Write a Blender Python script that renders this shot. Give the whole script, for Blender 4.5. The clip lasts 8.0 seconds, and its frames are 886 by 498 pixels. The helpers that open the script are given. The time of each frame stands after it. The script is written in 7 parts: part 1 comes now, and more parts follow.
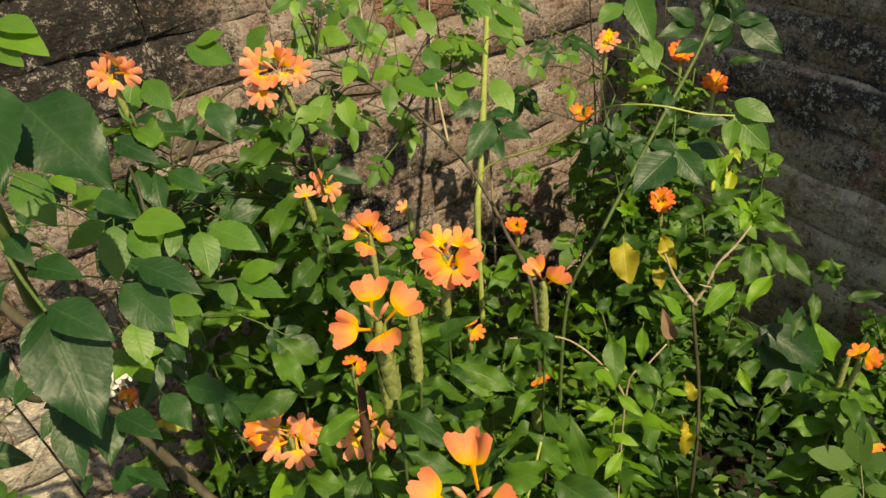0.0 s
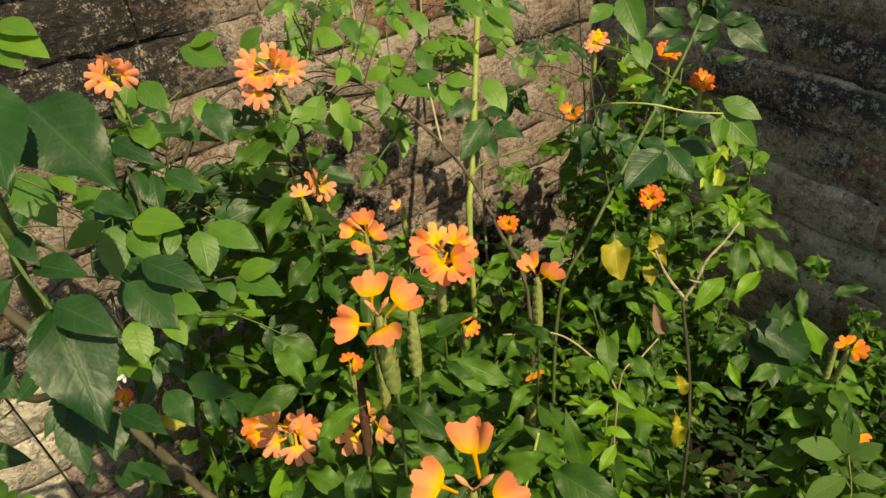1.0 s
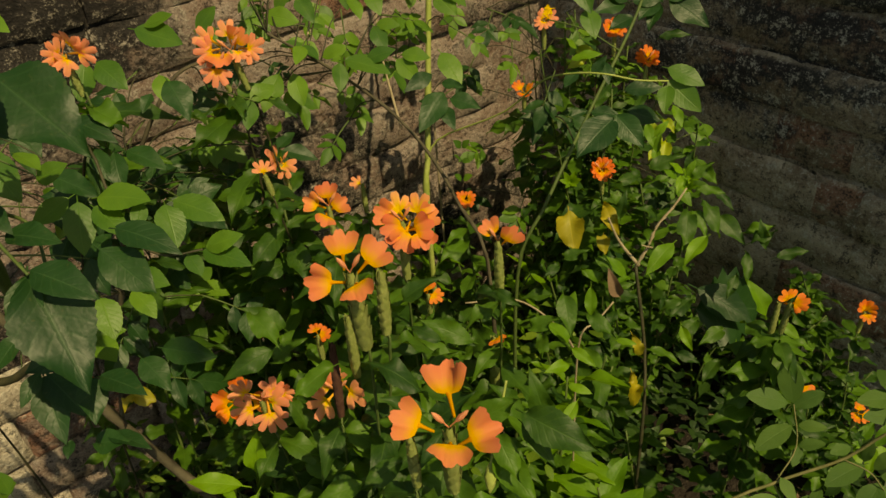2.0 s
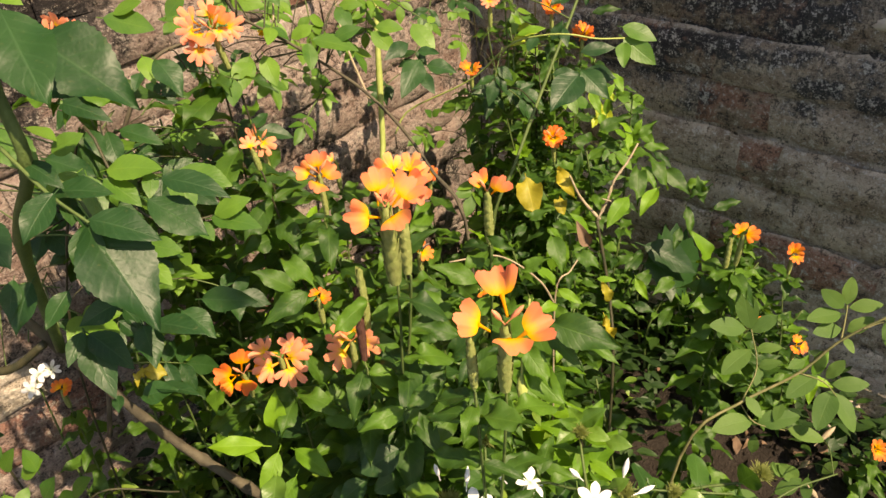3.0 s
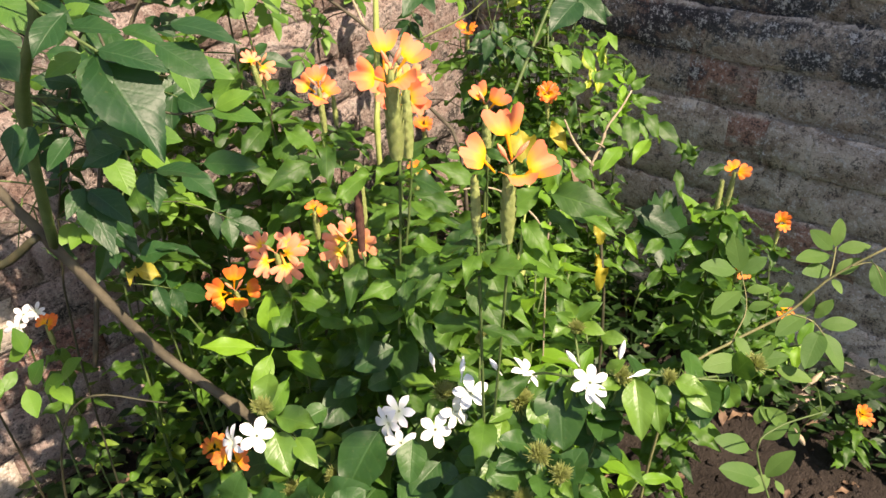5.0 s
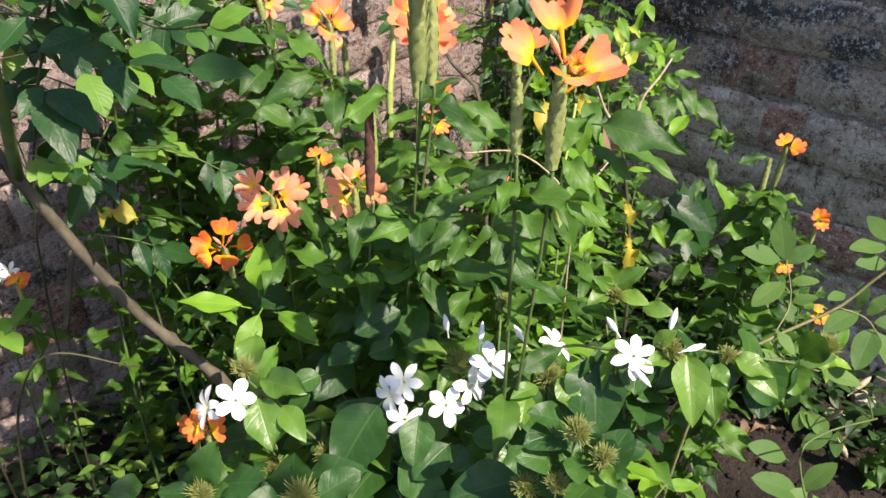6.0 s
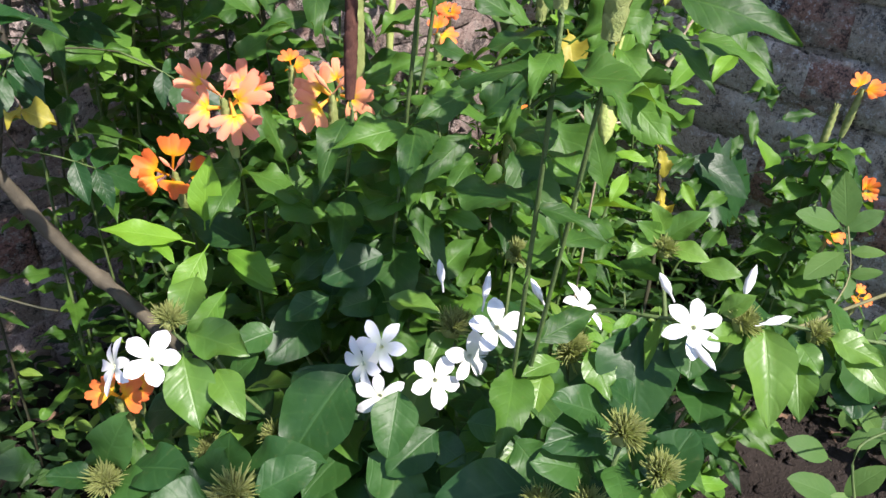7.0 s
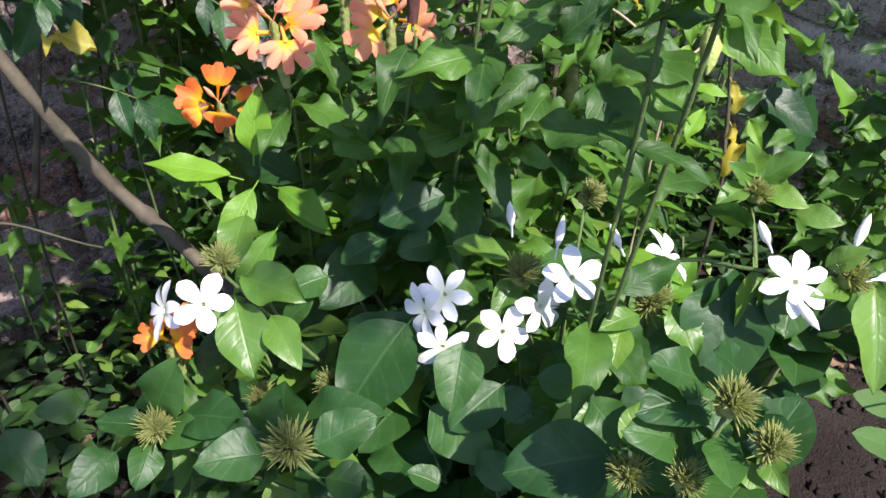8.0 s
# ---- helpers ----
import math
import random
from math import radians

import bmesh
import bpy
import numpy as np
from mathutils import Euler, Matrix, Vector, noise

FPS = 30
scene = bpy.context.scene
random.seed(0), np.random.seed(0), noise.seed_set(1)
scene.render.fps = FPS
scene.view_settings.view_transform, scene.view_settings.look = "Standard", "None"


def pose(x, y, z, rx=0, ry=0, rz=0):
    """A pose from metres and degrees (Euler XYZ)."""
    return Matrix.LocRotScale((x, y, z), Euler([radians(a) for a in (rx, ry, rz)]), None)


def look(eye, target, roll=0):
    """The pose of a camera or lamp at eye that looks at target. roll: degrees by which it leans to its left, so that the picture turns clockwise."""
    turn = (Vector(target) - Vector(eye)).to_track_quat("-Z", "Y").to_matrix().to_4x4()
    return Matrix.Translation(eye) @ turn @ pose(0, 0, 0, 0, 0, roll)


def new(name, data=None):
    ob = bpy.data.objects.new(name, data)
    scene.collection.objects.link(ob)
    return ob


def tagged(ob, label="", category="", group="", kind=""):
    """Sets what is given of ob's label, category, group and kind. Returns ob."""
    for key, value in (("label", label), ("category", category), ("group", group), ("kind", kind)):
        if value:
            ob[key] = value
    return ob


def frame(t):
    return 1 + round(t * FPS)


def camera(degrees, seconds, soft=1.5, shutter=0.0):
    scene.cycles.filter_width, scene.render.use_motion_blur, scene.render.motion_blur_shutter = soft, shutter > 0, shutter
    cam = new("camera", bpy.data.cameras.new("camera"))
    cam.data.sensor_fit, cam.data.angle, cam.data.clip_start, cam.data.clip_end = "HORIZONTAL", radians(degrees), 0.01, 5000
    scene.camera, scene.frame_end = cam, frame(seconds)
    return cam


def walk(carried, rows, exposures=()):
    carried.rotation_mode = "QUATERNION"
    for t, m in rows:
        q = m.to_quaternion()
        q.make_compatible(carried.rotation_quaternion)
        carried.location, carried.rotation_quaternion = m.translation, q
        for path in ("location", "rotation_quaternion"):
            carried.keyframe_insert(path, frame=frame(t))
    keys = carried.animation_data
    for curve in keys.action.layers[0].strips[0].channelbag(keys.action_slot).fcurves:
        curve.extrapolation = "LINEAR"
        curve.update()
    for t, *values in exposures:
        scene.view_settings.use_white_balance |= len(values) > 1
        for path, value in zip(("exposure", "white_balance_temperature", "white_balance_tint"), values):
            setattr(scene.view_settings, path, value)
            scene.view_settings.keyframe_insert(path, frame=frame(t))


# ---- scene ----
cam = camera(60.5, 8.0)
PATH = [
    (0, (0.089, 0.029, 1.381), (0.945, 1.448, 0.262), -5.9),
    (0.5, (0.084, 0.027, 1.384), (0.944, 1.441, 0.26), -5.7),
    (1, (0.076, 0.023, 1.385), (0.958, 1.426, 0.266), -5.8),
    (1.5, (0.067, 0.014, 1.382), (0.961, 1.402, 0.253), -5.7),
    (2, (0.045, 0.001, 1.378), (1.016, 1.321, 0.232), -5.3),
    (2.2, (0.033, -0.002, 1.372), (1.029, 1.286, 0.21), -5.7),
    (3.3, (-0.125, 0.009, 1.36), (1.065, 1.156, 0.234), -4.4),
    (3.5, (-0.144, 0.007, 1.363), (1.054, 1.155, 0.246), -3.5),
    (4, (-0.156, -0.008, 1.353), (1.049, 1.152, 0.257), -2.9),
    (4.5, (-0.162, -0.037, 1.291), (1.06, 1.109, 0.198), -2.1),
    (4.7, (-0.16, -0.035, 1.274), (1.052, 1.123, 0.182), -2.9),
    (5.8, (-0.142, 0.006, 1.159), (1.069, 1.2, 0.107), -1.5),
    (6, (-0.125, 0.026, 1.139), (1.097, 1.208, 0.085), -0.2),
    (6.5, (-0.081, 0.065, 1.076), (1.154, 1.207, -0.007), 1.1),
    (7, (-0.036, 0.11, 1.03), (1.157, 1.255, -0.094), 2.9),
    (7.5, (-0.004, 0.14, 1.004), (1.178, 1.233, -0.183), 3.8),
    (8, (-0.027, 0.148, 1.01), (1.034, 1.278, -0.253), 2.0),
]
EXPOSURES = [(0.0, 0.42, 8900, 3), (1.6, 0.30, 10200, -4), (2.15, -0.46, 12500, -4), (3.3, 1.22, 7800, 20), (4.7, 1.30, 7500, 20), (6.5, 1.15, 6100, 19), (8.0, 1.16, 5800, 22)]
SUN_POWER, SKY_POWER = 5.0, 0.12
walk(cam, [(t, look(eye, target, roll)) for t, eye, target, roll in PATH], EXPOSURES)

# ---- light ----
SUN = Vector((0.03, -0.60, 0.79)).normalized()
world = bpy.data.worlds.new("sky")
scene.world = world
world.use_nodes = True
wn = world.node_tree
sky = wn.nodes.new("ShaderNodeTexSky")
sky.sky_type, sky.sun_disc = "NISHITA", False
sky.sun_elevation = math.asin(SUN.z)
sky.sun_rotation = math.atan2(SUN.x, SUN.y)
wn.links.new(sky.outputs[0], wn.nodes["Background"].inputs[0])
wn.nodes["Background"].inputs[1].default_value = SKY_POWER
lamp = bpy.data.lights.new("sun", "SUN")
lamp.energy, lamp.angle, lamp.color = SUN_POWER, radians(0.6), (1.0, 0.90, 0.74)
sun = new("sun", lamp)
sun.matrix_world = look(SUN * 20, (0, 0, 0))

# ---- materials ----
def material(name, rough=0.6, spec=0.5):
    m = bpy.data.materials.new(name)
    m.use_nodes = True
    nt = m.node_tree
    b = nt.nodes["Principled BSDF"]
    b.inputs["Roughness"].default_value = rough
    b.inputs["Specular IOR Level"].default_value = spec
    return m, nt, b


def node(nt, kind, **values):
    n = nt.nodes.new("ShaderNode" + kind)
    for key, v in values.items():
        n.inputs[key.replace("_", " ")].default_value = v
    return n


def ramp(nt, source, stops):
    r = nt.nodes.new("ShaderNodeValToRGB")
    el = r.color_ramp.elements
    while len(el) < len(stops):
        el.new(0.5)
    for e, (p, c) in zip(el, stops):
        e.position, e.color = p, (*c, 1) if len(c) == 3 else c
    nt.links.new(source, r.inputs[0])
    return r.outputs[0]


def mix(nt, fac, a, b, mode="MIX"):
    n = nt.nodes.new("ShaderNodeMix")
    n.data_type, n.blend_type = "RGBA", mode
    for i, v in ((0, fac), (6, a), (7, b)):
        if isinstance(v, (int, float)):
            n.inputs[i].default_value = v
        elif isinstance(v, tuple):
            n.inputs[i].default_value = (*v, 1)
        else:
            nt.links.new(v, n.inputs[i])
    return n.outputs[2]


def maths(nt, op, a, b=0.0, c=0.0):
    n = nt.nodes.new("ShaderNodeMath")
    n.operation = op
    for i, v in enumerate((a, b, c)):
        if isinstance(v, (int, float)):
            n.inputs[i].default_value = v
        else:
            nt.links.new(v, n.inputs[i])
    return n.outputs[0]


def bump(nt, height, b, strength=0.3, dist=0.002):
    n = node(nt, "Bump", Strength=strength, Distance=dist)
    nt.links.new(height, n.inputs["Height"])
    nt.links.new(n.outputs[0], b.inputs["Normal"])


def noise_tex(nt, coord, scale, detail=4.0, rough=0.6, w=3):
    n = node(nt, "TexNoise", Scale=scale, Detail=detail, Roughness=rough)
    nt.links.new(coord, n.inputs["Vector"])
    return n.outputs["Fac"]


def leaf_material(name, young, old, rough=0.42, veins=7.0, vein=0.35, island=False, through_light=0.32, spec=0.5):
    """Leaf blade: midrib and side veins by the blade's own coordinates, blotches, an odd paler or older leaf."""
    m, nt, b = material(name, rough, spec)
    uv = nt.nodes.new("ShaderNodeUVMap").outputs[0]
    sep = nt.nodes.new("ShaderNodeSeparateXYZ")
    nt.links.new(uv, sep.inputs[0])
    u, v = sep.outputs[0], sep.outputs[1]
    across = maths(nt, "ABSOLUTE", maths(nt, "SUBTRACT", u, 0.5))
    rib = maths(nt, "SMOOTH_MIN", maths(nt, "MULTIPLY", across, 26.0), 1.0, 0.3)
    side = maths(nt, "SINE", maths(nt, "MULTIPLY", maths(nt, "SUBTRACT", v, maths(nt, "MULTIPLY", across, 0.55)), veins * 6.28))
    side = maths(nt, "POWER", maths(nt, "ADD", maths(nt, "MULTIPLY", side, 0.5), 0.5), 8.0)
    side = maths(nt, "MULTIPLY", side, 0.3)
    line = maths(nt, "MAXIMUM", maths(nt, "SUBTRACT", 1.0, rib), side)
    geo = nt.nodes.new("ShaderNodeNewGeometry")
    rnd = geo.outputs["Random Per Island"] if island else nt.nodes.new("ShaderNodeObjectInfo").outputs["Random"]
    n1 = noise_tex(nt, geo.outputs["Position"], 28.0)
    n2 = noise_tex(nt, geo.outputs["Position"], 220.0, 3.0)
    t = maths(nt, "ADD", maths(nt, "MULTIPLY", rnd, 0.75), maths(nt, "MULTIPLY", maths(nt, "SUBTRACT", n1, 0.5), 0.9))
    base = ramp(nt, t, [(0.0, old), (0.45, tuple(0.6 * o + 0.4 * y for o, y in zip(old, young))), (1.0, young)])
    base = mix(nt, maths(nt, "MULTIPLY", line, vein), base, tuple(min(1, 1.5 * y + 0.035) for y in young))
    base = mix(nt, maths(nt, "MULTIPLY", ramp(nt, n2, [(0.62, (0, 0, 0)), (0.75, (1, 1, 1))]), 0.16), base, (0.22, 0.2, 0.07))
    nt.links.new(base, b.inputs["Base Color"])
    n3 = noise_tex(nt, geo.outputs["Position"], 85.0, 2.0)
    bump(nt, maths(nt, "ADD", maths(nt, "MULTIPLY", n3, 1.3), maths(nt, "SUBTRACT", maths(nt, "MULTIPLY", n2, 0.35), maths(nt, "MULTIPLY", line, 0.7))), b, 0.26, 0.002)
    tr = nt.nodes.new("ShaderNodeBsdfTranslucent")
    nt.links.new(mix(nt, 0.55, base, (young[0] * 2.2, young[1] * 1.9, young[2] * 0.8)), tr.inputs[0])
    ms = nt.nodes.new("ShaderNodeMixShader")
    ms.inputs[0].default_value = through_light
    nt.links.new(b.outputs[0], ms.inputs[1])
    nt.links.new(tr.outputs[0], ms.inputs[2])
    nt.links.new(ms.outputs[0], nt.nodes["Material Output"].inputs[0])
    return m


def petal_material(name, throat, middle, edge, through_light=0.4, reach=1.0):
    """reach: how far the throat's colour spreads along the petals."""
    m, nt, b = material(name, 0.55, 0.3)
    sep = nt.nodes.new("ShaderNodeSeparateXYZ")
    nt.links.new(nt.nodes.new("ShaderNodeUVMap").outputs[0], sep.inputs[0])
    geo = nt.nodes.new("ShaderNodeNewGeometry")
    n = noise_tex(nt, geo.outputs["Position"], 160.0)
    streak = maths(nt, "SINE", maths(nt, "MULTIPLY", sep.outputs[0], 60.0))
    r = maths(nt, "ADD", sep.outputs[1], maths(nt, "ADD", maths(nt, "MULTIPLY", maths(nt, "SUBTRACT", n, 0.5), 0.3), maths(nt, "MULTIPLY", streak, 0.03)))
    c = ramp(nt, r, [(0.22 * reach, throat), (0.44 * reach, tuple(0.5 * a + 0.5 * q for a, q in zip(throat, middle))), (0.62 * reach, middle), (1.0, edge)])
    rnd = nt.nodes.new("ShaderNodeObjectInfo").outputs["Random"]
    hsv = node(nt, "HueSaturation")
    nt.links.new(maths(nt, "ADD", 0.492, maths(nt, "MULTIPLY", rnd, 0.014)), hsv.inputs["Hue"])
    nt.links.new(maths(nt, "ADD", 0.9, maths(nt, "MULTIPLY", rnd, 0.14)), hsv.inputs["Value"])
    nt.links.new(c, hsv.inputs["Color"])
    nt.links.new(hsv.outputs[0], b.inputs["Base Color"])
    bump(nt, maths(nt, "ADD", n, maths(nt, "MULTIPLY", streak, 0.3)), b, 0.25, 0.0008)
    tr = nt.nodes.new("ShaderNodeBsdfTranslucent")
    nt.links.new(hsv.outputs[0], tr.inputs[0])
    ms = nt.nodes.new("ShaderNodeMixShader")
    ms.inputs[0].default_value = through_light
    nt.links.new(b.outputs[0], ms.inputs[1])
    nt.links.new(tr.outputs[0], ms.inputs[2])
    nt.links.new(ms.outputs[0], nt.nodes["Material Output"].inputs[0])
    return m


def stem_material(name, a, b2, rough=0.6, scale=60.0, through_light=0.0):
    m, nt, b = material(name, rough, 0.35)
    geo = nt.nodes.new("ShaderNodeNewGeometry")
    n1 = noise_tex(nt, geo.outputs["Position"], scale)
    n2 = noise_tex(nt, geo.outputs["Position"], scale * 8)
    c = ramp(nt, n1, [(0.3, a), (0.7, b2)])
    c = mix(nt, maths(nt, "MULTIPLY", n2, 0.5), c, tuple(0.45 * v for v in a))
    nt.links.new(c, b.inputs["Base Color"])
    bump(nt, maths(nt, "ADD", n1, n2), b, 0.5, 0.0015)
    if through_light:
        tr = nt.nodes.new("ShaderNodeBsdfTranslucent")
        nt.links.new(c, tr.inputs[0])
        ms = nt.nodes.new("ShaderNodeMixShader")
        ms.inputs[0].default_value = through_light
        nt.links.new(b.outputs[0], ms.inputs[1])
        nt.links.new(tr.outputs[0], ms.inputs[2])
        nt.links.new(ms.outputs[0], nt.nodes["Material Output"].inputs[0])
    return m


def wall_material(name, clay, wash, soot, amount, fleck, rise, clean=None, streak=2.6, lip_light=0.0):
    """Old brick under a worn lime wash, streaked along the courses, with black lichen that grows down from the top.
    rise: from and to which height it thickens, and how much; clean: from and to which x it thins out again;
    lip_light: how strongly sky light on each brick's upper edge is painted in."""
    m, nt, b = material(name, 0.92, 0.25)
    pos = nt.nodes.new("ShaderNodeNewGeometry").outputs["Position"]
    flat = nt.nodes.new("ShaderNodeVectorMath")
    flat.operation = "MULTIPLY"
    flat.inputs[1].default_value = (1.0, 1.0, streak)
    nt.links.new(pos, flat.inputs[0])
    streaked = flat.outputs[0]
    big = noise_tex(nt, streaked, 2.4, 5.0, 0.6)
    mid = noise_tex(nt, streaked, 9.0, 6.0, 0.66)
    blot = noise_tex(nt, pos, 34.0, 6.0, 0.7)
    fine = noise_tex(nt, pos, 95.0, 5.0, 0.72)
    grit = noise_tex(nt, pos, 260.0, 4.0, 0.75)
    sep = nt.nodes.new("ShaderNodeSeparateXYZ")
    nt.links.new(pos, sep.inputs[0])
    rnd = nt.nodes.new("ShaderNodeObjectInfo").outputs["Random"]
    brick = mix(nt, maths(nt, "MULTIPLY", rnd, 0.7), clay, tuple(0.6 * v for v in clay))
    bare_clay = maths(nt, "MULTIPLY", ramp(nt, rnd, [(0.84, (0, 0, 0)), (0.88, (1, 1, 1))]), ramp(nt, mid, [(0.42, (0, 0, 0)), (0.52, (1, 1, 1))]))
    c = mix(nt, ramp(nt, mid, [(0.38, (0, 0, 0)), (0.60, (1, 1, 1))]), brick, wash)
    c = mix(nt, maths(nt, "MULTIPLY", ramp(nt, blot, [(0.4, (0, 0, 0)), (0.65, (1, 1, 1))]), 0.55), c, tuple(0.40 * v for v in wash))
    c = mix(nt, maths(nt, "MULTIPLY", bare_clay, 0.8), c, (0.30, 0.135, 0.095))

    def band(source, lo, hi, top):
        n = nt.nodes.new("ShaderNodeMapRange")
        n.interpolation_type = "SMOOTHSTEP"
        for k, v in ((1, lo), (2, hi), (3, 0.0), (4, top)):
            n.inputs[k].default_value = v
        nt.links.new(source, n.inputs[0])
        return n.outputs[0]

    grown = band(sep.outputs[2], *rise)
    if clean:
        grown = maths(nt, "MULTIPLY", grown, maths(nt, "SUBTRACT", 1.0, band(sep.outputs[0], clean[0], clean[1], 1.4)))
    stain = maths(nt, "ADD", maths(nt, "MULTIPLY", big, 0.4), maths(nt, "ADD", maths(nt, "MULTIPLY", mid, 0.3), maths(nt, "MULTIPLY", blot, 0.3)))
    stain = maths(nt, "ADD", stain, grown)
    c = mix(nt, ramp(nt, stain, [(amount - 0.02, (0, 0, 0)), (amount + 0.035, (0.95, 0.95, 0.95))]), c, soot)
    if lip_light:
        own = nt.nodes.new("ShaderNodeSeparateXYZ")
        nt.links.new(nt.nodes.new("ShaderNodeTexCoord").outputs["Generated"], own.inputs[0])
        # sky light caught by the upper edge, painted in the wash's colour
        worn_or_lit = maths(nt, "MULTIPLY", band(own.outputs[2], 0.88, 0.97, lip_light), ramp(nt, mid, [(0.40, (0, 0, 0)), (0.56, (1, 1, 1))]))
        c = mix(nt, worn_or_lit, c, tuple(0.9 * v for v in wash))
    spots = ramp(nt, maths(nt, "ADD", maths(nt, "MULTIPLY", grit, 0.3), maths(nt, "ADD", maths(nt, "MULTIPLY", fine, 0.35), maths(nt, "MULTIPLY", blot, 0.35))), [(0.525, (0, 0, 0)), (0.575, (1, 1, 1))])
    c = mix(nt, maths(nt, "MULTIPLY", spots, 0.75), c, fleck)
    # shade in the pits painted near black, as the bump alone reads weakly
    hole_shade = ramp(nt, maths(nt, "ADD", maths(nt, "MULTIPLY", grit, 0.3), maths(nt, "ADD", maths(nt, "MULTIPLY", fine, 0.3), maths(nt, "MULTIPLY", blot, 0.4))), [(0.43, (1, 1, 1)), (0.48, (0, 0, 0))])
    c = mix(nt, maths(nt, "MULTIPLY", hole_shade, 0.8), c, tuple(0.6 * v for v in soot))
    nt.links.new(c, b.inputs["Base Color"])
    h = maths(nt, "ADD", maths(nt, "MULTIPLY", mid, 1.5), maths(nt, "ADD", maths(nt, "MULTIPLY", blot, 1.2), maths(nt, "ADD", maths(nt, "MULTIPLY", fine, 0.7), maths(nt, "MULTIPLY", grit, 0.3))))
    bump(nt, h, b, 1.0, 0.012)
    return m


def soil_material():
    m, nt, b = material("soil", 0.95, 0.2)
    pos = nt.nodes.new("ShaderNodeNewGeometry").outputs["Position"]
    a, f, g = noise_tex(nt, pos, 5.0, 6.0), noise_tex(nt, pos, 60.0, 6.0, 0.7), noise_tex(nt, pos, 300.0, 3.0)
    c = ramp(nt, a, [(0.35, (0.024, 0.019, 0.016)), (0.65, (0.066, 0.053, 0.044))])
    c = mix(nt, maths(nt, "MULTIPLY", f, 0.6), c, (0.035, 0.026, 0.02))
    c = mix(nt, ramp(nt, g, [(0.66, (0, 0, 0)), (0.72, (0.7, 0.7, 0.7))]), c, (0.24, 0.19, 0.14))
    nt.links.new(c, b.inputs["Base Color"])
    bump(nt, maths(nt, "ADD", f, maths(nt, "MULTIPLY", g, 0.4)), b, 1.0, 0.03)
    return m


M_CROSS = leaf_material("crossandra_leaf", (0.095, 0.215, 0.020), (0.015, 0.052, 0.011), 0.5, 8.0, 0.16, spec=0.34)
M_CROSS_YOUNG = leaf_material("fresh_leaf", (0.17, 0.33, 0.02), (0.070, 0.18, 0.016), 0.5, 8.0, 0.18, spec=0.34)
M_ROSE = leaf_material("rose_leaf", (0.026, 0.086, 0.017), (0.012, 0.050, 0.013), 0.46, 7.0, 0.30, spec=0.42)
M_ROSE_LIGHT = leaf_material("young_rose_leaf", (0.15, 0.29, 0.032), (0.038, 0.115, 0.018), 0.46, 9.0, 0.12, spec=0.4)
M_SPRAY = leaf_material("matt_rose_leaf", (0.115, 0.205, 0.045), (0.055, 0.125, 0.028), 0.6, 9.0, 0.10, spec=0.25)
M_JAS = leaf_material("jasmine_leaf", (0.052, 0.135, 0.022), (0.015, 0.056, 0.014), 0.46, 5.0, 0.18, spec=0.38)
M_JAS_LIGHT = leaf_material("jasmine_young_leaf", (0.145, 0.265, 0.035), (0.060, 0.145, 0.02), 0.4, 5.0, 0.15)
M_WEED = leaf_material("weed_leaf", (0.040, 0.098, 0.015), (0.011, 0.037, 0.010), 0.5, 6.0, 0.3, island=True)
M_WEED_LIGHT = leaf_material("light_weed_leaf", (0.20, 0.31, 0.04), (0.075, 0.155, 0.02), 0.5, 6.0, 0.3, island=True)
M_YELLOW = leaf_material("yellowed_leaf", (0.46, 0.37, 0.03), (0.26, 0.25, 0.03), 0.55, 8.0, 0.3)
M_LIME = leaf_material("yellowing_leaf", (0.42, 0.47, 0.03), (0.24, 0.33, 0.03), 0.5, 8.0, 0.25)
M_DRY = leaf_material("dry_leaf", (0.24, 0.15, 0.09), (0.09, 0.055, 0.035), 0.8, 8.0, 0.3, island=True, through_light=0.1)
M_SALMON = petal_material("salmon_petal", (0.96, 0.58, 0.02), (0.96, 0.38, 0.17), (0.95, 0.34, 0.21), reach=0.72)
# throat yellow spread further out, to paint in the glare of full sun
M_SALMON_SUNLIT = petal_material("sunlit_throat_salmon_petal", (0.96, 0.60, 0.02), (0.96, 0.42, 0.12), (0.95, 0.38, 0.19), reach=1.15)
M_CORAL = petal_material("coral_petal", (0.95, 0.50, 0.015), (0.92, 0.31, 0.11), (0.90, 0.26, 0.13))
M_ORANGE = petal_material("orange_petal", (0.95, 0.46, 0.01), (0.93, 0.25, 0.045), (0.92, 0.22, 0.05))
M_YELLOW_PETAL = petal_material("yellow_petal", (0.90, 0.55, 0.01), (0.90, 0.62, 0.02), (0.88, 0.60, 0.03))
M_RED = petal_material("red_petal", (0.30, 0.006, 0.012), (0.42, 0.008, 0.018), (0.36, 0.006, 0.014))
M_WHITE = petal_material("white_petal", (0.78, 0.82, 0.62), (0.86, 0.87, 0.87), (0.88, 0.88, 0.89), 0.25)
M_BUD = stem_material("salmon_bud", (0.85, 0.30, 0.16), (0.90, 0.40, 0.22), 0.6, 150.0)
M_SPIKE = stem_material("green_bract", (0.25, 0.31, 0.085), (0.37, 0.41, 0.15), 0.65, 150.0)
M_SPIKE_DRY = stem_material("dried_bract", (0.075, 0.03, 0.022), (0.15, 0.065, 0.045), 0.8, 150.0)
M_STEM = stem_material("green_stem", (0.065, 0.11, 0.03), (0.12, 0.175, 0.05))
M_STEM_TAN = stem_material("tan_green_stem", (0.15, 0.16, 0.06), (0.28, 0.25, 0.12))
M_STEM_DARK = stem_material("dark_stem", (0.035, 0.04, 0.022), (0.08, 0.07, 0.035))
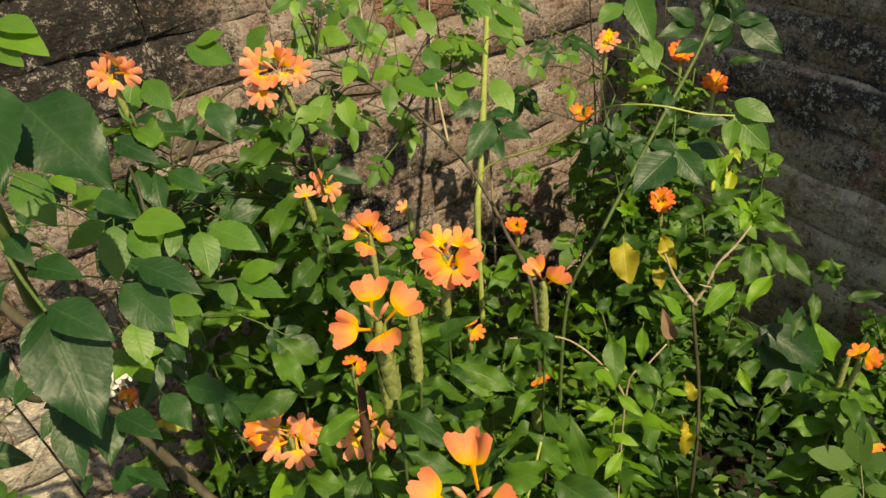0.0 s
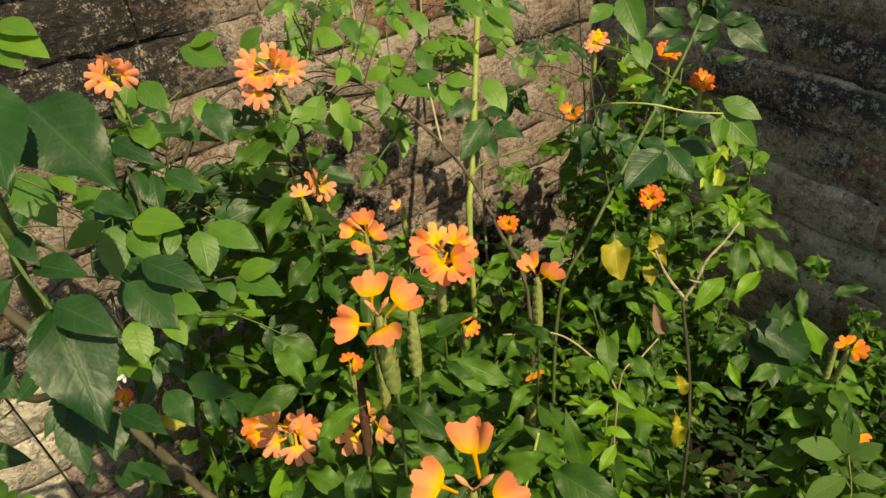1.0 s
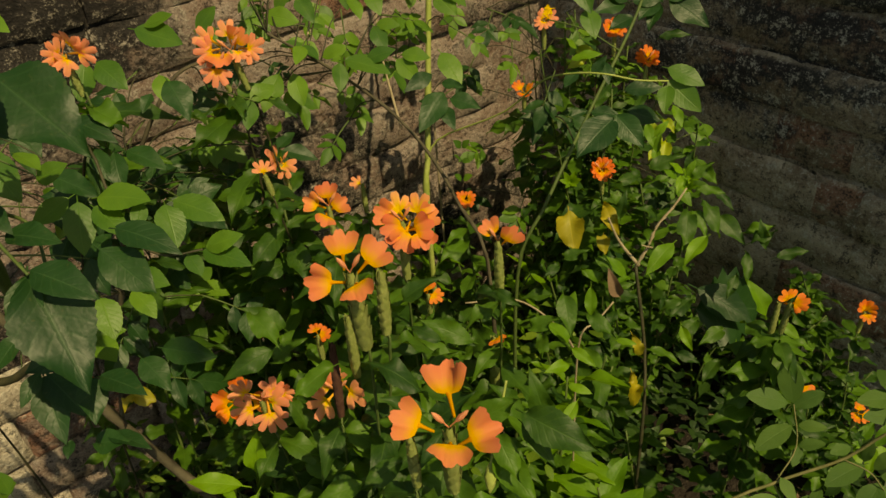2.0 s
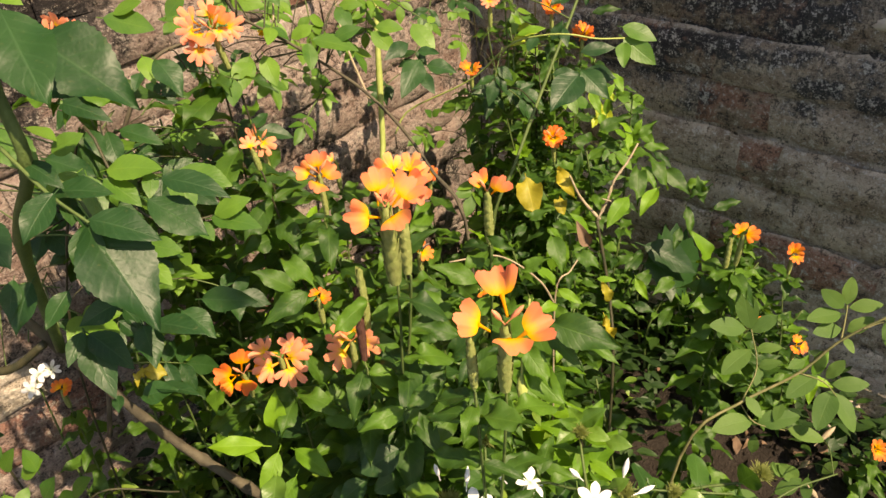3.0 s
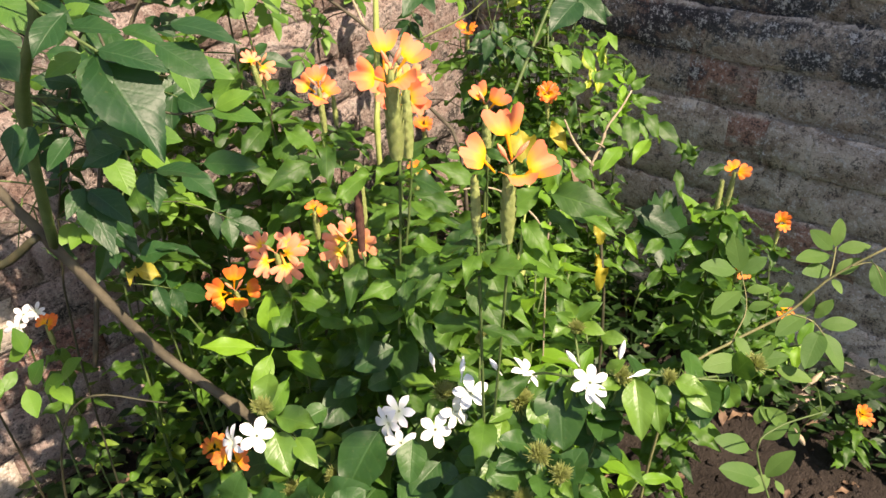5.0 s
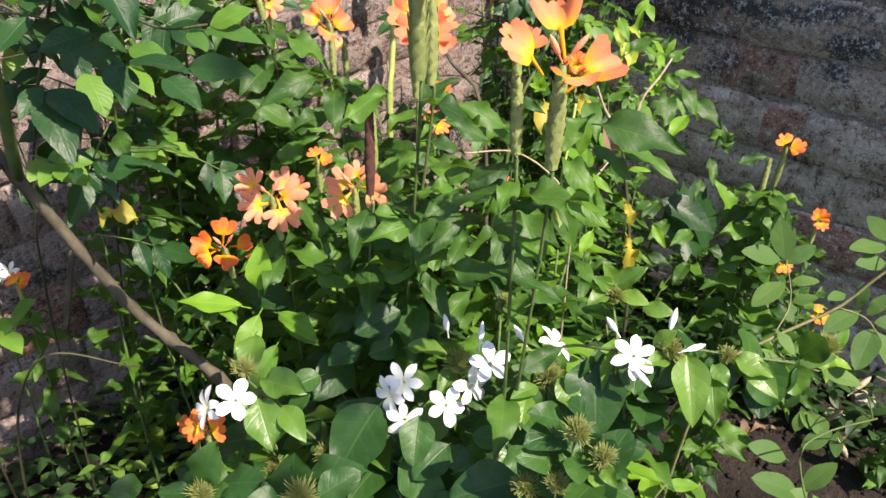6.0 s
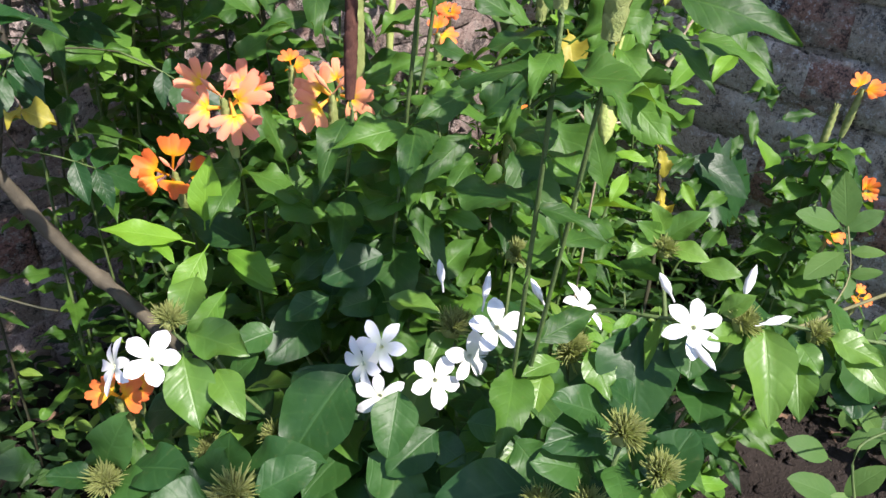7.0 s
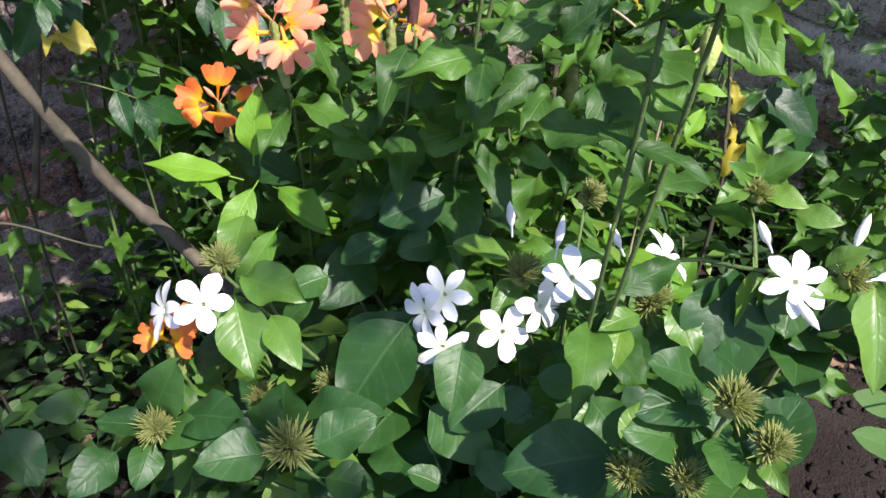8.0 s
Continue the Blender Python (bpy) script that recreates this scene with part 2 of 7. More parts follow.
M_STEM_PALE = stem_material("pale_green_stem", (0.30, 0.38, 0.09), (0.42, 0.48, 0.16))
M_BARK = stem_material("grey_brown_bark", (0.050, 0.044, 0.030), (0.135, 0.115, 0.075), 0.85, 40.0)
M_TWIG = stem_material("dry_twig", (0.30, 0.24, 0.15), (0.48, 0.40, 0.28), 0.8, 80.0)
M_TUFT = stem_material("calyx", (0.46, 0.53, 0.16), (0.60, 0.64, 0.26), 0.8, 90.0, 0.6)
M_WALL_N = wall_material("worn_brick_wall", (0.26, 0.17, 0.14), (0.45, 0.37, 0.33), (0.018, 0.017, 0.018), 0.535, (0.44, 0.39, 0.34), (0.76, 0.96, 0.17), (0.25, 0.7), 1.3)
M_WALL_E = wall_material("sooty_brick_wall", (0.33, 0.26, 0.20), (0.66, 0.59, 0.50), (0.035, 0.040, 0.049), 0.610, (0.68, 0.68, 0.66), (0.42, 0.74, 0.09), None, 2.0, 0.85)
M_WALL_PALE = wall_material("pale_limewashed_brick", (0.54, 0.44, 0.34), (0.72, 0.64, 0.54), (0.18, 0.17, 0.14), 0.64, (0.75, 0.70, 0.62), (0.5, 0.9, 0.1))
M_SOIL = soil_material()
M_PLASTER = stem_material("pale_mortar", (0.50, 0.46, 0.40), (0.62, 0.58, 0.52), 0.95, 60.0)

# ---- building blocks ----
RNG = random.Random(7)


def thing(name, at, label, category, group="", kind=""):
    ob = new(name)
    ob.location = at
    ob.empty_display_size = 0.02
    return tagged(ob, label, category, group, kind)


def part(name, data, mat, parent, local=None, label=""):
    """One mesh object under a thing or a part; data is a mesh or a bmesh. local: its pose within the parent."""
    if isinstance(data, bmesh.types.BMesh):
        me = bpy.data.meshes.new(name)
        data.to_mesh(me)
        data.free()
        for p in me.polygons:
            p.use_smooth = True
        data = me
    if mat is not None and not data.materials:
        data.materials.append(mat)
    ob = new(name, data)
    ob.parent = parent
    if local is not None:
        ob.matrix_local = local
    if label:
        ob["label"] = label
    return ob


def mesh_of(name, verts, faces, uvs, mat, smooth=True):
    me = bpy.data.meshes.new(name)
    me.from_pydata([tuple(v) for v in verts], [], faces)
    if uvs is not None:
        layer = me.uv_layers.new(name="UVMap")
        for loop in me.loops:
            layer.data[loop.index].uv = uvs[loop.vertex_index]
    if smooth:
        me.polygons.foreach_set("use_smooth", [True] * len(me.polygons))
    me.materials.append(mat)
    return me


def leaf_shape(n_long, n_wide, width, widest, tip, fold, droop, wave, teeth, seed, base=0.04, petiole=0.16):
    """Blade of length 1 along +Y, its upper side +Z: verts, faces, uvs."""
    r = random.Random(seed)
    ph, ph2 = r.uniform(0, 6), r.uniform(0, 6)
    verts, uvs, faces = [], [], []
    twist = r.uniform(-0.25, 0.25)
    for i in range(n_long + 1):
        t = i / n_long
        if t < widest:
            w = base + (1 - base) * math.sin(t / widest * math.pi / 2) ** 0.85
        else:
            w = max(0.0, math.cos((t - widest) / (1 - widest) * math.pi / 2)) ** tip
        if teeth and 0 < i < n_long:
            w *= 1 + teeth * (0.5 if i % 2 else -0.5)
        w *= width / 2 * (1 + 0.04 * math.sin(9 * t + ph2))
        for j in range(n_wide + 1):
            s = 2 * j / n_wide - 1
            x = s * w
            z = fold * abs(x) - droop * t * t + wave * math.sin(t * 9 + ph + (1.6 if s > 0 else 0)) * s * s * width
            z += twist * x * t + 0.45 * wave * math.sin(t * 18 + 2 * ph + (2.0 if s > 0 else 0)) * s * s * width
            y = t - 0.1 * abs(s) * (1 - t) * t
            verts.append((x, y, z))
            uvs.append((0.5 + s / 2, t))
    k = n_wide + 1
    for i in range(n_long):
        for j in range(n_wide):
            faces.append((i * k + j, i * k + j + 1, (i + 1) * k + j + 1, (i + 1) * k + j))
    if petiole:
        b, q = len(verts), 0.012
        for y, z in ((-petiole, -0.25 * petiole), (0.06, -0.002)):
            verts += [(q, y, z), (-q, y, z), (0, y, z - 1.6 * q)]
            uvs += [(0.5, 0.0)] * 3
        faces += [(b + s, b + (s + 1) % 3, b + 3 + (s + 1) % 3, b + 3 + s) for s in range(3)]
    return verts, faces, uvs


TIP = {}        # where each blade ends, in its own axes


def leaf_set(name, mat, count, n_long=10, n_wide=4, width=0.45, widest=0.4, tip=1.0, fold=0.25, droop=0.15, wave=0.05, teeth=0.0, seed=1):
    out = []
    for i in range(count):
        r = random.Random(seed * 100 + i)
        # blades differ in width, fold, droop and waviness
        v, f, u = leaf_shape(n_long, n_wide, width * r.uniform(0.88, 1.12), widest, tip, fold * r.uniform(0.3, 1.5), droop * r.uniform(0.2, 1.7), wave * r.uniform(0.5, 1.5), teeth, seed * 100 + i)
        me = mesh_of(name, v, f, u, mat)
        TIP[me.name] = Vector(v[n_long * (n_wide + 1) + n_wide // 2])
        out.append(me)
    return out


def aim(at, way, up=(0, 0, 1), size=1.0, spin=0.0):
    """Pose with +Y along way and +Z towards up."""
    y = Vector(way).normalized()
    x = y.cross(Vector(up))
    if x.length < 1e-4:
        x = y.cross(Vector((0.3, 1, 0.2)))
    x.normalize()
    z = x.cross(y)
    m = Matrix((x, y, z)).transposed().to_4x4()
    return Matrix.Translation(at) @ m @ Matrix.Rotation(spin, 4, "Y") @ Matrix.Diagonal((size, size, size, 1))


def curve_points(ctrl, n):
    """Catmull-Rom through ctrl."""
    c = [Vector(p) for p in ctrl]
    c = [c[0] * 2 - c[1]] + c + [c[-1] * 2 - c[-2]]
    out = []
    segs = len(c) - 3
    for k in range(n + 1):
        g = min(k / n * segs, segs - 1e-6)
        i, t = int(g), g - int(g)
        a, b, d, e = c[i], c[i + 1], c[i + 2], c[i + 3]
        out.append(0.5 * ((2 * b) + (d - a) * t + (2 * a - 5 * b + 4 * d - e) * t * t + (3 * b - a - 3 * d + e) * t ** 3))
    return out


def tube(name, pts, r0, r1, mat, sides=6, rough=0.0, knots=0):
    verts, faces = [], []
    n = len(pts)
    rr = random.Random(int(abs(pts[0][0]) * 1e4) + n)
    for i, p in enumerate(pts):
        d = (pts[min(i + 1, n - 1)] - pts[max(i - 1, 0)]).normalized()
        u = d.cross(Vector((0.31, 0.2, 0.93)) if abs(d.z) < 0.9 else Vector((1, 0, 0))).normalized()
        w = d.cross(u)
        r = r0 + (r1 - r0) * i / (n - 1)
        if knots and i % knots == 0 and 0 < i < n - 1:
            r *= 1.22
        for s in range(sides):
            a = 2 * math.pi * s / sides
            q = r * (1 + rough * rr.uniform(-1, 1))
            verts.append(p + u * (q * math.cos(a)) + w * (q * math.sin(a)))
    for i in range(n - 1):
        for s in range(sides):
            faces.append((i * sides + s, i * sides + (s + 1) % sides, (i + 1) * sides + (s + 1) % sides, (i + 1) * sides + s))
    faces.append(tuple(range(sides))[::-1])
    faces.append(tuple((n - 1) * sides + s for s in range(sides)))
    return mesh_of(name, verts, faces, None, mat)


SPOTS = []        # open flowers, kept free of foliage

# leaf stock of each species
CROSS = leaf_set("leaf", M_CROSS, 9, 20, 6, 0.44, 0.42, 1.15, 0.24, 0.28, 0.16, 0.05, 1)
CROSS_Y = leaf_set("leaf", M_CROSS_YOUNG, 6, 14, 6, 0.44, 0.45, 0.95, 0.28, 0.24, 0.11, 0.03, 2)
ROSE = leaf_set("leaflet", M_ROSE, 6, 26, 6, 0.53, 0.42, 1.0, 0.24, 0.2, 0.045, 0.03, 3)
ROSE_BIG = leaf_set("leaflet", M_ROSE, 4, 34, 8, 0.54, 0.40, 1.1, 0.22, 0.14, 0.05, 0.05, 23)
ROSE_L = leaf_set("leaflet", M_ROSE_LIGHT, 6, 18, 4, 0.60, 0.42, 0.85, 0.20, 0.14, 0.02, 0.05, 4)
JAS = leaf_set("leaf", M_JAS, 8, 14, 6, 0.78, 0.43, 0.62, 0.22, 0.22, 0.05, 0.0, 5)
YELLOWING = leaf_set("leaf", M_LIME, 4, 14, 6, 0.5, 0.45, 0.9, 0.4, 0.4, 0.14, 0.05, 27)
JAS_Y = leaf_set("leaf", M_JAS_LIGHT, 5, 12, 6, 0.62, 0.42, 0.85, 0.38, 0.2, 0.07, 0.0, 6)
SPRAY = leaf_set("leaflet", M_SPRAY, 6, 18, 6, 0.50, 0.46, 0.66, 0.10, 0.12, 0.02, 0.03, 17)
HANG = leaf_set("leaf", M_YELLOW, 3, 16, 6, 0.46, 0.62, 0.42, 0.5, 0.7, 0.5, 0.2, 12)
RAGGED = leaf_set("leaf", M_ROSE, 2, 14, 6, 0.95, 0.45, 0.7, 0.12, 0.2, 0.06, 0.3, 15)
YELLOW = leaf_set("leaf", M_YELLOW, 3, 14, 6, 0.66, 0.5, 0.9, 0.4, 0.5, 0.26, 0.05, 8)


def fan_flower(name, mat, seed, lobes=5, spread=180.0, notch=0.34, cup=0.16, side=0.84):
    """Flower whose lobes are fused into one fan that opens towards +Y, its face +Z, on a thin tube.
    notch: how deep the lobes are parted; cup: how far the sides bend up towards the face, past 0.3 with a round foot; side: the outer lobes' length."""
    r = random.Random(seed)
    verts, faces, uvs = [], [], []
    per, nl, half = 6, 6, spread / 2
    length = [(r.uniform(0.86, 1.08) if cup < 0.3 else r.uniform(0.97, 1.03)) * (1.0 if 0 < i < lobes - 1 else side) for i in range(lobes)]
    lift = [r.uniform(-0.26, 0.20) for _ in range(lobes)]
    lean = r.uniform(-7, 7)
    cols = lobes * per + 1
    for c in range(cols):
        i = min(c // per, lobes - 1)
        p = 2 * (c - i * per) / per - 1
        share = 2 * c / (cols - 1) - 1
        a = radians(lean + half * share)
        rim = length[i] * (1 - notch * abs(p) ** 2.6 - 0.05 * max(0.0, 1 - 3 * abs(p)))
        for q in range(nl + 1):
            t = q / nl
            rad = 0.05 + (rim - 0.05) * t
            z = 0.26 * t * (1 - t) + cup * share * share * (t ** 1.3) + lift[i] * (1 - p * p) * t * t - 0.05 * abs(p) ** 3 * t + 0.006 * (i % 2)
            if cup > 0.3:
                verts.append((0.68 * share * t ** 0.42, rim * t ** 1.3, z))
            else:
                verts.append((rad * math.sin(a), rad * math.cos(a), z))
            uvs.append(((p + 1) / 2, t))
    w = nl + 1
    for c in range(cols - 1):
        for q in range(nl):
            faces.append((c * w + q, c * w + q + 1, (c + 1) * w + q + 1, (c + 1) * w + q))
    k = len(verts)
    for y, z, rad in ((0.03, 0.02, 0.085), (-0.12, -0.08, 0.06), (-0.62, -0.38, 0.045)):
        for q in range(6):
            a = q * 1.0472
            verts.append((rad * math.cos(a), y + 0.5 * rad * math.sin(a), z + rad * math.sin(a)))
            uvs.append((0.5, 0.3))
    for q in range(2):
        for j in range(6):
            faces.append((k + q * 6 + j, k + q * 6 + (j + 1) % 6, k + q * 6 + 6 + (j + 1) % 6, k + q * 6 + 6 + j))
    return mesh_of(name, verts, faces, uvs, mat)


def star_flower(name, mat, seed, petals=6):
    """Jasmine flower: slender tube and a whorl of oblong petals, face +Z."""
    r = random.Random(seed)
    verts, faces, uvs = [], [], []
    for i in range(petals):
        a = 2 * math.pi * i / petals + r.uniform(-0.1, 0.1)
        length, wid, lift = r.uniform(0.9, 1.06), r.uniform(0.21, 0.26) * 6 / petals, r.uniform(-0.30, 0.10)
        k0 = len(verts)
        for q in range(7):
            t = q / 6
            w = wid * (0.30 + 0.70 * math.sin(min(1, t * 1.6) * math.pi / 2) ** 1.2) * math.sqrt(max(0.0, 1 - max(0, (t - 0.55) / 0.45) ** 2) + 0.02)
            for j in range(5):
                s = j / 2 - 1
                rad, side = 0.07 + (length - 0.07) * t, s * w
                z = 0.14 * math.sin(t * 2.2) + lift * t * t + 0.18 * (s * w) ** 2 / wid + 0.02 * (i % 2)
                verts.append((rad * math.cos(a) - side * math.sin(a), rad * math.sin(a) + side * math.cos(a), z))
                uvs.append(((s + 1) / 2, 0.2 + 0.8 * t))
        for q in range(6):
            for j in range(4):
                faces.append((k0 + q * 5 + j, k0 + (q + 1) * 5 + j, k0 + (q + 1) * 5 + j + 1, k0 + q * 5 + j + 1))
    k = len(verts)
    for z, rad in ((0.05, 0.10), (-0.3, 0.07), (-0.9, 0.06)):
        for s in range(6):
            verts.append((rad * math.cos(s * 1.0472), rad * math.sin(s * 1.0472), z))
            uvs.append((0.5, 0.1))
    for q in range(2):
        for s in range(6):
            faces.append((k + q * 6 + s, k + q * 6 + 6 + s, k + q * 6 + 6 + (s + 1) % 6, k + q * 6 + (s + 1) % 6))
    return mesh_of(name, verts, faces, uvs, mat)


def spike_mesh(name, mat, seed):
    """Flower spike of length 1 along +Z: pairs of pointed bracts, each pair across the last, pressed to the axis."""
    r = random.Random(seed)
    verts, faces = [], []
    rows = 13
    for i in range(rows):
        for k in range(2):
            a = k * math.pi + (i % 2) * math.pi / 2 + r.uniform(-0.12, 0.12)
            z0 = i / rows * 0.9
            rad = 0.062 * (1.0 - 0.42 * (i / rows) ** 2.5) * (0.82 + 0.18 * min(1, i / 3))
            b = len(verts)
            for h, half, q in ((0.0, 0.95, 0.86), (0.06, 1.05, 1.0), (0.12, 0.7, 1.07), (0.175, 0.08, 1.13)):
                for side in (-1, 0, 1):
                    ang = a + side * half
                    out = rad * q * (1.0 if side else 1.1)
                    verts.append((out * math.cos(ang), out * math.sin(ang), z0 + h * r.uniform(0.95, 1.05)))
            for g in range(3):
                for j in range(2):
                    faces.append((b + g * 3 + j, b + g * 3 + j + 1, b + g * 3 + j + 4, b + g * 3 + j + 3))
    b = len(verts)
    for z, q in ((0, 0.045), (0.3, 0.058), (0.75, 0.05), (1.0, 0.02)):
        for j in range(8):
            verts.append((q * math.cos(j * 0.7854), q * math.sin(j * 0.7854), z))
    for i in range(3):
        for j in range(8):
            faces.append((b + i * 8 + j, b + i * 8 + (j + 1) % 8, b + i * 8 + 8 + (j + 1) % 8, b + i * 8 + 8 + j))
    return mesh_of(name, verts, faces, None, mat)


def tuft_mesh(name, mat, seed, count=330):
    """Shaggy mop of thread-like calyx teeth that curl up and outwards, radius about 1, towards +Z."""
    r = random.Random(seed)
    verts, faces = [], []
    centres = []
    for _ in range(9):
        th, ph = r.uniform(0, 6.283), r.uniform(0, 1.3)
        centres.append(Vector((math.sin(ph) * math.cos(th), math.sin(ph) * math.sin(th), math.cos(ph))))
    for i in range(count):
        d = (centres[i % 9] + Vector((r.gauss(0, 0.34), r.gauss(0, 0.34), r.gauss(0, 0.3)))).normalized()
        if d.z < -0.2:
            d.z *= -1
        side = d.cross(Vector((r.uniform(-1, 1), r.uniform(-1, 1), r.uniform(-1, 1)))).normalized()
        bend = Vector((r.uniform(-1, 1), r.uniform(-1, 1), r.uniform(0.0, 1.0))) * 0.30
        ln, w = r.uniform(0.62, 0.80), 0.046
        b = len(verts)
        for t, q in ((0.25, 1.0), (0.6, 1.0), (0.9, 0.8), (1.1, 0.25)):
            c = d * (ln * t) + bend * (t * t)
            other = d.cross(side) * (w * q * 0.8)
            verts += [c + side * (w * q), c - side * (w * q * 0.6) + other, c - side * (w * q * 0.6) - other]
        for k in (0, 3, 6):
            for j in range(3):
                faces.append((b + k + j, b + k + (j + 1) % 3, b + k + 3 + (j + 1) % 3, b + k + 3 + j))
    b, n = len(verts), 6
    for k in range(n):
        ph = 0.05 + 2.7 * k / (n - 1)
        for j in range(9):
            q = 0.5 * (1 + r.uniform(-0.12, 0.12))
            verts.append(Vector((q * math.sin(ph) * math.cos(j * 0.698), q * math.sin(ph) * math.sin(j * 0.698), q * math.cos(ph))))
    for k in range(n - 1):
        for j in range(9):
            faces.append((b + k * 9 + j, b + k * 9 + (j + 1) % 9, b + k * 9 + 9 + (j + 1) % 9, b + k * 9 + 9 + j))
    return mesh_of(name, verts, faces, None, mat)


SALMON = [fan_flower("flower", M_SALMON, s, 5 - s % 2, 178.0 - 14 * (s % 2), 0.43) for s in range(6)]
SALMON_SUNLIT = [fan_flower("flower", M_SALMON_SUNLIT, s + 100, 5 - s % 2, 176.0 - 14 * (s % 2), 0.40) for s in range(4)]
SALMON_CUP = [fan_flower("flower", M_CORAL, s + 60, 3, 138.0, 0.20, 0.40, 0.88) for s in range(6)]
ORANGE = [fan_flower("flower", M_ORANGE, s + 20, 4 + s % 2, 150.0, 0.28) for s in range(4)]
ORANGE_CUP = [fan_flower("flower", M_ORANGE, s + 80, 3, 138.0, 0.20, 0.40, 0.88) for s in range(4)]
RED_FAN = [fan_flower("red_petal", M_RED, s + 140, 3, 120.0, 0.15, 0.40, 0.9) for s in range(3)]
YELLOW_FAN = [fan_flower("yellow_petal", M_YELLOW_PETAL, s + 40) for s in range(5)]
STAR = [star_flower("flower", M_WHITE, s, (6, 5, 7, 6, 5)[s]) for s in range(5)]
SPIKE = [spike_mesh("spike", M_SPIKE, s) for s in range(3)]
SPIKE_DRY = [spike_mesh("spike", M_SPIKE_DRY, 9)]
TUFT = [tuft_mesh("calyx_tuft", M_TUFT, s) for s in range(4)]


def bud_mesh(mat=None):
    verts, faces = [], []
    for z, q in ((-0.55, 0.035), (-0.1, 0.05), (0.1, 0.13), (0.4, 0.17), (0.75, 0.12), (1.0, 0.015)):
        for s in range(7):
            a = s * 2 * math.pi / 7 + z
            verts.append((q * math.cos(a), q * math.sin(a), z))
    for i in range(5):
        for s in range(7):
            faces.append((i * 7 + s, i * 7 + (s + 1) % 7, i * 7 + 7 + (s + 1) % 7, i * 7 + 7 + s))
    return mesh_of("flower_bud", verts, faces, [(0.5, 0.8)] * len(verts), mat or M_WHITE)


BUD = bud_mesh()
BUD_SALMON = bud_mesh(M_BUD)
POD = bud_mesh(M_STEM_PALE)
WITHERED = bud_mesh(M_TWIG)


LOOSE, SET = [], []


def leaf_on(parent, stock, at, way, up=(0, 0, 1), size=0.06, spin=0.0, name="leaf", label=""):
    ob = part(name, RNG.choice(stock), None, parent, aim(at, way, up, size, spin), label)
    LOOSE.append((ob, Vector(at) + Vector(way).normalized() * size * 0.5, size))
    return ob


def leafy_stem(plant, base, pts, r0, r1, mat, stock, gap, size, start=0.3, end=1.0, rise=0.3, name="stem", skip=0.0, per_node=2):
    """A stem with leaves at its nodes; pts and base in world metres."""
    o = Vector(base)
    line = [p - o for p in pts]
    part(name, tube(name, line, r0, r1, mat, 6, 0.05), None, plant)
    total = sum((line[i + 1] - line[i]).length for i in range(len(line) - 1))
    turn = RNG.uniform(0, 6.28)
    d = start * total
    walked = 0.0
    for i in range(len(line) - 1):
        seg = line[i + 1] - line[i]
        while walked + seg.length >= d and d <= end * total:
            p = line[i] + seg * ((d - walked) / max(seg.length, 1e-6))
            axis = seg.normalized()
            u = axis.cross(Vector((0.2, 0.1, 1)) if abs(axis.z) < 0.95 else Vector((1, 0.2, 0))).normalized()
            w = axis.cross(u)
            for k in range(per_node):
                if RNG.random() < skip:
                    continue
                a = turn + k * 6.283 / per_node + RNG.uniform(-0.3, 0.3)
                out = u * math.cos(a) + w * math.sin(a)
                way = out + axis * rise + Vector((0, 0, RNG.uniform(-0.25, 0.15)))
                leaf_on(plant, stock, p + out * r1, way, axis + Vector((0, 0, 0.6)) + out * 0.1, size * RNG.uniform(0.7, 1.2), RNG.uniform(-0.4, 0.4))
            turn += 1.57
            d += gap * RNG.uniform(0.8, 1.2)
        walked += seg.length


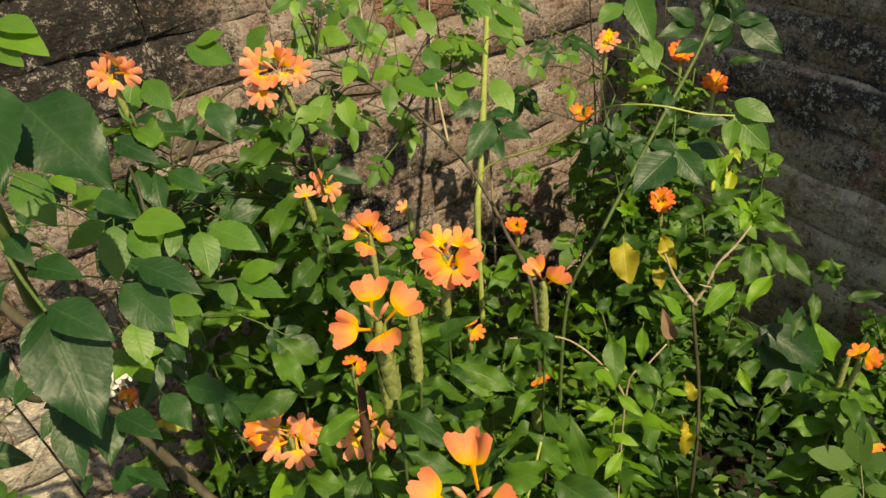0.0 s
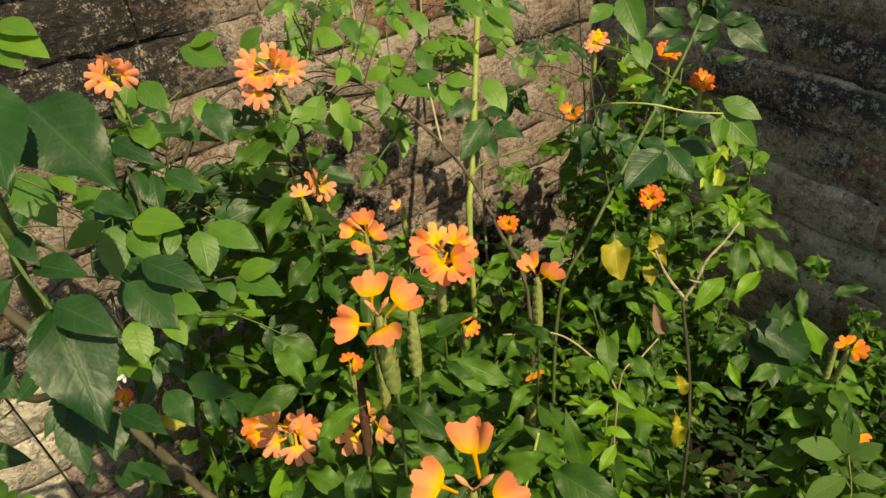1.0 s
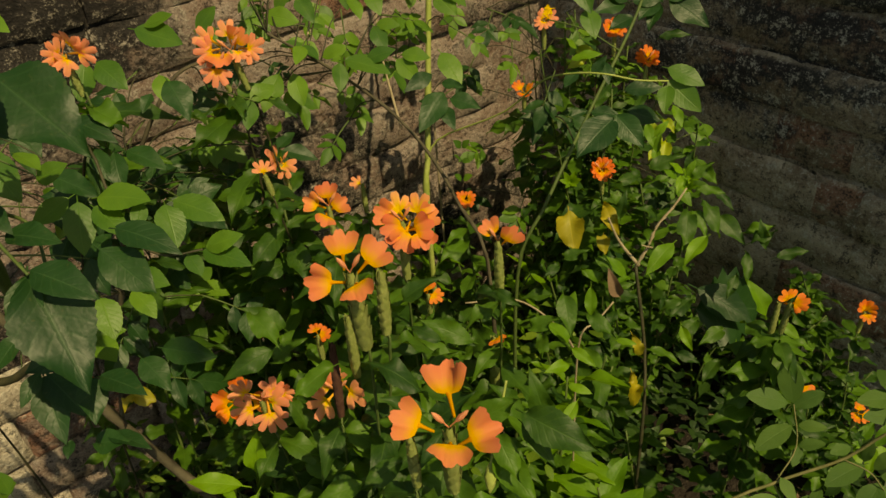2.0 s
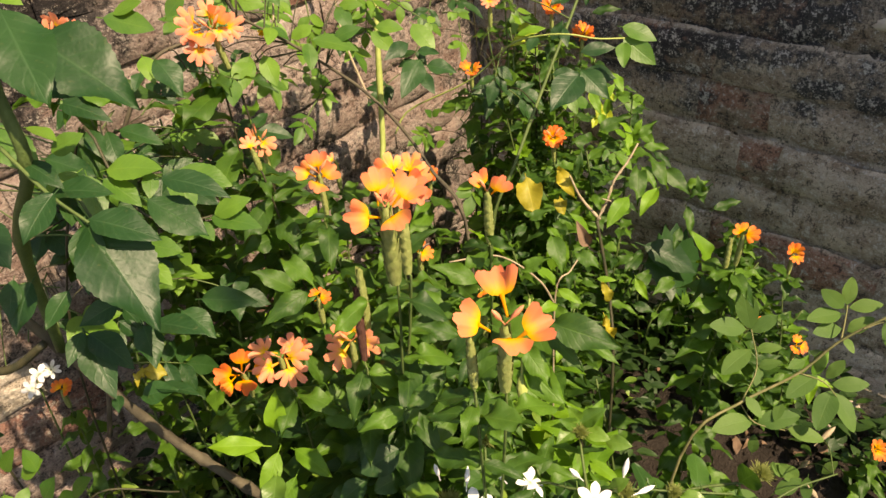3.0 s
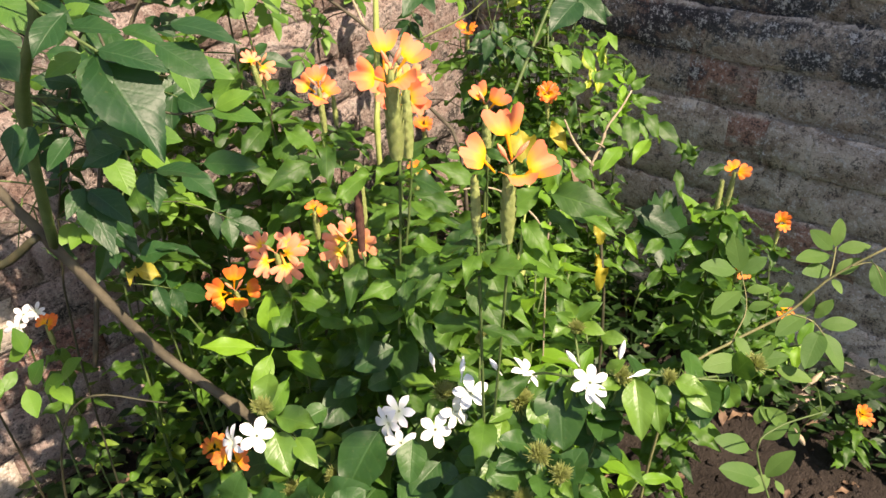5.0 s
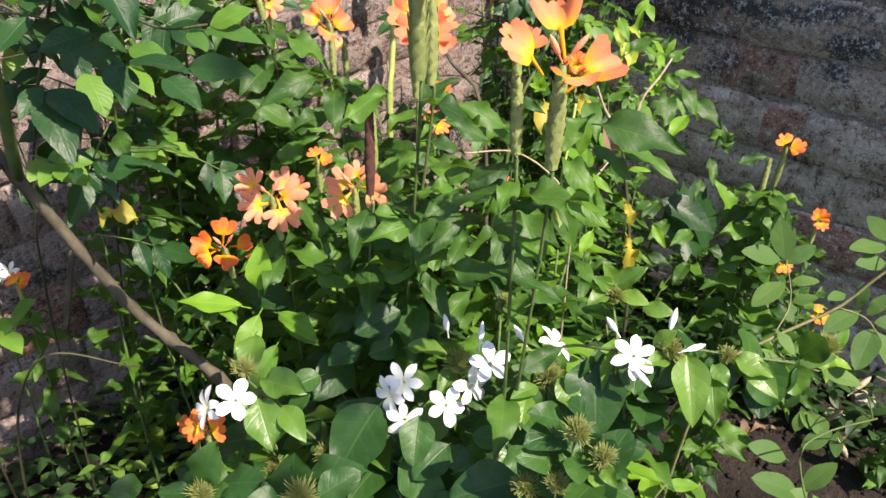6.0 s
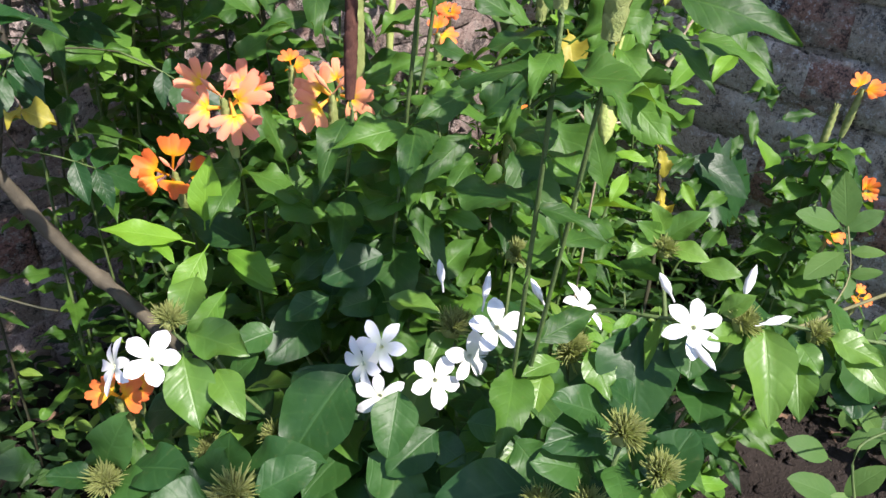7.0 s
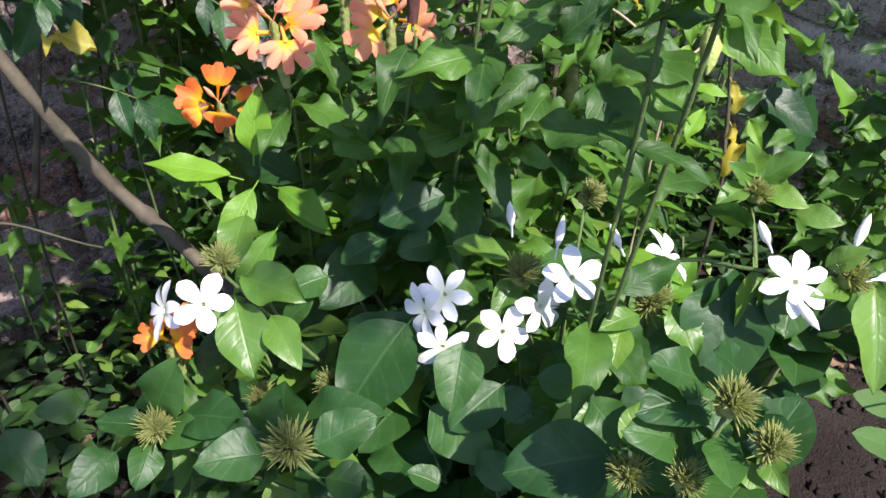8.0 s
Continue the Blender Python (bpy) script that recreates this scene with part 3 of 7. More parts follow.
def flower_head(plant, base, tip, lean, flowers, size, n, spike=0.07, dry=False):
    """Spike that ends at tip, with open flowers round its top. n: how many, in an even ring; or the side that they face
    and, for each, the place of its throat (millimetres to the right and up, as seen from that side), the turn of its fan,
    how far it nods forward (degrees) and its length (millimetres)."""
    o = Vector(base)
    axis = Vector(lean).normalized()
    top = Vector(tip) - o
    foot = top - axis * spike
    thick = 0.075 if dry else 0.118 if spike > 0.085 else 0.098 if spike > 0.065 else 0.068
    rot = axis.to_track_quat("Z", "Y").to_matrix().to_4x4()
    part("spike", RNG.choice(SPIKE_DRY if dry else SPIKE), None, plant, Matrix.Translation(foot) @ rot @ Matrix.Diagonal((thick, thick, spike, 1)))
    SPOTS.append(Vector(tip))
    even = isinstance(n, int)
    view = (Vector((-0.40, -0.52, 0.72)) + axis * 0.25).normalized() if even else Vector(n[0]).normalized()
    e1 = view.cross(Vector((0, 0, 1))).normalized() * -1
    e2 = e1.cross(view) * -1
    for k in range(2 if (not even or n > 3) else 0):
        way = axis + (e1 * (0.9 - 1.8 * k) + view * 0.3) * RNG.uniform(0.5, 1.0)
        part("flower_bud", BUD_SALMON, None, plant, Matrix.Translation(top + way * 0.006) @ way.to_track_quat("Z", "Y").to_matrix().to_4x4() @ Matrix.Diagonal((0.013, 0.013, 0.014, 1)))
    if even:
        size *= 1.22
        ring, turn = [], RNG.uniform(0, 6.28) if n != 2 else RNG.uniform(-0.5, 0.3)
        for k in range(n):
            a = turn + (k * 6.283 / n if n != 2 else k * 2.2) + RNG.uniform(-0.2, 0.2)
            away = size * RNG.uniform(0.12, 0.32) * 1000
            ring.append((away * math.cos(a), away * math.sin(a), math.degrees(a) + RNG.uniform(-14, 14), RNG.uniform(0, 55), 1000 * size * RNG.uniform(0.85, 1.1)))
    else:
        ring = n[1]
    for right, up, turn, nod, length in ring:
        a, g = radians(turn), radians(nod)
        out = e1 * math.cos(a) + e2 * math.sin(a)
        p = top + (e1 * right + e2 * up + view * RNG.uniform(-2, 4)) * 0.001
        way, face = out * math.cos(g) + view * math.sin(g), view * math.cos(g) - out * math.sin(g) + e1 * RNG.uniform(-0.28, 0.28)
        part("flower", RNG.choice(flowers), None, plant, aim(p, way, face, length * 0.001, RNG.uniform(-0.12, 0.12)))
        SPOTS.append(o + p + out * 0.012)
    return foot + o


def compound_leaf(plant, base, at, way, up, stock, length, leaflet, pairs=2, stem=M_STEM, label=""):
    """Rachis with a leaflet at its tip and pairs along it."""
    o = Vector(base)
    way, up = Vector(way).normalized(), Vector(up).normalized()
    p0 = Vector(at) - o
    sag = Vector((0, 0, -0.12 * length))
    pts = [p0, p0 + way * length * 0.5 + sag * 0.2, p0 + way * length + sag]
    line = curve_points(pts, 6)
    ob = part("leaf", tube("leaf", line, 0.0013, 0.0008, stem, 5), None, plant, None, label)
    side = way.cross(up).normalized()
    tipway = (line[-1] - line[-2]).normalized()
    leaf_on(ob, stock, line[-1], tipway + Vector((0, 0, RNG.uniform(-0.2, 0.05))), up, leaflet * 1.12, RNG.uniform(-0.2, 0.2), "leaflet")
    for k in range(pairs):
        p = curve_points(pts, 20)[int(20 * (1.0 - 0.02 - k * (0.9 / max(pairs, 1)) * 0.62)) - 1]
        for s in (-1, 1):
            leaf_on(ob, stock, p, side * s + tipway * RNG.uniform(0.35, 0.6) + Vector((0, 0, RNG.uniform(-0.25, 0.05))), up, leaflet * RNG.uniform(0.82, 1.0) * (1 - 0.1 * k), RNG.uniform(-0.25, 0.25), "leaflet")
    return ob


def scatter(name, mat, count, place, size, shape, seed, label, category, tilt=0.7):
    """Many small leaves as one object; place(random) gives a spot or None."""
    r = random.Random(seed)
    stock = [leaf_shape(*shape, 50 + seed + i) for i in range(4)]
    verts, faces, uvs = [], [], []
    made = 0
    for _ in range(count * 3):
        if made >= count:
            break
        p = place(r)
        if p is None:
            continue
        made += 1
        v, f, u = stock[r.randrange(4)]
        a, e = r.uniform(0, 6.283), r.gauss(0.15, 0.4) * tilt
        m = aim(p, (math.cos(a), math.sin(a), e), (r.uniform(-0.4, 0.4), r.uniform(-0.4, 0.4), 1), r.uniform(*size))
        k = len(verts)
        verts += [tuple(m @ Vector(q)) for q in v]
        faces += [tuple(k + i for i in q) for q in f]
        uvs += u
    ob = new(name, mesh_of(name, verts, faces, uvs, mat))
    return tagged(ob, label, category, "", "stuff" if label else "")


def put_leaf(plant, stock, foot, tip, face):
    """A leaf of the plant from foot to tip, upper side towards face."""
    a, b = Vector(foot), Vector(tip)
    name = "leaflet" if stock in (ROSE, ROSE_BIG, ROSE_L, SPRAY) else "leaf"
    blade = RNG.choice(stock)
    end = TIP[blade.name]
    m = aim(a - plant.location, b - a, Vector(face) + Vector((RNG.uniform(-0.25, 0.25), RNG.uniform(-0.25, 0.25), 0)), (b - a).length / end.length, RNG.uniform(-0.15, 0.15))
    ob = part(name, blade, None, plant, m @ Matrix.Rotation(math.atan2(-end.z, end.y), 4, "X"))
    SET.append((ob, a.lerp(b, 0.5), (b - a).length))


def put_stem(plant, name, ctrl, r0, r1, mat, sides=7, rough=0.06, knots=0, n=24):
    o = plant.location
    part(name, tube(name, curve_points([Vector(p) - o for p in ctrl], n), r0, r1, mat, sides, rough, knots), None, plant)


def put_head(plant, name, mesh, at, face, size, spin=0.0, label=""):
    m = Matrix.Translation(Vector(at) - plant.location) @ Vector(face).to_track_quat("Z", "Y").to_matrix().to_4x4() @ Matrix.Rotation(spin, 4, "Z")
    part(name, mesh, None, plant, m @ Matrix.Diagonal((size, size, size, 1)), label)
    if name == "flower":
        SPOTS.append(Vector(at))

# ---- ground and walls ----
WALL_Y, WALL_X, WALL_TOP, COURSE = 1.34, 1.445, 1.68, 0.11


def ground_height(x, y):
    near = max(0.0, 1 - (x * x + y * y) / 9)
    return near * (0.022 * noise.noise((x * 3, y * 3, 0.3)) + 0.012 * noise.noise((x * 11, y * 11, 1.7)))


def build_ground():
    ax = [-60, -20, -8, -4, -2.5] + [-1.6 + 0.05 * i for i in range(75)] + [2.6, 4, 8, 20, 60]
    verts = [(x, y, ground_height(x, y)) for y in ax for x in ax]
    n = len(ax)
    faces = [(j * n + i, j * n + i + 1, (j + 1) * n + i + 1, (j + 1) * n + i) for j in range(n - 1) for i in range(n - 1)]
    ob = new("ground", mesh_of("ground", verts, faces, None, M_SOIL))
    tagged(ob, "dark damp garden soil with crumbs and stones", "soil", "", "structure")


def box_mesh(name, lo, hi, mat):
    bm = bmesh.new()
    bmesh.ops.create_cube(bm, size=1)
    for v in bm.verts:
        v.co = Vector([l + (h - l) * (c + 0.5) for l, h, c in zip(lo, hi, v.co)])
    me = bpy.data.meshes.new(name)
    bm.to_mesh(me)
    bm.free()
    me.materials.append(mat)
    return me


build_ground()
wall_n = tagged(new("wall_north", box_mesh("wall_north", (-6.0, WALL_Y + 0.008, -0.1), (WALL_X + 0.25, WALL_Y + 0.24, WALL_TOP), M_WALL_N)),
                "old weathered brick wall, pinkish, stained with black lichen", "wall", "", "structure")
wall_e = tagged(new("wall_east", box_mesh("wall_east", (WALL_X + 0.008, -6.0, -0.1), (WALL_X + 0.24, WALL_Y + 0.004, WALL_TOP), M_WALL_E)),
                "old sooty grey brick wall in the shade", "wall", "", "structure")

# ---- plants ----

def unseen_shade_tree(base, crown, spread, clumps):
    """Unseen tree added behind the camera so its thin crown dapples the bed: trunk, limbs and clumps of leaves."""
    r = random.Random(77)
    tree = thing("tree", base, "added unseen tree whose thin leafy crown shades the bed", "tree")
    o, c = Vector(base), Vector(crown)
    fork = o.lerp(c, 0.62) + Vector((0.04, -0.03, 0))
    part("trunk", tube("trunk", curve_points([Vector((0, 0, -0.05)), (fork - o) * 0.5 + Vector((-0.05, 0.03, 0)), fork - o], 16), 0.055, 0.032, M_BARK, 10, 0.08), None, tree)
    verts, faces, uvs = [], [], []
    stock = [leaf_shape(7, 2, 0.45, 0.42, 1.0, 0.2, 0.25, 0.05, 0.0, 900 + i) for i in range(4)]
    for k in range(clumps):
        d = Vector((r.uniform(-1, 1), r.uniform(-1, 1), r.uniform(-1, 1)))
        while d.length > 1:
            d = Vector((r.uniform(-1, 1), r.uniform(-1, 1), r.uniform(-1, 1)))
        p = c + Vector((d.x * spread[0], d.y * spread[1], d.z * spread[2]))
        if k % 4 == 0:
            part("limb", tube("limb", curve_points([fork - o, fork.lerp(p, 0.5) - o + Vector((0, 0, 0.08)), p - o], 8), 0.018, 0.004, M_BARK, 6, 0.08), None, tree)
        for _ in range(15):
            q = p - o + Vector((r.gauss(0, 0.085), r.gauss(0, 0.085), r.gauss(0, 0.06)))
            m = aim(q, (r.uniform(-1, 1), r.uniform(-1, 1), r.uniform(-0.7, 0.2)), (0, 0, 1), r.uniform(0.06, 0.10))
            v, f, u = stock[r.randrange(4)]
            b = len(verts)
            verts += [tuple(m @ Vector(w)) for w in v]
            faces += [tuple(b + i for i in w) for w in f]
            uvs += u
    part("crown", mesh_of("crown", verts, faces, uvs, M_WEED), None, tree)


# added out of view, only to shade the lower left of the bed
unseen_shade_tree((-0.75, -1.75, 0), (-0.12, -1.09, 2.75), (0.23, 0.32, 0.20), 27)


def crossandra(base, heads, label, stock=CROSS, stem_mat=M_STEM, gap=0.04, size=0.07, start=0.35):
    """heads: (tip, spike length, open flowers, flower size, flowers, dried?, lean)."""
    plant = thing("crossandra_plant", base, label, "flowering plant", "crossandra plants in the bed")
    for tip, spike, n, fs, flowers, dry, lean in heads:
        foot = flower_head(plant, base, tip, (*lean, 1), flowers, fs, n, spike, dry)
        b = Vector(base) + Vector((RNG.uniform(-0.02, 0.02), RNG.uniform(-0.02, 0.02), -0.01))
        side = Vector((RNG.uniform(-0.03, 0.03), RNG.uniform(-0.03, 0.03), 0))
        pts = curve_points([b, b.lerp(foot, 0.45) + side, foot - Vector((*lean, 1)).normalized() * 0.05, foot], 14)
        leafy_stem(plant, base, pts, 0.0018, 0.0012, stem_mat, stock, gap, size, start, 0.97, 0.25)
        for k in range(4 if start < 0.7 else 2):
            a = k * 1.57 + spike * 40
            leaf_on(plant, stock, foot - Vector(base) - Vector((0, 0, 0.012 + 0.006 * (k % 2))), (math.cos(a), math.sin(a), RNG.uniform(-0.3, 0.2)), (0, 0, 1), size * RNG.uniform(0.55, 0.9))
    return plant


SALM, ORAN, CUPS, OCUPS = SALMON, ORANGE, SALMON_CUP, ORANGE_CUP
crossandra((0.50, 0.93, 0), [((0.389, 0.86, 1.07), 0.055, ((-0.34, -0.88, 0.33), ((-18, 14, 143, 15, 23), (-21, 3, 180, 20, 24), (-14, -2, -103, 50, 25), (2, 16, 88, 15, 21), (8, 7, 51, 30, 23), (20, -2, -18, 20, 23), (9, -3, -108, 40, 21))), 0.02, SALM + CUPS[:3], False, (-0.2, 0)),
           ((0.369, 0.859, 1.056), 0.035, ((-0.32, -0.89, 0.34), ((-3, -3, -103, 20, 24),)), 0.02, SALM, False, (-0.2, 0)),
           ((0.423, 0.867, 0.899), 0.06, ((-0.34, -0.82, 0.46), ((-5, 7, 168, 62, 23), (3, -1, -73, 25, 24))), 0.018, SALM, False, (-0.1, 0)),
           ((0.37, 0.80, 0.93), 0.03, 1, 0.016, SALM, False, (-0.1, 0.1))], "tall crossandra with salmon flower heads against the wall", stem_mat=M_STEM_DARK, start=0.5)
cross4 = crossandra((0.46, 0.70, 0), [((0.405, 0.714, 0.906), 0.06, ((-0.37, -0.77, 0.52), ((1, 9, 87, 10, 21), (-12, 3, 146, 15, 20), (5, -4, 27, 15, 21), (-5, -11, -121, 45, 20))), 0.0165, CUPS, False, (0, 0)),
           ((0.438, 0.608, 0.917), 0.08, ((-0.44, -0.71, 0.55), ((-9, 7, 153, 10, 24), (-1, 10, 118, 10, 23), (19, 6, 76, 15, 25), (22, -3, 28, 15, 23), (-1, -8, 180, 15, 26), (4, -12, -131, 20, 26), (13, -11, 9, 25, 25), (17, -15, -73, 25, 24))), 0.0205, SALMON_SUNLIT + CUPS[:2], False, (0.03, 0)),
           ((0.54, 0.86, 0.82), 0.05, 1, 0.013, SALM, False, (0, 0))], "crossandra with two rounded salmon and yellow flower heads")
cross3 = crossandra((0.34, 0.52, 0), [((0.270, 0.432, 1.028), 0.09, ((-0.35, -0.71, 0.61), ((-3, 14, 89, 10, 21), (14, 5, 35, 10, 22), (-15, -5, 167, 10, 22), (3, -10, -81, 50, 22))), 0.0185, CUPS, False, (-0.08, -0.1)),
           ((0.315, 0.462, 0.99), 0.07, 0, 0.02, SALM, False, (0.05, 0))],
           "crossandra with a large open salmon flower head", start=0.4)
crossandra((0.56, 0.52, 0), [((0.507, 0.525, 0.896), 0.075, ((-0.53, -0.61, 0.59), ((-4, 7, 122, 10, 20), (9, -1, 51, 25, 22))), 0.0175, CUPS, False, (0, 0)), ((0.525, 0.56, 0.72), 0.10, 1, 0.015, ORAN, False, (0.05, 0.02)),
           ((0.465, 0.611, 0.795), 0.03, 2, 0.014, ORAN, False, (0, 0))], "crossandra with a pair of pale salmon flowers")
cross1 = crossandra((0.30, 0.34, 0), [((0.243, 0.282, 0.994), 0.07, ((-0.37, -0.51, 0.77), ((2, 21, 88, 5, 24), (-19, 3, 155, 20, 22), (13, -9, 18, 15, 23), (0, -11, -99, 48, 22))), 0.0195, CUPS + OCUPS, False, (-0.02, -0.05)),
           ((0.222, 0.299, 0.988), 0.05, 0, 0.02, SALM, False, (0.0, 0.03))],
           "crossandra with four large orange cup-like flowers", stem_mat=M_STEM, start=0.7, size=0.048)
cross2 = crossandra((0.28, 0.64, 0), [((0.22, 0.585, 0.804), 0.05, ((-0.47, -0.76, 0.45), ((-13, 10, 140, 10, 23), (-10, -7, 179, 12, 25), (10, -3, 20, 30, 25), (7, -13, -82, 10, 24), (16, 7, 106, 10, 20), (22, 5, 6, 20, 18))), 0.022, SALM, False, (-0.1, 0)),
           ((0.24, 0.733, 0.675), 0.045, ((-0.40, -0.77, 0.5), ((1, 14, 78, 10, 22), (-16, 3, 146, 15, 23), (-17, -5, -166, 30, 20), (-2, -9, -92, 48, 22), (14, -1, -5, 25, 21))), 0.019, OCUPS, False, (-0.1, 0)),
           ((0.288, 0.544, 0.802), 0.05, ((-0.56, -0.70, 0.45), ((-7, 3, 142, 10, 23), (-9, -9, -141, 10, 24), (13, -2, -15, 30, 23), (4, 11, 113, 20, 17))), 0.021, SALM, False, (0, 0)),
           ((0.271, 0.495, 0.912), 0.09, 0, 0.02, SALM, True, (0.08, 0.03)), ((0.321, 0.553, 0.88), 0.085, 0, 0.02, SALM, False, (0.02, 0)), ((0.331, 0.66, 0.78), 0.04, 2, 0.012, ORAN, False, (0, 0))],
           "crossandra with peach flower heads and a dried brown spike", start=0.45)
crossandra((0.87, 0.37, 0), [((0.828, 0.332, 0.735), 0.06, 2, 0.017, ORAN, False, (-0.1, -0.1)), ((0.86, 0.36, 0.70), 0.06, 0, 0.02, ORAN, False, (0.1, 0))], "slender crossandra with two orange flowers", start=0.25)
crossandra((1.22, 0.38, 0), [((1.287, 0.39, 0.415), 0.05, 3, 0.0175, ORAN, False, (0.1, 0)), ((1.172, 0.313, 0.288), 0.04, 3, 0.016, ORAN, False, (0, -0.1)), ((0.95, 0.34, 0.50), 0.04, 1, 0.015, ORAN, False, (0, -0.1))],
           "low crossandra with orange flowers beside the sooty wall", size=0.055, start=0.2)
crossandra((1.15, 0.16, 0), [((1.142, 0.124, 0.147), 0.03, 3, 0.017, ORAN, False, (0, 0))], "small orange crossandra on bare soil", size=0.05, start=0.1, gap=0.02)
corner = crossandra((1.02, 0.82, 0), [((0.938, 0.74, 0.725), 0.05, 6, 0.0175, ORAN, False, (-0.1, 0)), ((1.152, 0.823, 0.835), 0.05, 6, 0.0185, ORAN, False, (0.1, 0)),
           ((1.108, 0.866, 0.895), 0.05, 5, 0.0175, ORAN, False, (0, 0)), ((0.961, 0.95, 0.80), 0.04, 3, 0.0165, ORAN, False, (0, 0)), ((0.94, 0.878, 0.955), 0.05, 3, 0.015, SALM, False, (0, 0))],
           "tall crossandra with deep orange flowers in the corner", start=0.25)
crossandra((0.26, 0.95, 0), [((0.213, 0.886, 1.111), 0.05, ((-0.16, -0.94, 0.29), ((10, 8, 38, 68, 23), (-4, 0, 160, 35, 23), (15, -2, -2, 25, 24), (2, -5, -130, 40, 21))), 0.0195, SALM, False, (-0.1, 0))], "crossandra with a salmon flower head above rose leaves", start=0.6)
crossandra((0.18, 0.80, 0), [((0.171, 0.774, 0.407), 0.04, 3, 0.0175, ORAN, False, (0, 0))], "low crossandra with orange flowers among jasmine", start=0.2)
crossandra((0.12, 1.15, 0), [((0.106, 1.128, 0.503), 0.04, 2, 0.0175, ORAN, False, (0, 0))], "thin crossandra with orange flowers at the wall", size=0.05)
crossandra((0.76, 0.90, 0), [((0.74, 0.866, 0.70), 0.04, 3, 0.016, ORAN, False, (0, 0))], "crossandra with small orange flowers under the climber")


def canopy(x, y):
    """Height of the leaf mass over the bed."""
    h = 0.26 + 0.41 * math.exp(-((x - 0.42) / 0.28) ** 2 - ((y - 0.50) / 0.21) ** 2)
    h += 0.28 * math.exp(-((x - 0.85) / 0.24) ** 2 - ((y - 0.72) / 0.25) ** 2)
    h += 0.11 * math.exp(-((x - 1.2) / 0.2) ** 2 - ((y - 0.65) / 0.35) ** 2)
    return h + 0.20 * math.exp(-((x - 0.7) / 0.32) ** 2 - ((y - 1.15) / 0.2) ** 2)


def bare(x, y):
    """Open soil between the shrubs and the sooty wall."""
    return x < 1.16 and y < (0.5 if x > 0.66 else 0.2)


def leafy_plant(x, y, h, stock, gap, size):
    plant = thing("leafy_plant", (x, y, 0), "leafy green plant with pointed wavy leaves", "plant", "leafy plants in the bed")
    tip = Vector((x + RNG.uniform(-0.08, 0.08), y + RNG.uniform(-0.08, 0.08), h))
    pts = curve_points([(x, y, -0.01), (x + RNG.uniform(-0.03, 0.03), y, h * 0.5), tip], 10)
    leafy_stem(plant, (x, y, 0), pts, 0.0032, 0.0016, M_STEM, stock, gap, size, 0.3, 1.0, 0.35)


for i in range(48):
    x, y = RNG.uniform(0.15, 0.80), RNG.uniform(0.33, 0.95)
    if x < 0.3 and y > 0.8:
        continue
    leafy_plant(x, y, canopy(x, y) * RNG.uniform(0.75, 1.04), CROSS if RNG.random() < 0.75 else CROSS_Y, 0.036, RNG.uniform(0.066, 0.086))
for i in range(64):
    x, y = RNG.uniform(0.70, 1.38), RNG.uniform(0.34, 1.26)
    if bare(x, y) or (0.82 < x < 1.16 and y < 0.64 and i % 3):
        continue
    leafy_plant(x, y, canopy(x, y) * RNG.uniform(0.5, 1.12), CROSS if RNG.random() < 0.86 else CROSS_Y, 0.034, RNG.uniform(0.032, 0.058))

for i in range(26):
    x, y = RNG.uniform(0.38, 0.80), RNG.uniform(0.9, 1.26)
    leafy_plant(x, y, canopy(x, y) * RNG.uniform(0.8, 1.15), CROSS if RNG.random() < 0.7 else CROSS_Y, 0.03, RNG.uniform(0.045, 0.065))

for i in range(15):
    x, y = RNG.uniform(0.16, 0.48), RNG.uniform(0.88, 1.2)
    leafy_plant(x, y, RNG.uniform(0.5, 0.92), CROSS, 0.045, RNG.uniform(0.06, 0.078))

for i in range(14):
    x, y = RNG.uniform(0.92, 1.28), RNG.uniform(0.72, 1.05)
    leafy_plant(x, y, RNG.uniform(0.55, 0.92), CROSS, 0.034, RNG.uniform(0.04, 0.06))

for i in range(9):
    x, y = RNG.uniform(1.25, 1.40), RNG.uniform(0.42, 0.66)
    leafy_plant(x, y, RNG.uniform(0.28, 0.46), CROSS, 0.03, RNG.uniform(0.04, 0.06))

CANES = {}


def cane(plant, name, ctrl, r0, r1, mat, *rest):
    """A cane that leaves can be tied to."""
    put_stem(plant, name, ctrl, r0, r1, mat, *rest)
    CANES.setdefault(plant.name, []).extend(curve_points(ctrl, 30))


def tie(plant, at):
    """Thin stalk from the plant's nearest cane to a leaf."""
    at = Vector(at)
    near = min(CANES[plant.name], key=lambda p: (p - at).length + 0.6 * max(0.0, p.z - at.z))
    if (near - at).length > 0.02:
        put_stem(plant, "leaf_stalk", [near, near.lerp(at, 0.55) + Vector((0, 0, 0.012)), at], 0.0011, 0.0008, M_STEM_DARK, 5, n=6)


# roses
rose = thing("rose_bush", (0.36, 0.50, 0), "rose bush with a thick bare branch and dark compound leaves", "shrub", "rose bushes")
put_stem(rose, "branch", [(0.36, 0.55, -0.02), (0.27, 0.60, 0.35), (0.175, 0.68, 0.55), (0.127, 0.76, 0.64), (0.07, 0.803, 0.802), (0.0, 0.86, 1.0)], 0.0072, 0.0055, M_BARK, 10, 0.13, 6, 60)
put_stem(rose, "cane", [(0.07, 0.803, 0.80), (0.06, 0.70, 1.0), (0.068, 0.611, 1.101), (0.069, 0.61, 1.172), (0.074, 0.619, 1.30)], 0.006, 0.005, M_STEM, 8, 0.04, 6)
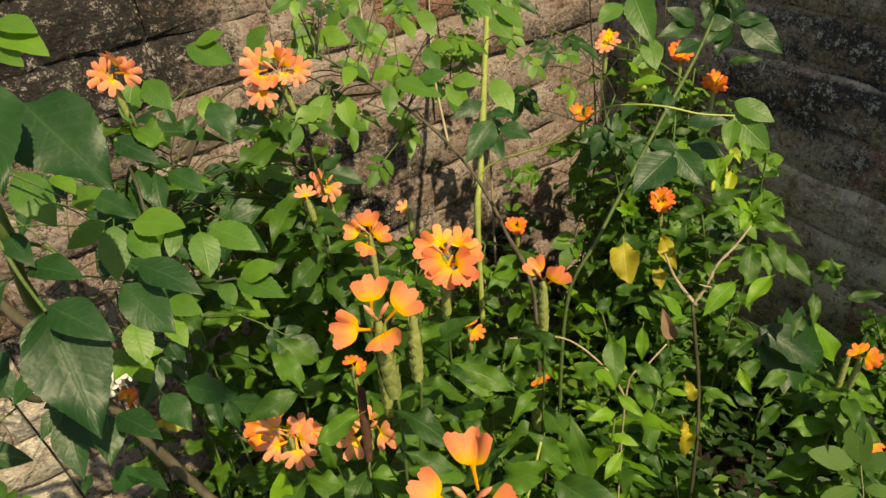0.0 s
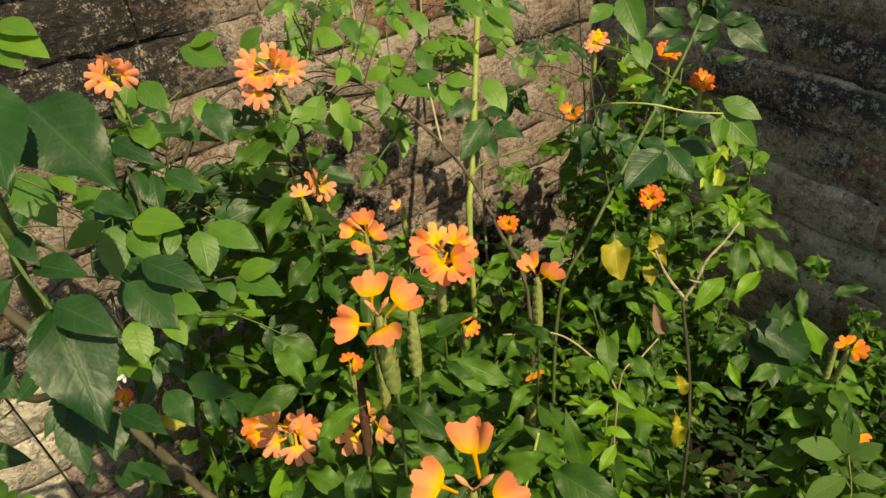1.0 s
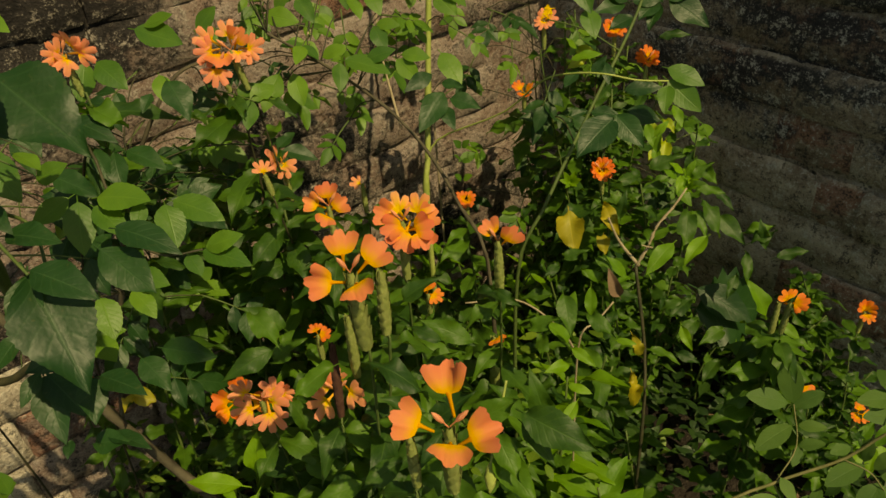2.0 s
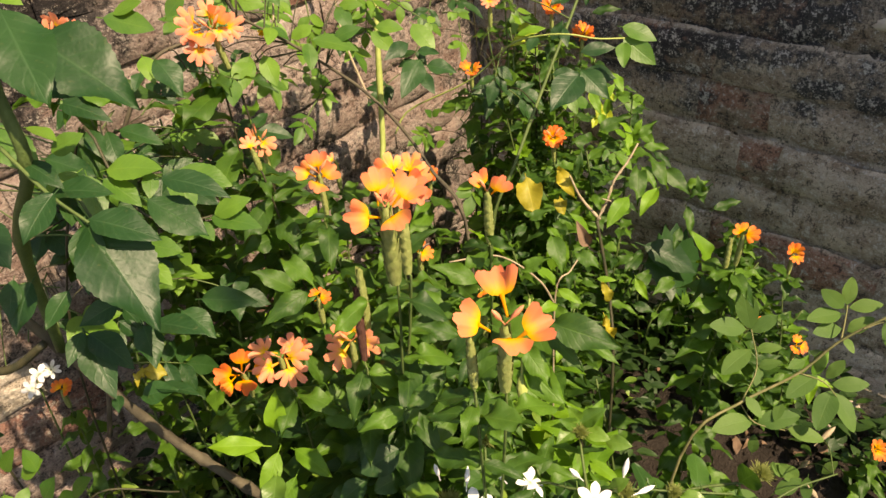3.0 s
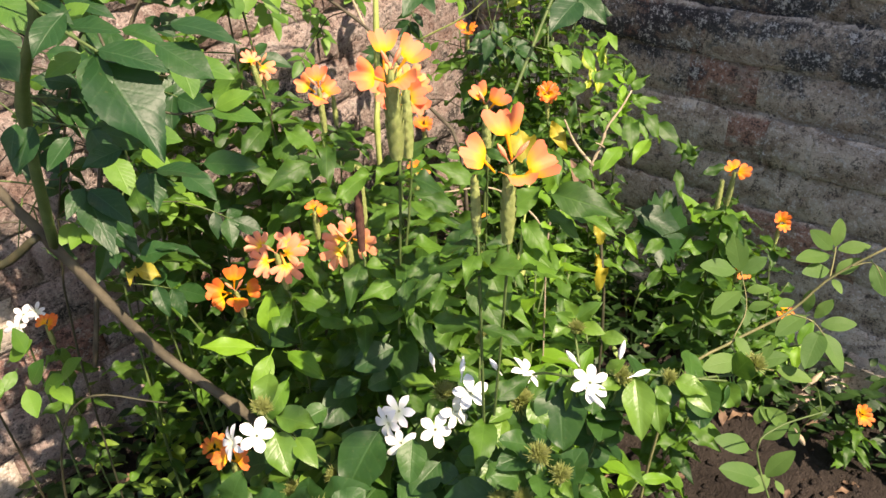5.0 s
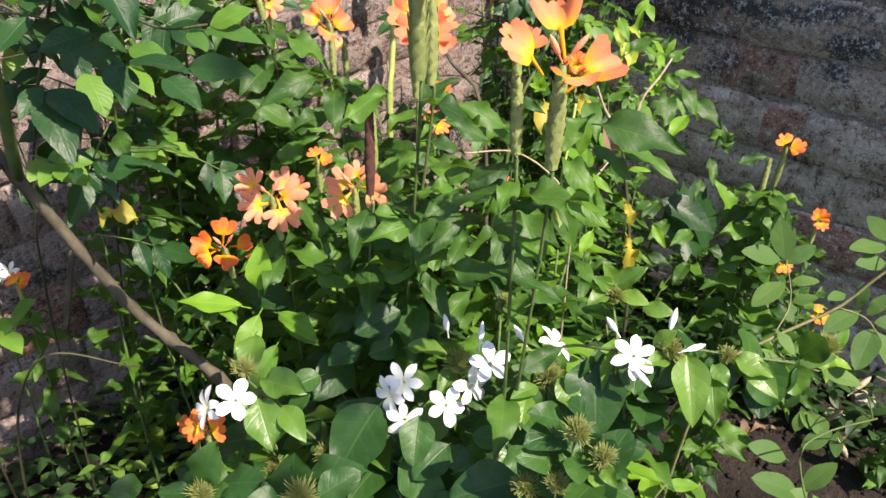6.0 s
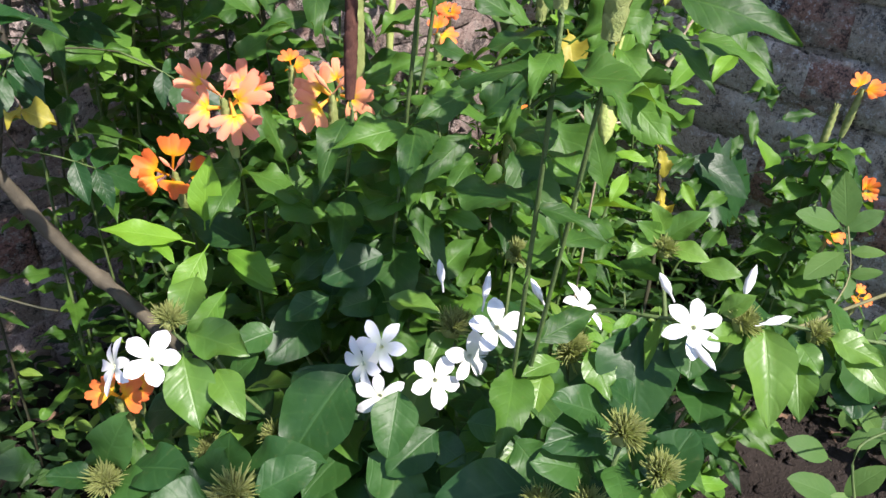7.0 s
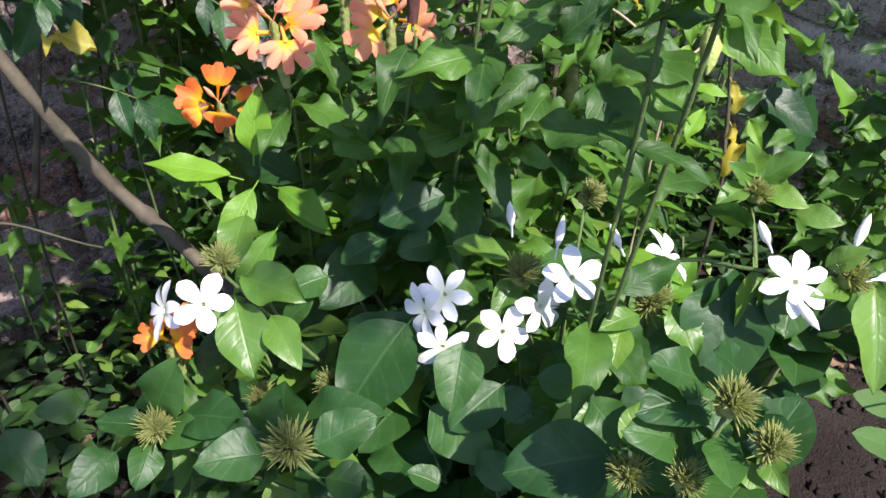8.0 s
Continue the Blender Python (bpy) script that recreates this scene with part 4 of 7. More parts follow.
put_stem(rose, "cane", [(0.074, 0.619, 1.29), (0.07, 0.60, 1.45), (0.05, 0.56, 1.62)], 0.005, 0.004, M_STEM, 8, 0.04, 6)
put_stem(rose, "leaf_stalk", [(0.06, 0.628, 1.117), (0.065, 0.576, 1.092), (0.072, 0.533, 1.078)], 0.0018, 0.0012, M_STEM)
put_stem(rose, "leaf_stalk", [(0.068, 0.611, 1.101), (0.094, 0.619, 1.066), (0.076, 0.515, 1.047)], 0.0018, 0.0012, M_STEM)
put_stem(rose, "twig", [(-0.15, 0.92, 0.79), (-0.027, 0.892, 0.786), (0.018, 0.843, 0.785), (0.056, 0.80, 0.822)], 0.006, 0.005, M_STEM_DARK, 7, 0.1)
for tilt, z in ((0.2, 0.95), (0.9, 1.0), (1.7, 0.9), (2.6, 1.05), (-0.6, 1.1), (3.5, 0.86)):
    compound_leaf(rose, rose.location, (0.03 + 0.05 * math.cos(tilt), 0.80 + 0.06 * math.sin(tilt), z), (math.cos(tilt), math.sin(tilt) - 0.5, -0.3), (-0.3, -0.5, 0.8), ROSE, 0.08, 0.052, 2)

young_rose = thing("rose_bush", (0.10, 0.98, 0), "young rose bush with light green leaflets on pale stalks", "shrub", "rose bushes")
cane(young_rose, "cane", [(0.10, 1.10, -0.02), (0.13, 1.05, 0.6), (0.191, 0.864, 0.999), (0.187, 0.781, 0.98), (0.184, 0.736, 0.957), (0.202, 0.701, 0.943), (0.236, 0.68, 0.944)], 0.002, 0.0012, M_STEM_DARK)
cane(young_rose, "cane", [(0.11, 0.97, 0.5), (0.22, 0.95, 0.85), (0.32, 0.93, 1.02), (0.40, 0.94, 1.04)], 0.004, 0.002, M_BARK)
cane(young_rose, "cane", [(0.0, 1.14, -0.02), (-0.02, 1.06, 0.5), (-0.06, 1.0, 0.95)], 0.0022, 0.0012, M_STEM_DARK)
cane(young_rose, "cane", [(0.2, 1.17, -0.02), (0.24, 1.08, 0.5), (0.27, 1.0, 0.95)], 0.0022, 0.0012, M_STEM_DARK)
for i in range(22):
    at = (RNG.uniform(0.02, 0.42), RNG.uniform(0.88, 1.12), RNG.uniform(0.72, 1.02))
    tie(young_rose, at)
    compound_leaf(young_rose, young_rose.location, at, (RNG.uniform(-1, 1), RNG.uniform(-1, 0.3), RNG.uniform(-0.5, 0.3)), (RNG.uniform(-0.3, 0.3), -0.5, 0.8), ROSE if RNG.random() < 0.6 else ROSE_L, 0.07, 0.045, 2)

for i in range(38):
    at = (RNG.uniform(-0.2, 0.34), RNG.uniform(0.88, 1.15), RNG.uniform(0.66, 1.0))
    if at[0] < 0.14 and at[2] < 0.62:
        continue
    tie(young_rose, at)
    compound_leaf(young_rose, young_rose.location, at, (RNG.uniform(-1, 1), RNG.uniform(-1, 0.3), RNG.uniform(-0.6, 0.2)), (RNG.uniform(-0.4, 0.4), -0.5, 0.8), ROSE, 0.08, 0.055, 2)

climber = thing("climbing_rose", (0.593, 0.66, 0), "climbing rose with woody stem, arching pale shoots and light leaves", "shrub", "rose bushes")
cane(climber, "woody_stem", [(0.60, 0.62, -0.02), (0.59, 0.63, 0.5), (0.593, 0.646, 0.763), (0.609, 0.717, 0.81), (0.615, 0.783, 0.864), (0.598, 0.835, 0.916), (0.575, 0.878, 0.952), (0.531, 0.914, 1.0), (0.477, 0.941, 1.048)], 0.003, 0.0018, M_BARK, 8, 0.08, 4)
cane(climber, "green_shoot", [(0.76, 1.02, -0.02), (0.783, 1.044, 0.572), (0.806, 1.056, 0.694), (0.857, 1.09, 0.901), (0.892, 1.113, 1.046), (0.92, 1.13, 1.25)], 0.0058, 0.0052, M_STEM_PALE, 8, 0.03, 6)
put_stem(climber, "arching_shoot", [(0.615, 0.80, 0.85), (0.638, 0.786, 0.885), (0.675, 0.694, 0.939), (0.688, 0.633, 0.997), (0.695, 0.588, 1.016), (0.71, 0.552, 1.020), (0.738, 0.528, 1.010), (0.769, 0.506, 1.005)], 0.0015, 0.0010, M_STEM_PALE)
cane(climber, "side_stem", [(0.63, 0.64, 0.3), (0.642, 0.64, 0.702), (0.692, 0.63, 0.817), (0.794, 0.646, 0.915), (0.908, 0.663, 1.025), (0.949, 0.676, 1.12)], 0.003, 0.0022, M_STEM)
put_stem(climber, "twig", [(0.60, 0.83, 0.9), (0.66, 0.95, 0.98), (0.70, 1.0, 1.12)], 0.002, 0.0012, M_TWIG)
put_stem(climber, "twig", [(0.52, 0.93, 1.0), (0.58, 1.0, 1.06), (0.57, 1.02, 1.2)], 0.0018, 0.0012, M_TWIG)
cane(climber, "cane", [(1.06, 1.12, -0.02), (1.06, 1.02, 0.6), (1.0, 0.98, 1.02)], 0.0022, 0.0012, M_STEM_DARK)
cane(climber, "cane", [(1.16, 0.93, -0.02), (1.13, 0.92, 0.5), (1.1, 0.9, 0.98)], 0.0022, 0.0012, M_STEM_DARK)
for i in range(44):
    k = RNG.random()
    at = (0.48 + 0.45 * k + RNG.uniform(-0.04, 0.04), RNG.uniform(0.92, 1.15), RNG.uniform(0.88, 1.12))
    tie(climber, at)
    compound_leaf(climber, climber.location, at, (RNG.uniform(-1, 1), RNG.uniform(-1, 0.2), RNG.uniform(-0.6, 0.2)), (RNG.uniform(-0.3, 0.3), -0.5, 0.8), ROSE_L if RNG.random() < 0.85 else ROSE, 0.052, RNG.uniform(0.024, 0.036), 2)
for i in range(34):
    at = (RNG.uniform(0.86, 1.22), RNG.uniform(0.78, 1.2), RNG.uniform(0.5, 1.02))
    tie(climber, at)
    compound_leaf(climber, climber.location, at, (RNG.uniform(-1, 1), RNG.uniform(-1, 0.2), RNG.uniform(-0.6, 0.2)), (RNG.uniform(-0.3, 0.3), -0.5, 0.8), ROSE_L if RNG.random() < 0.45 else ROSE, 0.06, 0.042, 2)
yb = Vector((0.523, 0.957, 1.005))
for k in range(5):
    put_head(climber, "yellow_petal", YELLOW_FAN[k], yb + Vector((0, 0, 0.002 * k)), (math.cos(k * 1.25), math.sin(k * 1.25), 0.8), 0.010, k)

spray = thing("rose_cane", (0.66, 0.32, 0), "arching rose cane with oval matt green leaflets", "shrub", "rose bushes")
put_stem(spray, "cane", [(0.66, 0.33, -0.02), (0.66, 0.325, 0.25), (0.69, 0.307, 0.453), (0.756, 0.267, 0.50), (0.816, 0.214, 0.546), (0.85, 0.181, 0.602), (0.885, 0.13, 0.656), (0.915, 0.108, 0.664)], 0.0026, 0.0016, M_STEM_TAN)
for ctrl in (
        [(0.760, 0.266, 0.504), (0.803, 0.269, 0.535), (0.823, 0.294, 0.582)],
        [(0.850, 0.180, 0.602), (0.886, 0.189, 0.613), (0.906, 0.195, 0.623)],
        [(0.816, 0.214, 0.546), (0.825, 0.182, 0.541), (0.828, 0.161, 0.522)],
        [(0.755, 0.267, 0.499), (0.749, 0.239, 0.482), (0.773, 0.203, 0.470)],
        [(0.862, 0.159, 0.628), (0.912, 0.144, 0.613), (0.921, 0.128, 0.588)]):
    put_stem(spray, "leaf_stalk", ctrl, 0.0012, 0.0008, M_STEM_TAN, 5, n=8)
for k in range(7):
    put_head(spray, "red_petal", RED_FAN[k % 3], Vector((0.918, 0.106, 0.664)) + Vector((0.004 * math.cos(k * 0.9), 0.004 * math.sin(k * 0.9), 0.002 * k)), (math.cos(k * 0.9), math.sin(k * 0.9), 0.7), 0.016, k, "dark red rose petal")
spray2 = thing("rose_cane", (0.72, 0.10, 0), "low rose shoot with pointed leaflets and a yellowing bud", "shrub", "rose bushes")
put_stem(spray2, "cane", [(0.70, 0.06, -0.02), (0.68, 0.09, 0.2), (0.655, 0.13, 0.33), (0.66, 0.17, 0.42), (0.70, 0.16, 0.44), (0.76, 0.12, 0.45)], 0.002, 0.0012, M_STEM)
lrose = thing("rose_cane", (-0.02, 0.86, 0), "low rose cane with light leaflets by the wall", "shrub", "rose bushes")
put_stem(lrose, "cane", [(-0.03, 0.9, -0.02), (-0.02, 0.85, 0.4), (0.02, 0.76, 0.62), (0.10, 0.70, 0.6)], 0.002, 0.001, M_STEM_DARK)

# jasmine bush
JB = (0.26, 0.28, 0)
jasmine = thing("jasmine_bush", JB, "jasmine bush with glossy leaves, white flowers and shaggy tufts", "shrub")


def jasmine_shoot(start, tip, leaves=JAS, size=0.05, gap=0.032, begin=0.4):
    o, start, tip = Vector(JB), Vector(start), Vector(tip)
    mid = start.lerp(tip, 0.5) + Vector((RNG.uniform(-0.02, 0.02), RNG.uniform(-0.02, 0.02), 0.02))
    leafy_stem(jasmine, JB, curve_points([start, mid, tip], 10), 0.0022, 0.0012, M_STEM, leaves, gap, size, begin, 0.98, 0.35, "shoot")


for tip, r in (((0.112, 0.490, 0.712), 0.014), ((0.293, 0.307, 0.70), 0.017), ((0.191, 0.212, 0.776), 0.013), ((0.196, 0.193, 0.762), 0.012), ((0.172, 0.235, 0.723), 0.012), ((0.175, 0.213, 0.739), 0.011),
               ((0.376, 0.299, 0.746), 0.012), ((0.245, 0.368, 0.708), 0.016), ((0.324, 0.385, 0.722), 0.014), ((0.372, 0.192, 0.742), 0.011), ((0.448, 0.14, 0.736), 0.014), ((0.338, 0.224, 0.751), 0.013),
               ((0.045, 0.473, 0.628), 0.0155), ((0.09, 0.393, 0.65), 0.019), ((0.143, 0.428, 0.633), 0.013), ((0.108, 0.463, 0.618), 0.012)):
    foot = (0.335, 0.25, 0.66) if tip[0] > 0.36 else (JB[0] + RNG.uniform(-0.05, 0.05), JB[1] + RNG.uniform(-0.03, 0.03), 0.3)
    jasmine_shoot(foot, Vector(tip) - Vector((0, 0, 0.008)), JAS, 0.034, 0.04, 0.45)
    put_head(jasmine, "calyx_tuft", RNG.choice(TUFT), tip, (RNG.uniform(-0.4, 0.1), RNG.uniform(-0.5, 0), 1), 0.9 * r, RNG.uniform(0, 6), "shaggy yellow-green calyx tuft")
for at, face in (((0.250, 0.335, 0.727), (-0.5, -0.6, 0.8)), ((0.207, 0.394, 0.698), (-0.8, -0.2, 0.6)), ((0.194, 0.381, 0.672), (-0.5, -0.6, 0.3)), ((0.218, 0.355, 0.689), (-0.4, -0.7, 0.7)),
                 ((0.195, 0.398, 0.688), (-0.9, 0.1, 0.3)), ((0.313, 0.241, 0.751), (-0.5, -0.5, 0.8)), ((0.306, 0.311, 0.728), (0.5, -0.5, 0.9)), ((0.087, 0.465, 0.712), (-0.3, -0.6, 0.8)),
                 ((0.072, 0.487, 0.70), (-0.9, 0.1, 0.5)), ((0.24, 0.347, 0.702), (-0.2, -0.8, 0.3))):
    put_head(jasmine, "flower", RNG.choice(STAR), at, face, 0.0185, RNG.uniform(0, 6), "white jasmine flower")
for at, way in (((0.251, 0.385, 0.735), (-0.1, 0.1, 1)), ((0.266, 0.36, 0.728), (0.5, 0.3, 0.8)), ((0.344, 0.229, 0.768), (0.5, 0.1, 0.8)), ((0.345, 0.212, 0.755), (0.9, -0.4, 0)),
                ((0.303, 0.232, 0.748), (0.1, -0.5, -0.4)), ((0.291, 0.334, 0.73), (-0.3, 0.3, 0.8)), ((0.321, 0.264, 0.76), (-0.4, 0.3, 0.8))):
    put_head(jasmine, "flower_bud", BUD, at, way, 0.017, 0.0, "white jasmine bud")
put_stem(jasmine, "runner", [(0.27, 0.30, 0.55), (0.29, 0.32, 0.70), (0.314, 0.304, 0.725), (0.323, 0.263, 0.739), (0.353, 0.215, 0.749), (0.373, 0.19, 0.746), (0.41, 0.15, 0.738)], 0.0016, 0.001, M_STEM)
for i in range(40):
    x, y = RNG.uniform(0.0, 0.33), RNG.uniform(0.26, 0.54)
    jasmine_shoot((JB[0] + RNG.uniform(-0.05, 0.05), JB[1] + RNG.uniform(-0.05, 0.05), RNG.uniform(0.1, 0.3)), (x, y, 0.60 - 0.25 * abs(x - 0.25) + RNG.uniform(-0.18, 0.03)), JAS, 0.052)
for k in range(16):
    g = k / 15
    at = Vector((0.318 + 0.095 * g, 0.275 - 0.128 * g, 0.735 + 0.008 * math.sin(3 * g)))
    leaf_on(jasmine, JAS_Y if k % 3 else JAS, at - Vector(JB), (RNG.uniform(-0.7, 0.3), RNG.uniform(-0.6, 0.1), RNG.uniform(-1.0, -0.3)), (-0.5, -0.6, 0.6), RNG.uniform(0.034, 0.048), RNG.uniform(-0.4, 0.4))
for i in range(16):
    x, y = RNG.uniform(0.10, 0.27), RNG.uniform(0.38, 0.54)
    jasmine_shoot((0.2 + RNG.uniform(-0.05, 0.05), 0.42 + RNG.uniform(-0.04, 0.04), RNG.uniform(0.25, 0.4)), (x, y, RNG.uniform(0.56, 0.66)), JAS if i % 3 else JAS_Y, 0.05)
for i in range(18):
    x, y = RNG.uniform(-0.10, 0.08), RNG.uniform(0.34, 0.50)
    jasmine_shoot((0.08 + RNG.uniform(-0.08, 0.08), 0.40 + RNG.uniform(-0.05, 0.05), RNG.uniform(0.0, 0.12)), (x, y, RNG.uniform(0.28, 0.46)), JAS, 0.052)
for k in range(3):
    put_stem(jasmine, "trunk", [(JB[0] + 0.02 * k - 0.02, JB[1] + 0.01 * k, -0.02), (JB[0] + 0.03 * k - 0.04, JB[1] + 0.02, 0.12), (JB[0] + 0.05 * k - 0.05, JB[1] + 0.02 * k, 0.34)], 0.006, 0.004, M_BARK)
# jasmine by the wall
wj = thing("jasmine_plant", (0.08, 1.24, 0), "small jasmine with white star flowers against the wall", "plant")
put_stem(wj, "stem", [(0.08, 1.24, -0.01), (0.09, 1.25, 0.25), (0.099, 1.26, 0.45)], 0.003, 0.0015, M_STEM)
for k in range(3):
    put_head(wj, "flower", STAR[k], (0.085 + 0.022 * k, 1.245 + 0.01 * k, 0.45 + 0.012 * (k % 2)), (-0.3, -0.8, 0.5), 0.018, k)

# dead wood
stick = thing("dry_stick", (0.76, 0.484, 0), "pale dry forked stick among the plants", "stick")
put_stem(stick, "stick", [(0.75, 0.48, -0.02), (0.76, 0.484, 0.417), (0.797, 0.520, 0.545), (0.812, 0.561, 0.68)], 0.0026, 0.0026, M_STEM_DARK, 7, 0.12, 4)
put_stem(stick, "stick", [(0.812, 0.561, 0.68), (0.828, 0.554, 0.712), (0.842, 0.552, 0.742), (0.866, 0.545, 0.766), (0.893, 0.543, 0.789)], 0.0024, 0.0014, M_TWIG, 7, 0.25, 3)
put_stem(stick, "fork", [(0.832, 0.550, 0.71), (0.815, 0.547, 0.722), (0.806, 0.550, 0.728)], 0.0016, 0.0008, M_TWIG, 6, 0.25)
put_stem(stick, "fork", [(0.817, 0.559, 0.68), (0.80, 0.585, 0.72), (0.79, 0.60, 0.76)], 0.003, 0.0015, M_TWIG, 6, 0.12)
stake = thing("thin_stake", (0.98, 1.26, 0), "thin bare stake against the wall", "stake")
put_stem(stake, "stake", [(0.98, 1.26, -0.02), (0.985, 1.27, 0.3), (0.99, 1.275, 0.62)], 0.003, 0.0025, M_TWIG)


# yellowing leaves, a hanging pod and dry bits
put_leaf(rose, YELLOW, (0.125, 0.735, 0.770), (0.108, 0.72, 0.762), (-0.3, -0.5, 0.8))
put_leaf(rose, YELLOW, (0.125, 0.735, 0.770), (0.143, 0.715, 0.757), (-0.3, -0.5, 0.8))
for k, (x, y, z) in enumerate(((0.70, 0.47, 0.60), (0.735, 0.50, 0.63))):
    put_leaf(stick, HANG, (x, y, z), (x + 0.01 * (k % 2), y - 0.01, z - 0.06 + 0.02 * k), (-0.5, -0.6, 0.3))
# twigs with curled leaves beside the climber
twig = thing("dry_twig", (0.647, 0.524, 0), "thin dry twig with a curled brown leaf", "twig")
put_stem(twig, "twig", [(0.65, 0.53, -0.01), (0.645, 0.525, 0.4), (0.647, 0.524, 0.648), (0.68, 0.521, 0.675), (0.712, 0.52, 0.693)], 0.0018, 0.0012, M_TWIG, 6, 0.15)
put_stem(twig, "twig", [(0.535, 0.628, 0.73), (0.594, 0.587, 0.724), (0.624, 0.539, 0.686), (0.647, 0.524, 0.63)], 0.0012, 0.0016, M_TWIG, 6, 0.15)
CURLED = leaf_set("leaf", M_DRY, 2, 10, 6, 0.5, 0.4, 1.0, 0.7, 0.5, 0.15, 0.0, 11)
put_leaf(twig, CURLED, (0.722, 0.518, 0.698), (0.725, 0.543, 0.733), (-0.6, -0.5, 0.3))
put_leaf(twig, CROSS_Y, (0.695, 0.547, 0.714), (0.677, 0.529, 0.677), (-0.6, -0.5, 0.3))
crossandra((0.085, 0.52, 0), [((0.072, 0.497, 0.666), 0.03, 2, 0.014, ORAN, False, (-0.1, 0))], "crossandra with orange flowers under the jasmine", start=0.6, size=0.045)


# broad ragged leaf near the sooty wall, a hanging pod, withered roses, a yellow bud
weed = thing("broad_leaf_weed", (1.24, 0.68, 0), "low weed with one broad ragged dark green leaf", "weed")
put_stem(weed, "stem", [(1.24, 0.68, -0.01), (1.23, 0.70, 0.2), (1.074, 0.606, 0.421)], 0.003, 0.002, M_STEM)
put_leaf(weed, RAGGED, (1.074, 0.606, 0.421), (1.215, 0.550, 0.369), (-0.5, -0.5, 0.7))
put_stem(cross1, "pod_stalk", [(0.345, 0.338, 0.926), (0.33, 0.331, 0.901), (0.315, 0.325, 0.877)], 0.0012, 0.001, M_STEM_PALE)
part("seed_pod", POD, None, cross1, Matrix.Translation(Vector((0.309, 0.320, 0.866)) - cross1.location) @ Vector((-0.017, -0.013, -0.033)).to_track_quat("Z", "Y").to_matrix().to_4x4() @ Matrix.Diagonal((0.034, 0.034, 0.024, 1)))
for at, way in (((0.794, 0.152, 0.355), (0.3, -0.4, -0.8)), ((0.80, 0.174, 0.386), (-0.2, -0.3, 0.8)), ((0.838, 0.165, 0.42), (0.5, -0.2, 0.3))):
    put_stem(spray2, "flower_stalk", [(0.755, 0.123, 0.449), Vector((0.755, 0.123, 0.449)).lerp(Vector(at), 0.5) + Vector((0, 0, 0.015)), at], 0.001, 0.0008, M_STEM)
    put_head(spray2, "withered_bud", WITHERED, at, way, 0.028, 0.0, "withered cream rose bud")
for k in range(3):
    put_head(climber, "yellow_petal", YELLOW_FAN[k], (0.834 + 0.004 * k, 0.768, 1.008 + 0.006 * k), (math.cos(k * 2), -0.5, 0.6), 0.011, k)
put_stem(climber, "flower_stalk", [(0.86, 0.655, 0.98), (0.85, 0.71, 1.0), (0.836, 0.768, 1.006)], 0.0012, 0.001, M_STEM)

put_leaf(rose, ROSE_BIG, (0.113, 0.634, 1.188), (0.144, 0.553, 1.135), (-0.0, -0.6, 0.8))
put_leaf(rose, ROSE_BIG, (0.094, 0.612, 1.216), (0.078, 0.538, 1.166), (0.1, -0.6, 0.8))
put_leaf(rose, ROSE_BIG, (0.102, 0.658, 1.164), (0.122, 0.593, 1.145), (-0.2, -0.6, 0.7))
put_leaf(rose, ROSE_BIG, (0.072, 0.538, 1.073), (0.071, 0.469, 1.007), (0.0, -0.5, 0.9))
put_leaf(rose, ROSE, (0.071, 0.539, 1.074), (0.046, 0.509, 1.038), (0.0, -0.5, 0.9))
put_leaf(rose, ROSE, (0.075, 0.539, 1.077), (0.104, 0.492, 1.061), (-0.0, -0.5, 0.9))
put_leaf(rose, ROSE, (0.124, 0.545, 1.068), (0.142, 0.497, 1.042), (-0.0, -0.5, 0.9))
put_leaf(rose, ROSE, (0.068, 0.608, 1.106), (0.077, 0.574, 1.090), (0.0, -0.6, 0.8))
put_leaf(rose, ROSE, (0.073, 0.589, 1.085), (0.103, 0.551, 1.081), (0.0, -0.6, 0.8))
put_leaf(rose, ROSE, (0.140, 0.544, 1.080), (0.169, 0.497, 1.064), (-0.1, -0.5, 0.8))
put_leaf(rose, ROSE, (0.052, 0.593, 0.949), (0.043, 0.549, 0.907), (0.0, -0.5, 0.9))
put_leaf(rose, ROSE, (0.051, 0.596, 0.952), (0.026, 0.582, 0.937), (0.0, -0.5, 0.9))
put_leaf(rose, ROSE, (0.055, 0.592, 0.950), (0.066, 0.548, 0.925), (0.0, -0.5, 0.9))
put_leaf(rose, ROSE, (0.141, 0.545, 0.956), (0.172, 0.506, 0.952), (-0.1, -0.5, 0.9))
put_leaf(rose, ROSE, (0.123, 0.552, 0.951), (0.130, 0.516, 0.933), (-0.0, -0.5, 0.9))
put_leaf(rose, ROSE, (0.062, 0.546, 0.897), (0.086, 0.520, 0.904), (0.0, -0.4, 0.9))
put_leaf(rose, ROSE, (0.074, 0.542, 0.902), (0.097, 0.507, 0.895), (0.0, -0.4, 0.9))
put_leaf(rose, ROSE, (0.048, 0.558, 0.902), (0.039, 0.543, 0.897), (0.0, -0.4, 0.9))
put_leaf(rose, ROSE, (0.196, 0.887, 1.039), (0.226, 0.834, 1.017), (-0.1, -0.6, 0.8))
put_leaf(rose, ROSE, (0.155, 0.873, 0.990), (0.185, 0.822, 0.970), (-0.1, -0.6, 0.8))
put_leaf(rose, ROSE, (0.204, 0.858, 1.009), (0.201, 0.822, 0.982), (-0.1, -0.6, 0.8))
put_leaf(rose, ROSE, (0.220, 0.845, 1.004), (0.208, 0.808, 0.969), (-0.1, -0.6, 0.8))
put_leaf(rose, ROSE, (0.232, 0.838, 1.004), (0.257, 0.792, 0.987), (-0.1, -0.6, 0.8))
